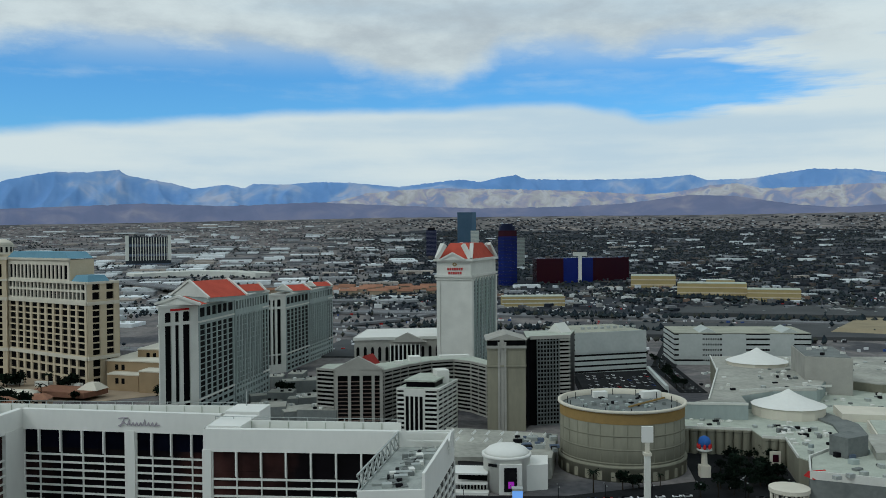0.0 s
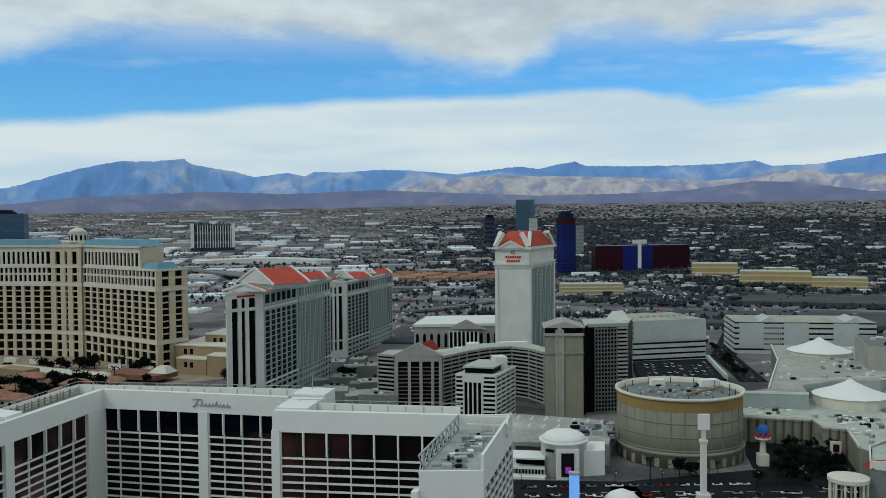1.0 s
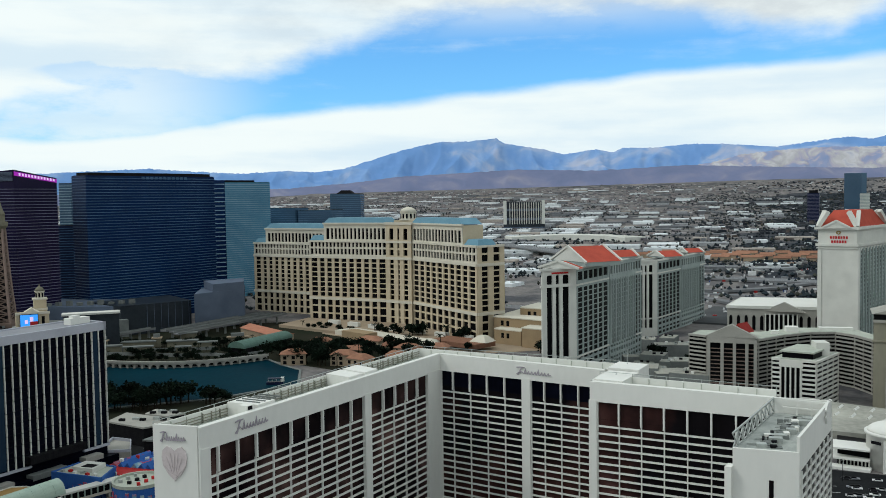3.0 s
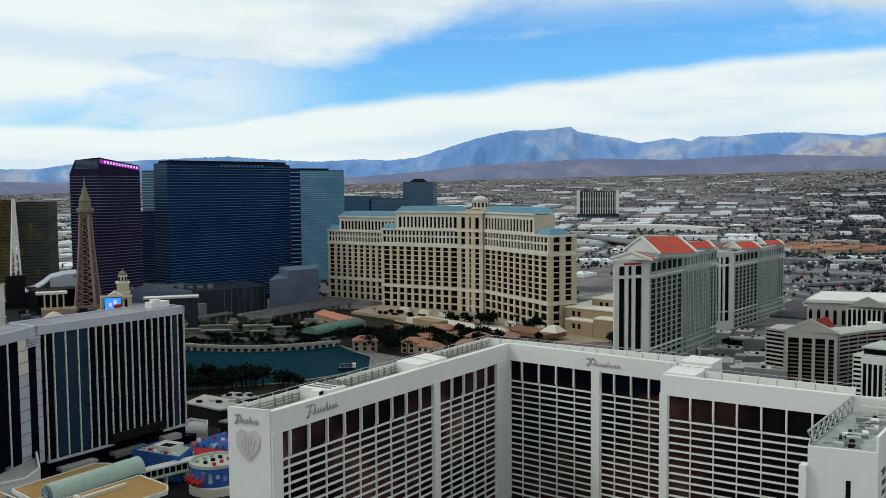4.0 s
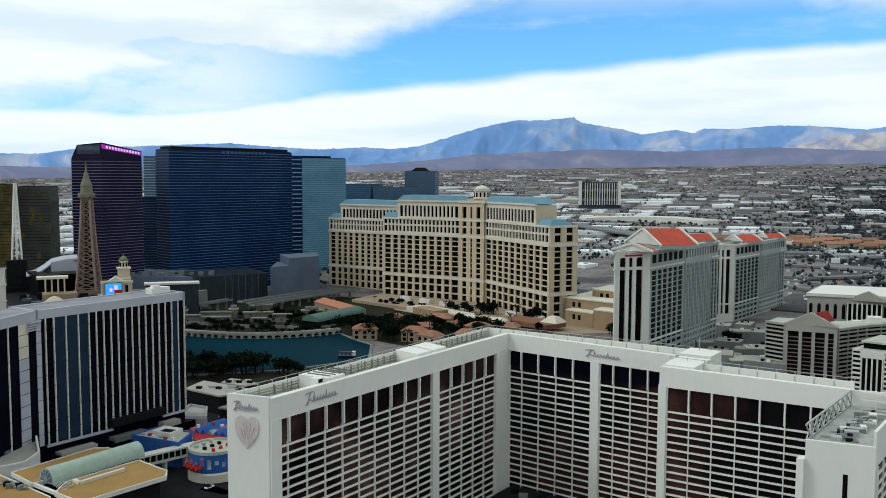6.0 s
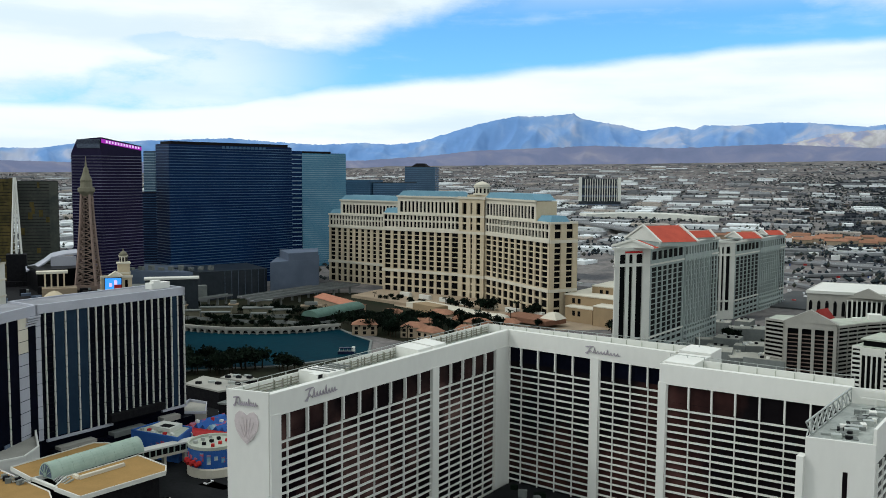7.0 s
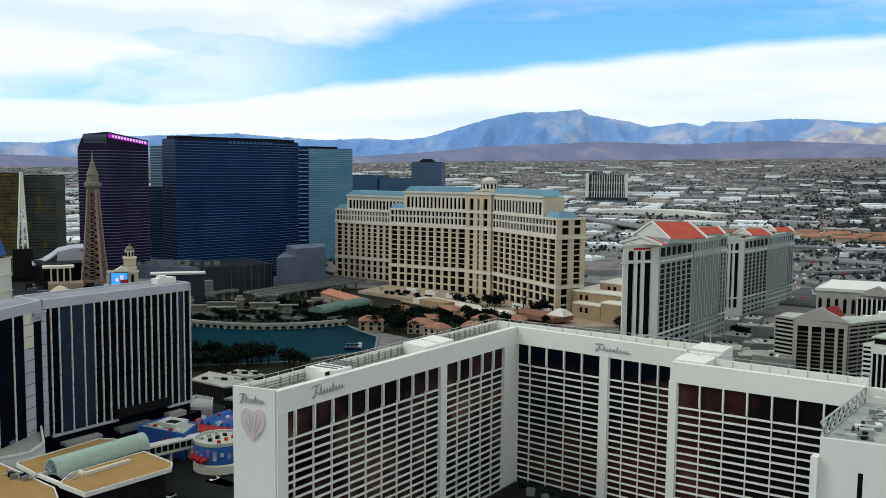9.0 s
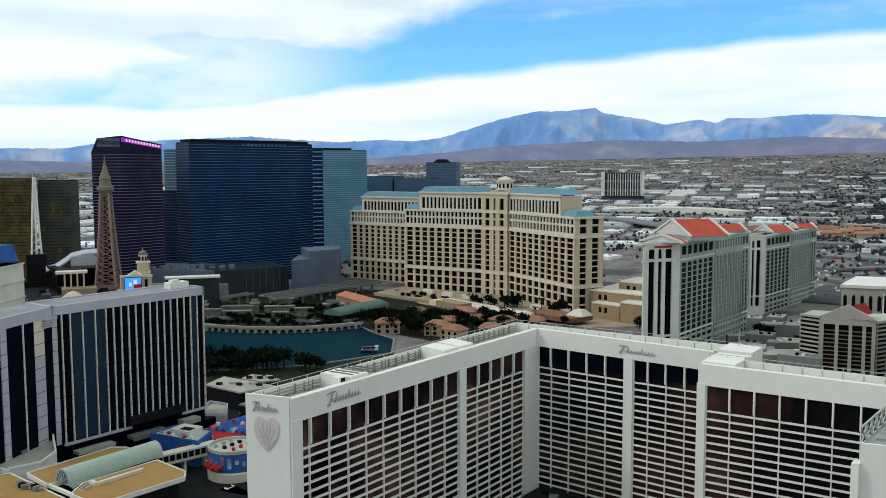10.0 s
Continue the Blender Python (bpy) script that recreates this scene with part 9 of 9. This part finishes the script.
def park():
    car = car_stock()
    car.location = (60, 398, 0.15)
    random.seed(13)
    row = []
    for a, b, n, ang in (((-10, 390), (165, 402), 26, 4), ((-20, 378), (150, 388), 16, 4), ((150, 408), (230, 404), 10, -3), ((-400, 338), (-260, 352), 14, 5), ((199, 700), (214, 880), 14, 80), ((-258, 200), (-252, 320), 7, 88)):
        for _ in range(n):
            c = lerp(a, b, random.random())
            row.append((c[0], c[1] + random.uniform(-2, 2), 0.15, ang))
    for a, b, n, ang in (((0, 404), (120, 414), 18, 5), ((20, 384), (160, 392), 18, 4), ((170, 402), (300, 404), 14, 1), ((140, 425), (160, 455), 8, 60)):
        for k in range(n):
            c = lerp(a, b, (k + random.uniform(0.1, 0.9)) / n)
            row.append((c[0], c[1], 0.15, ang))
    for i in range(5):
        for k in range(10):
            if random.random() < 0.75:
                row.append((112 + 5.5 * k + 1.4 * i, 662 + 14 * i + 1.3 * k, 8.05, 100))
    for x, y, z, ang in row:
        copy_thing(car, pose(x, y, z, 0, 0, ang + random.choice((0, 180)) + random.uniform(-3, 3)))


park()
def lamp_posts():
    stock = thing("street_lamp", 10, 401, 0, "slim dark street lamp with two arms", "lamp", "street lamps")
    part("post", Mesh().rod((10, 401, 0), (10, 401, 9), 0.25), DARK_METAL, stock)
    for s in (-1, 1):
        arm = part("arm", Mesh().rod((10, 401, 8.8), (10, 401 + 2.2 * s, 9.2), 0.18), DARK_METAL, stock)
        part("lantern", Mesh().box(10, 401 + 2.3 * s, 8.9, 0.5, 0.9, 9.2), PALE_METAL, arm)
    for k in range(1, 12):
        copy_thing(stock, pose(10 + 22 * k - 88, 401 + 1.0 * (k - 4), 0, 0, 0, 4))


lamp_posts()
pillar = thing("sign_pylon", 30.2, 342, 0, "slim bright blue light pillar at the roadside", "sign")
part("shaft", Mesh().box(30.2, 342, 0, 3.9, 3.2, 25), PALE_SIGN_BLUE := material("pale_blue_sign_light", (0.2, 0.4, 0.8), rough=0.5, glow=(0.22, 0.45, 1.0), glow_strength=0.6), pillar, "glowing pale blue face")
part("cap", Mesh().box(30.2, 342, 25, 4.3, 3.6, 25.8), PALE_METAL, pillar)
part("base", Mesh().box(30.2, 342, 0, 5.2, 4.4, 3), DARK_METAL, pillar)
for k in range(4):
    part("picture_patch", Mesh().box(29.1 + 0.7 * k, 340.3, 8 + 2.2 * (k % 2), 0.8, 0.2, 10 + 2.6 * (k % 3)), GOLD_BAND if k % 2 else BLUE_PAINT, pillar)
kiosk = thing("round_kiosk", 49, 340, 0, "round white tent-roofed kiosk", "kiosk")
part("drum", Mesh().turned(49, 340, [(6.5, 0), (6.5, 16)], 24), STONE_WHITE, kiosk)
part("roof", Mesh().turned(49, 340, [(7.2, 16), (5, 18), (2, 19.4), (0.3, 20)], 24), WHITE, kiosk, smooth=True)
block = thing("low_building", 185, 370, 0, "grey flat-roofed building with stair house by the road", "building")
part("wall_block", Mesh().prism([(158, 372), (200, 352), (250, 380), (250, 436), (205, 432), (168, 398)], 0, 20), CONCRETE, block)
part("roof", Mesh().prism([(159, 372.5), (200, 353.5), (249, 381), (249, 435), (205.5, 431), (169, 397.5)], 22, 22.6), WHITE_ROOF, block)
part("stair_house", Mesh().box(188, 402, 22.6, 14, 10, 32, 0.5), CONCRETE, block)
for k in range(8):
    part("plant_unit", Mesh().box(165 + 7 * k, 362 + 3 * (k % 3), 22.6, 3, 2.4, 24.2, 0.3), PALE_METAL, block)
ring = [(158, 372), (200, 352), (250, 380), (250, 436), (205, 432), (168, 398)]
for p, q in zip(ring, ring[1:] + ring[:1]):
    part("parapet", Mesh().along(p, q, 0, math.dist(p, q), 0.2, 0.5, 20, 23.6), STONE_WHITE, block)
random.seed(71)
for k in range(34):
    part("plant_unit", Mesh().box(random.uniform(176, 240), random.uniform(372, 424), 22.6, random.uniform(1, 5), random.uniform(1, 4), 22.6 + random.uniform(0.6, 2.6), random.uniform(-0.2, 0.6)), random.choice((PALE_METAL, CONCRETE, STONE, DARK_METAL, GREY_WALL)), block)
part("upper_deck", Mesh().prism([(196, 392), (246, 396), (246, 430), (208, 428)], 22.6, 26), MALL_ROOF, block, "raised grey roof deck")
rot = thing("rotunda", 150, 372, 0, "small cream rotunda of columns with red awning", "pavilion")
part("ring", Mesh().turned(149, 372, [(8, 14.6), (8.5, 15.0), (8.5, 16.6), (7, 16.8)], 24), CREAM_LIGHT, rot)
for k in range(12):
    a = 2 * math.pi * k / 12
    part("column", Mesh().turned(149 + 7.5 * math.cos(a), 372 + 7.5 * math.sin(a), [(0.5, 0), (0.5, 14.6)], 8), CREAM_LIGHT, rot)
part("awning", Mesh().gable((158, 374), (166, 376), 3.5, 20, 23), RED_PAINT, rot)
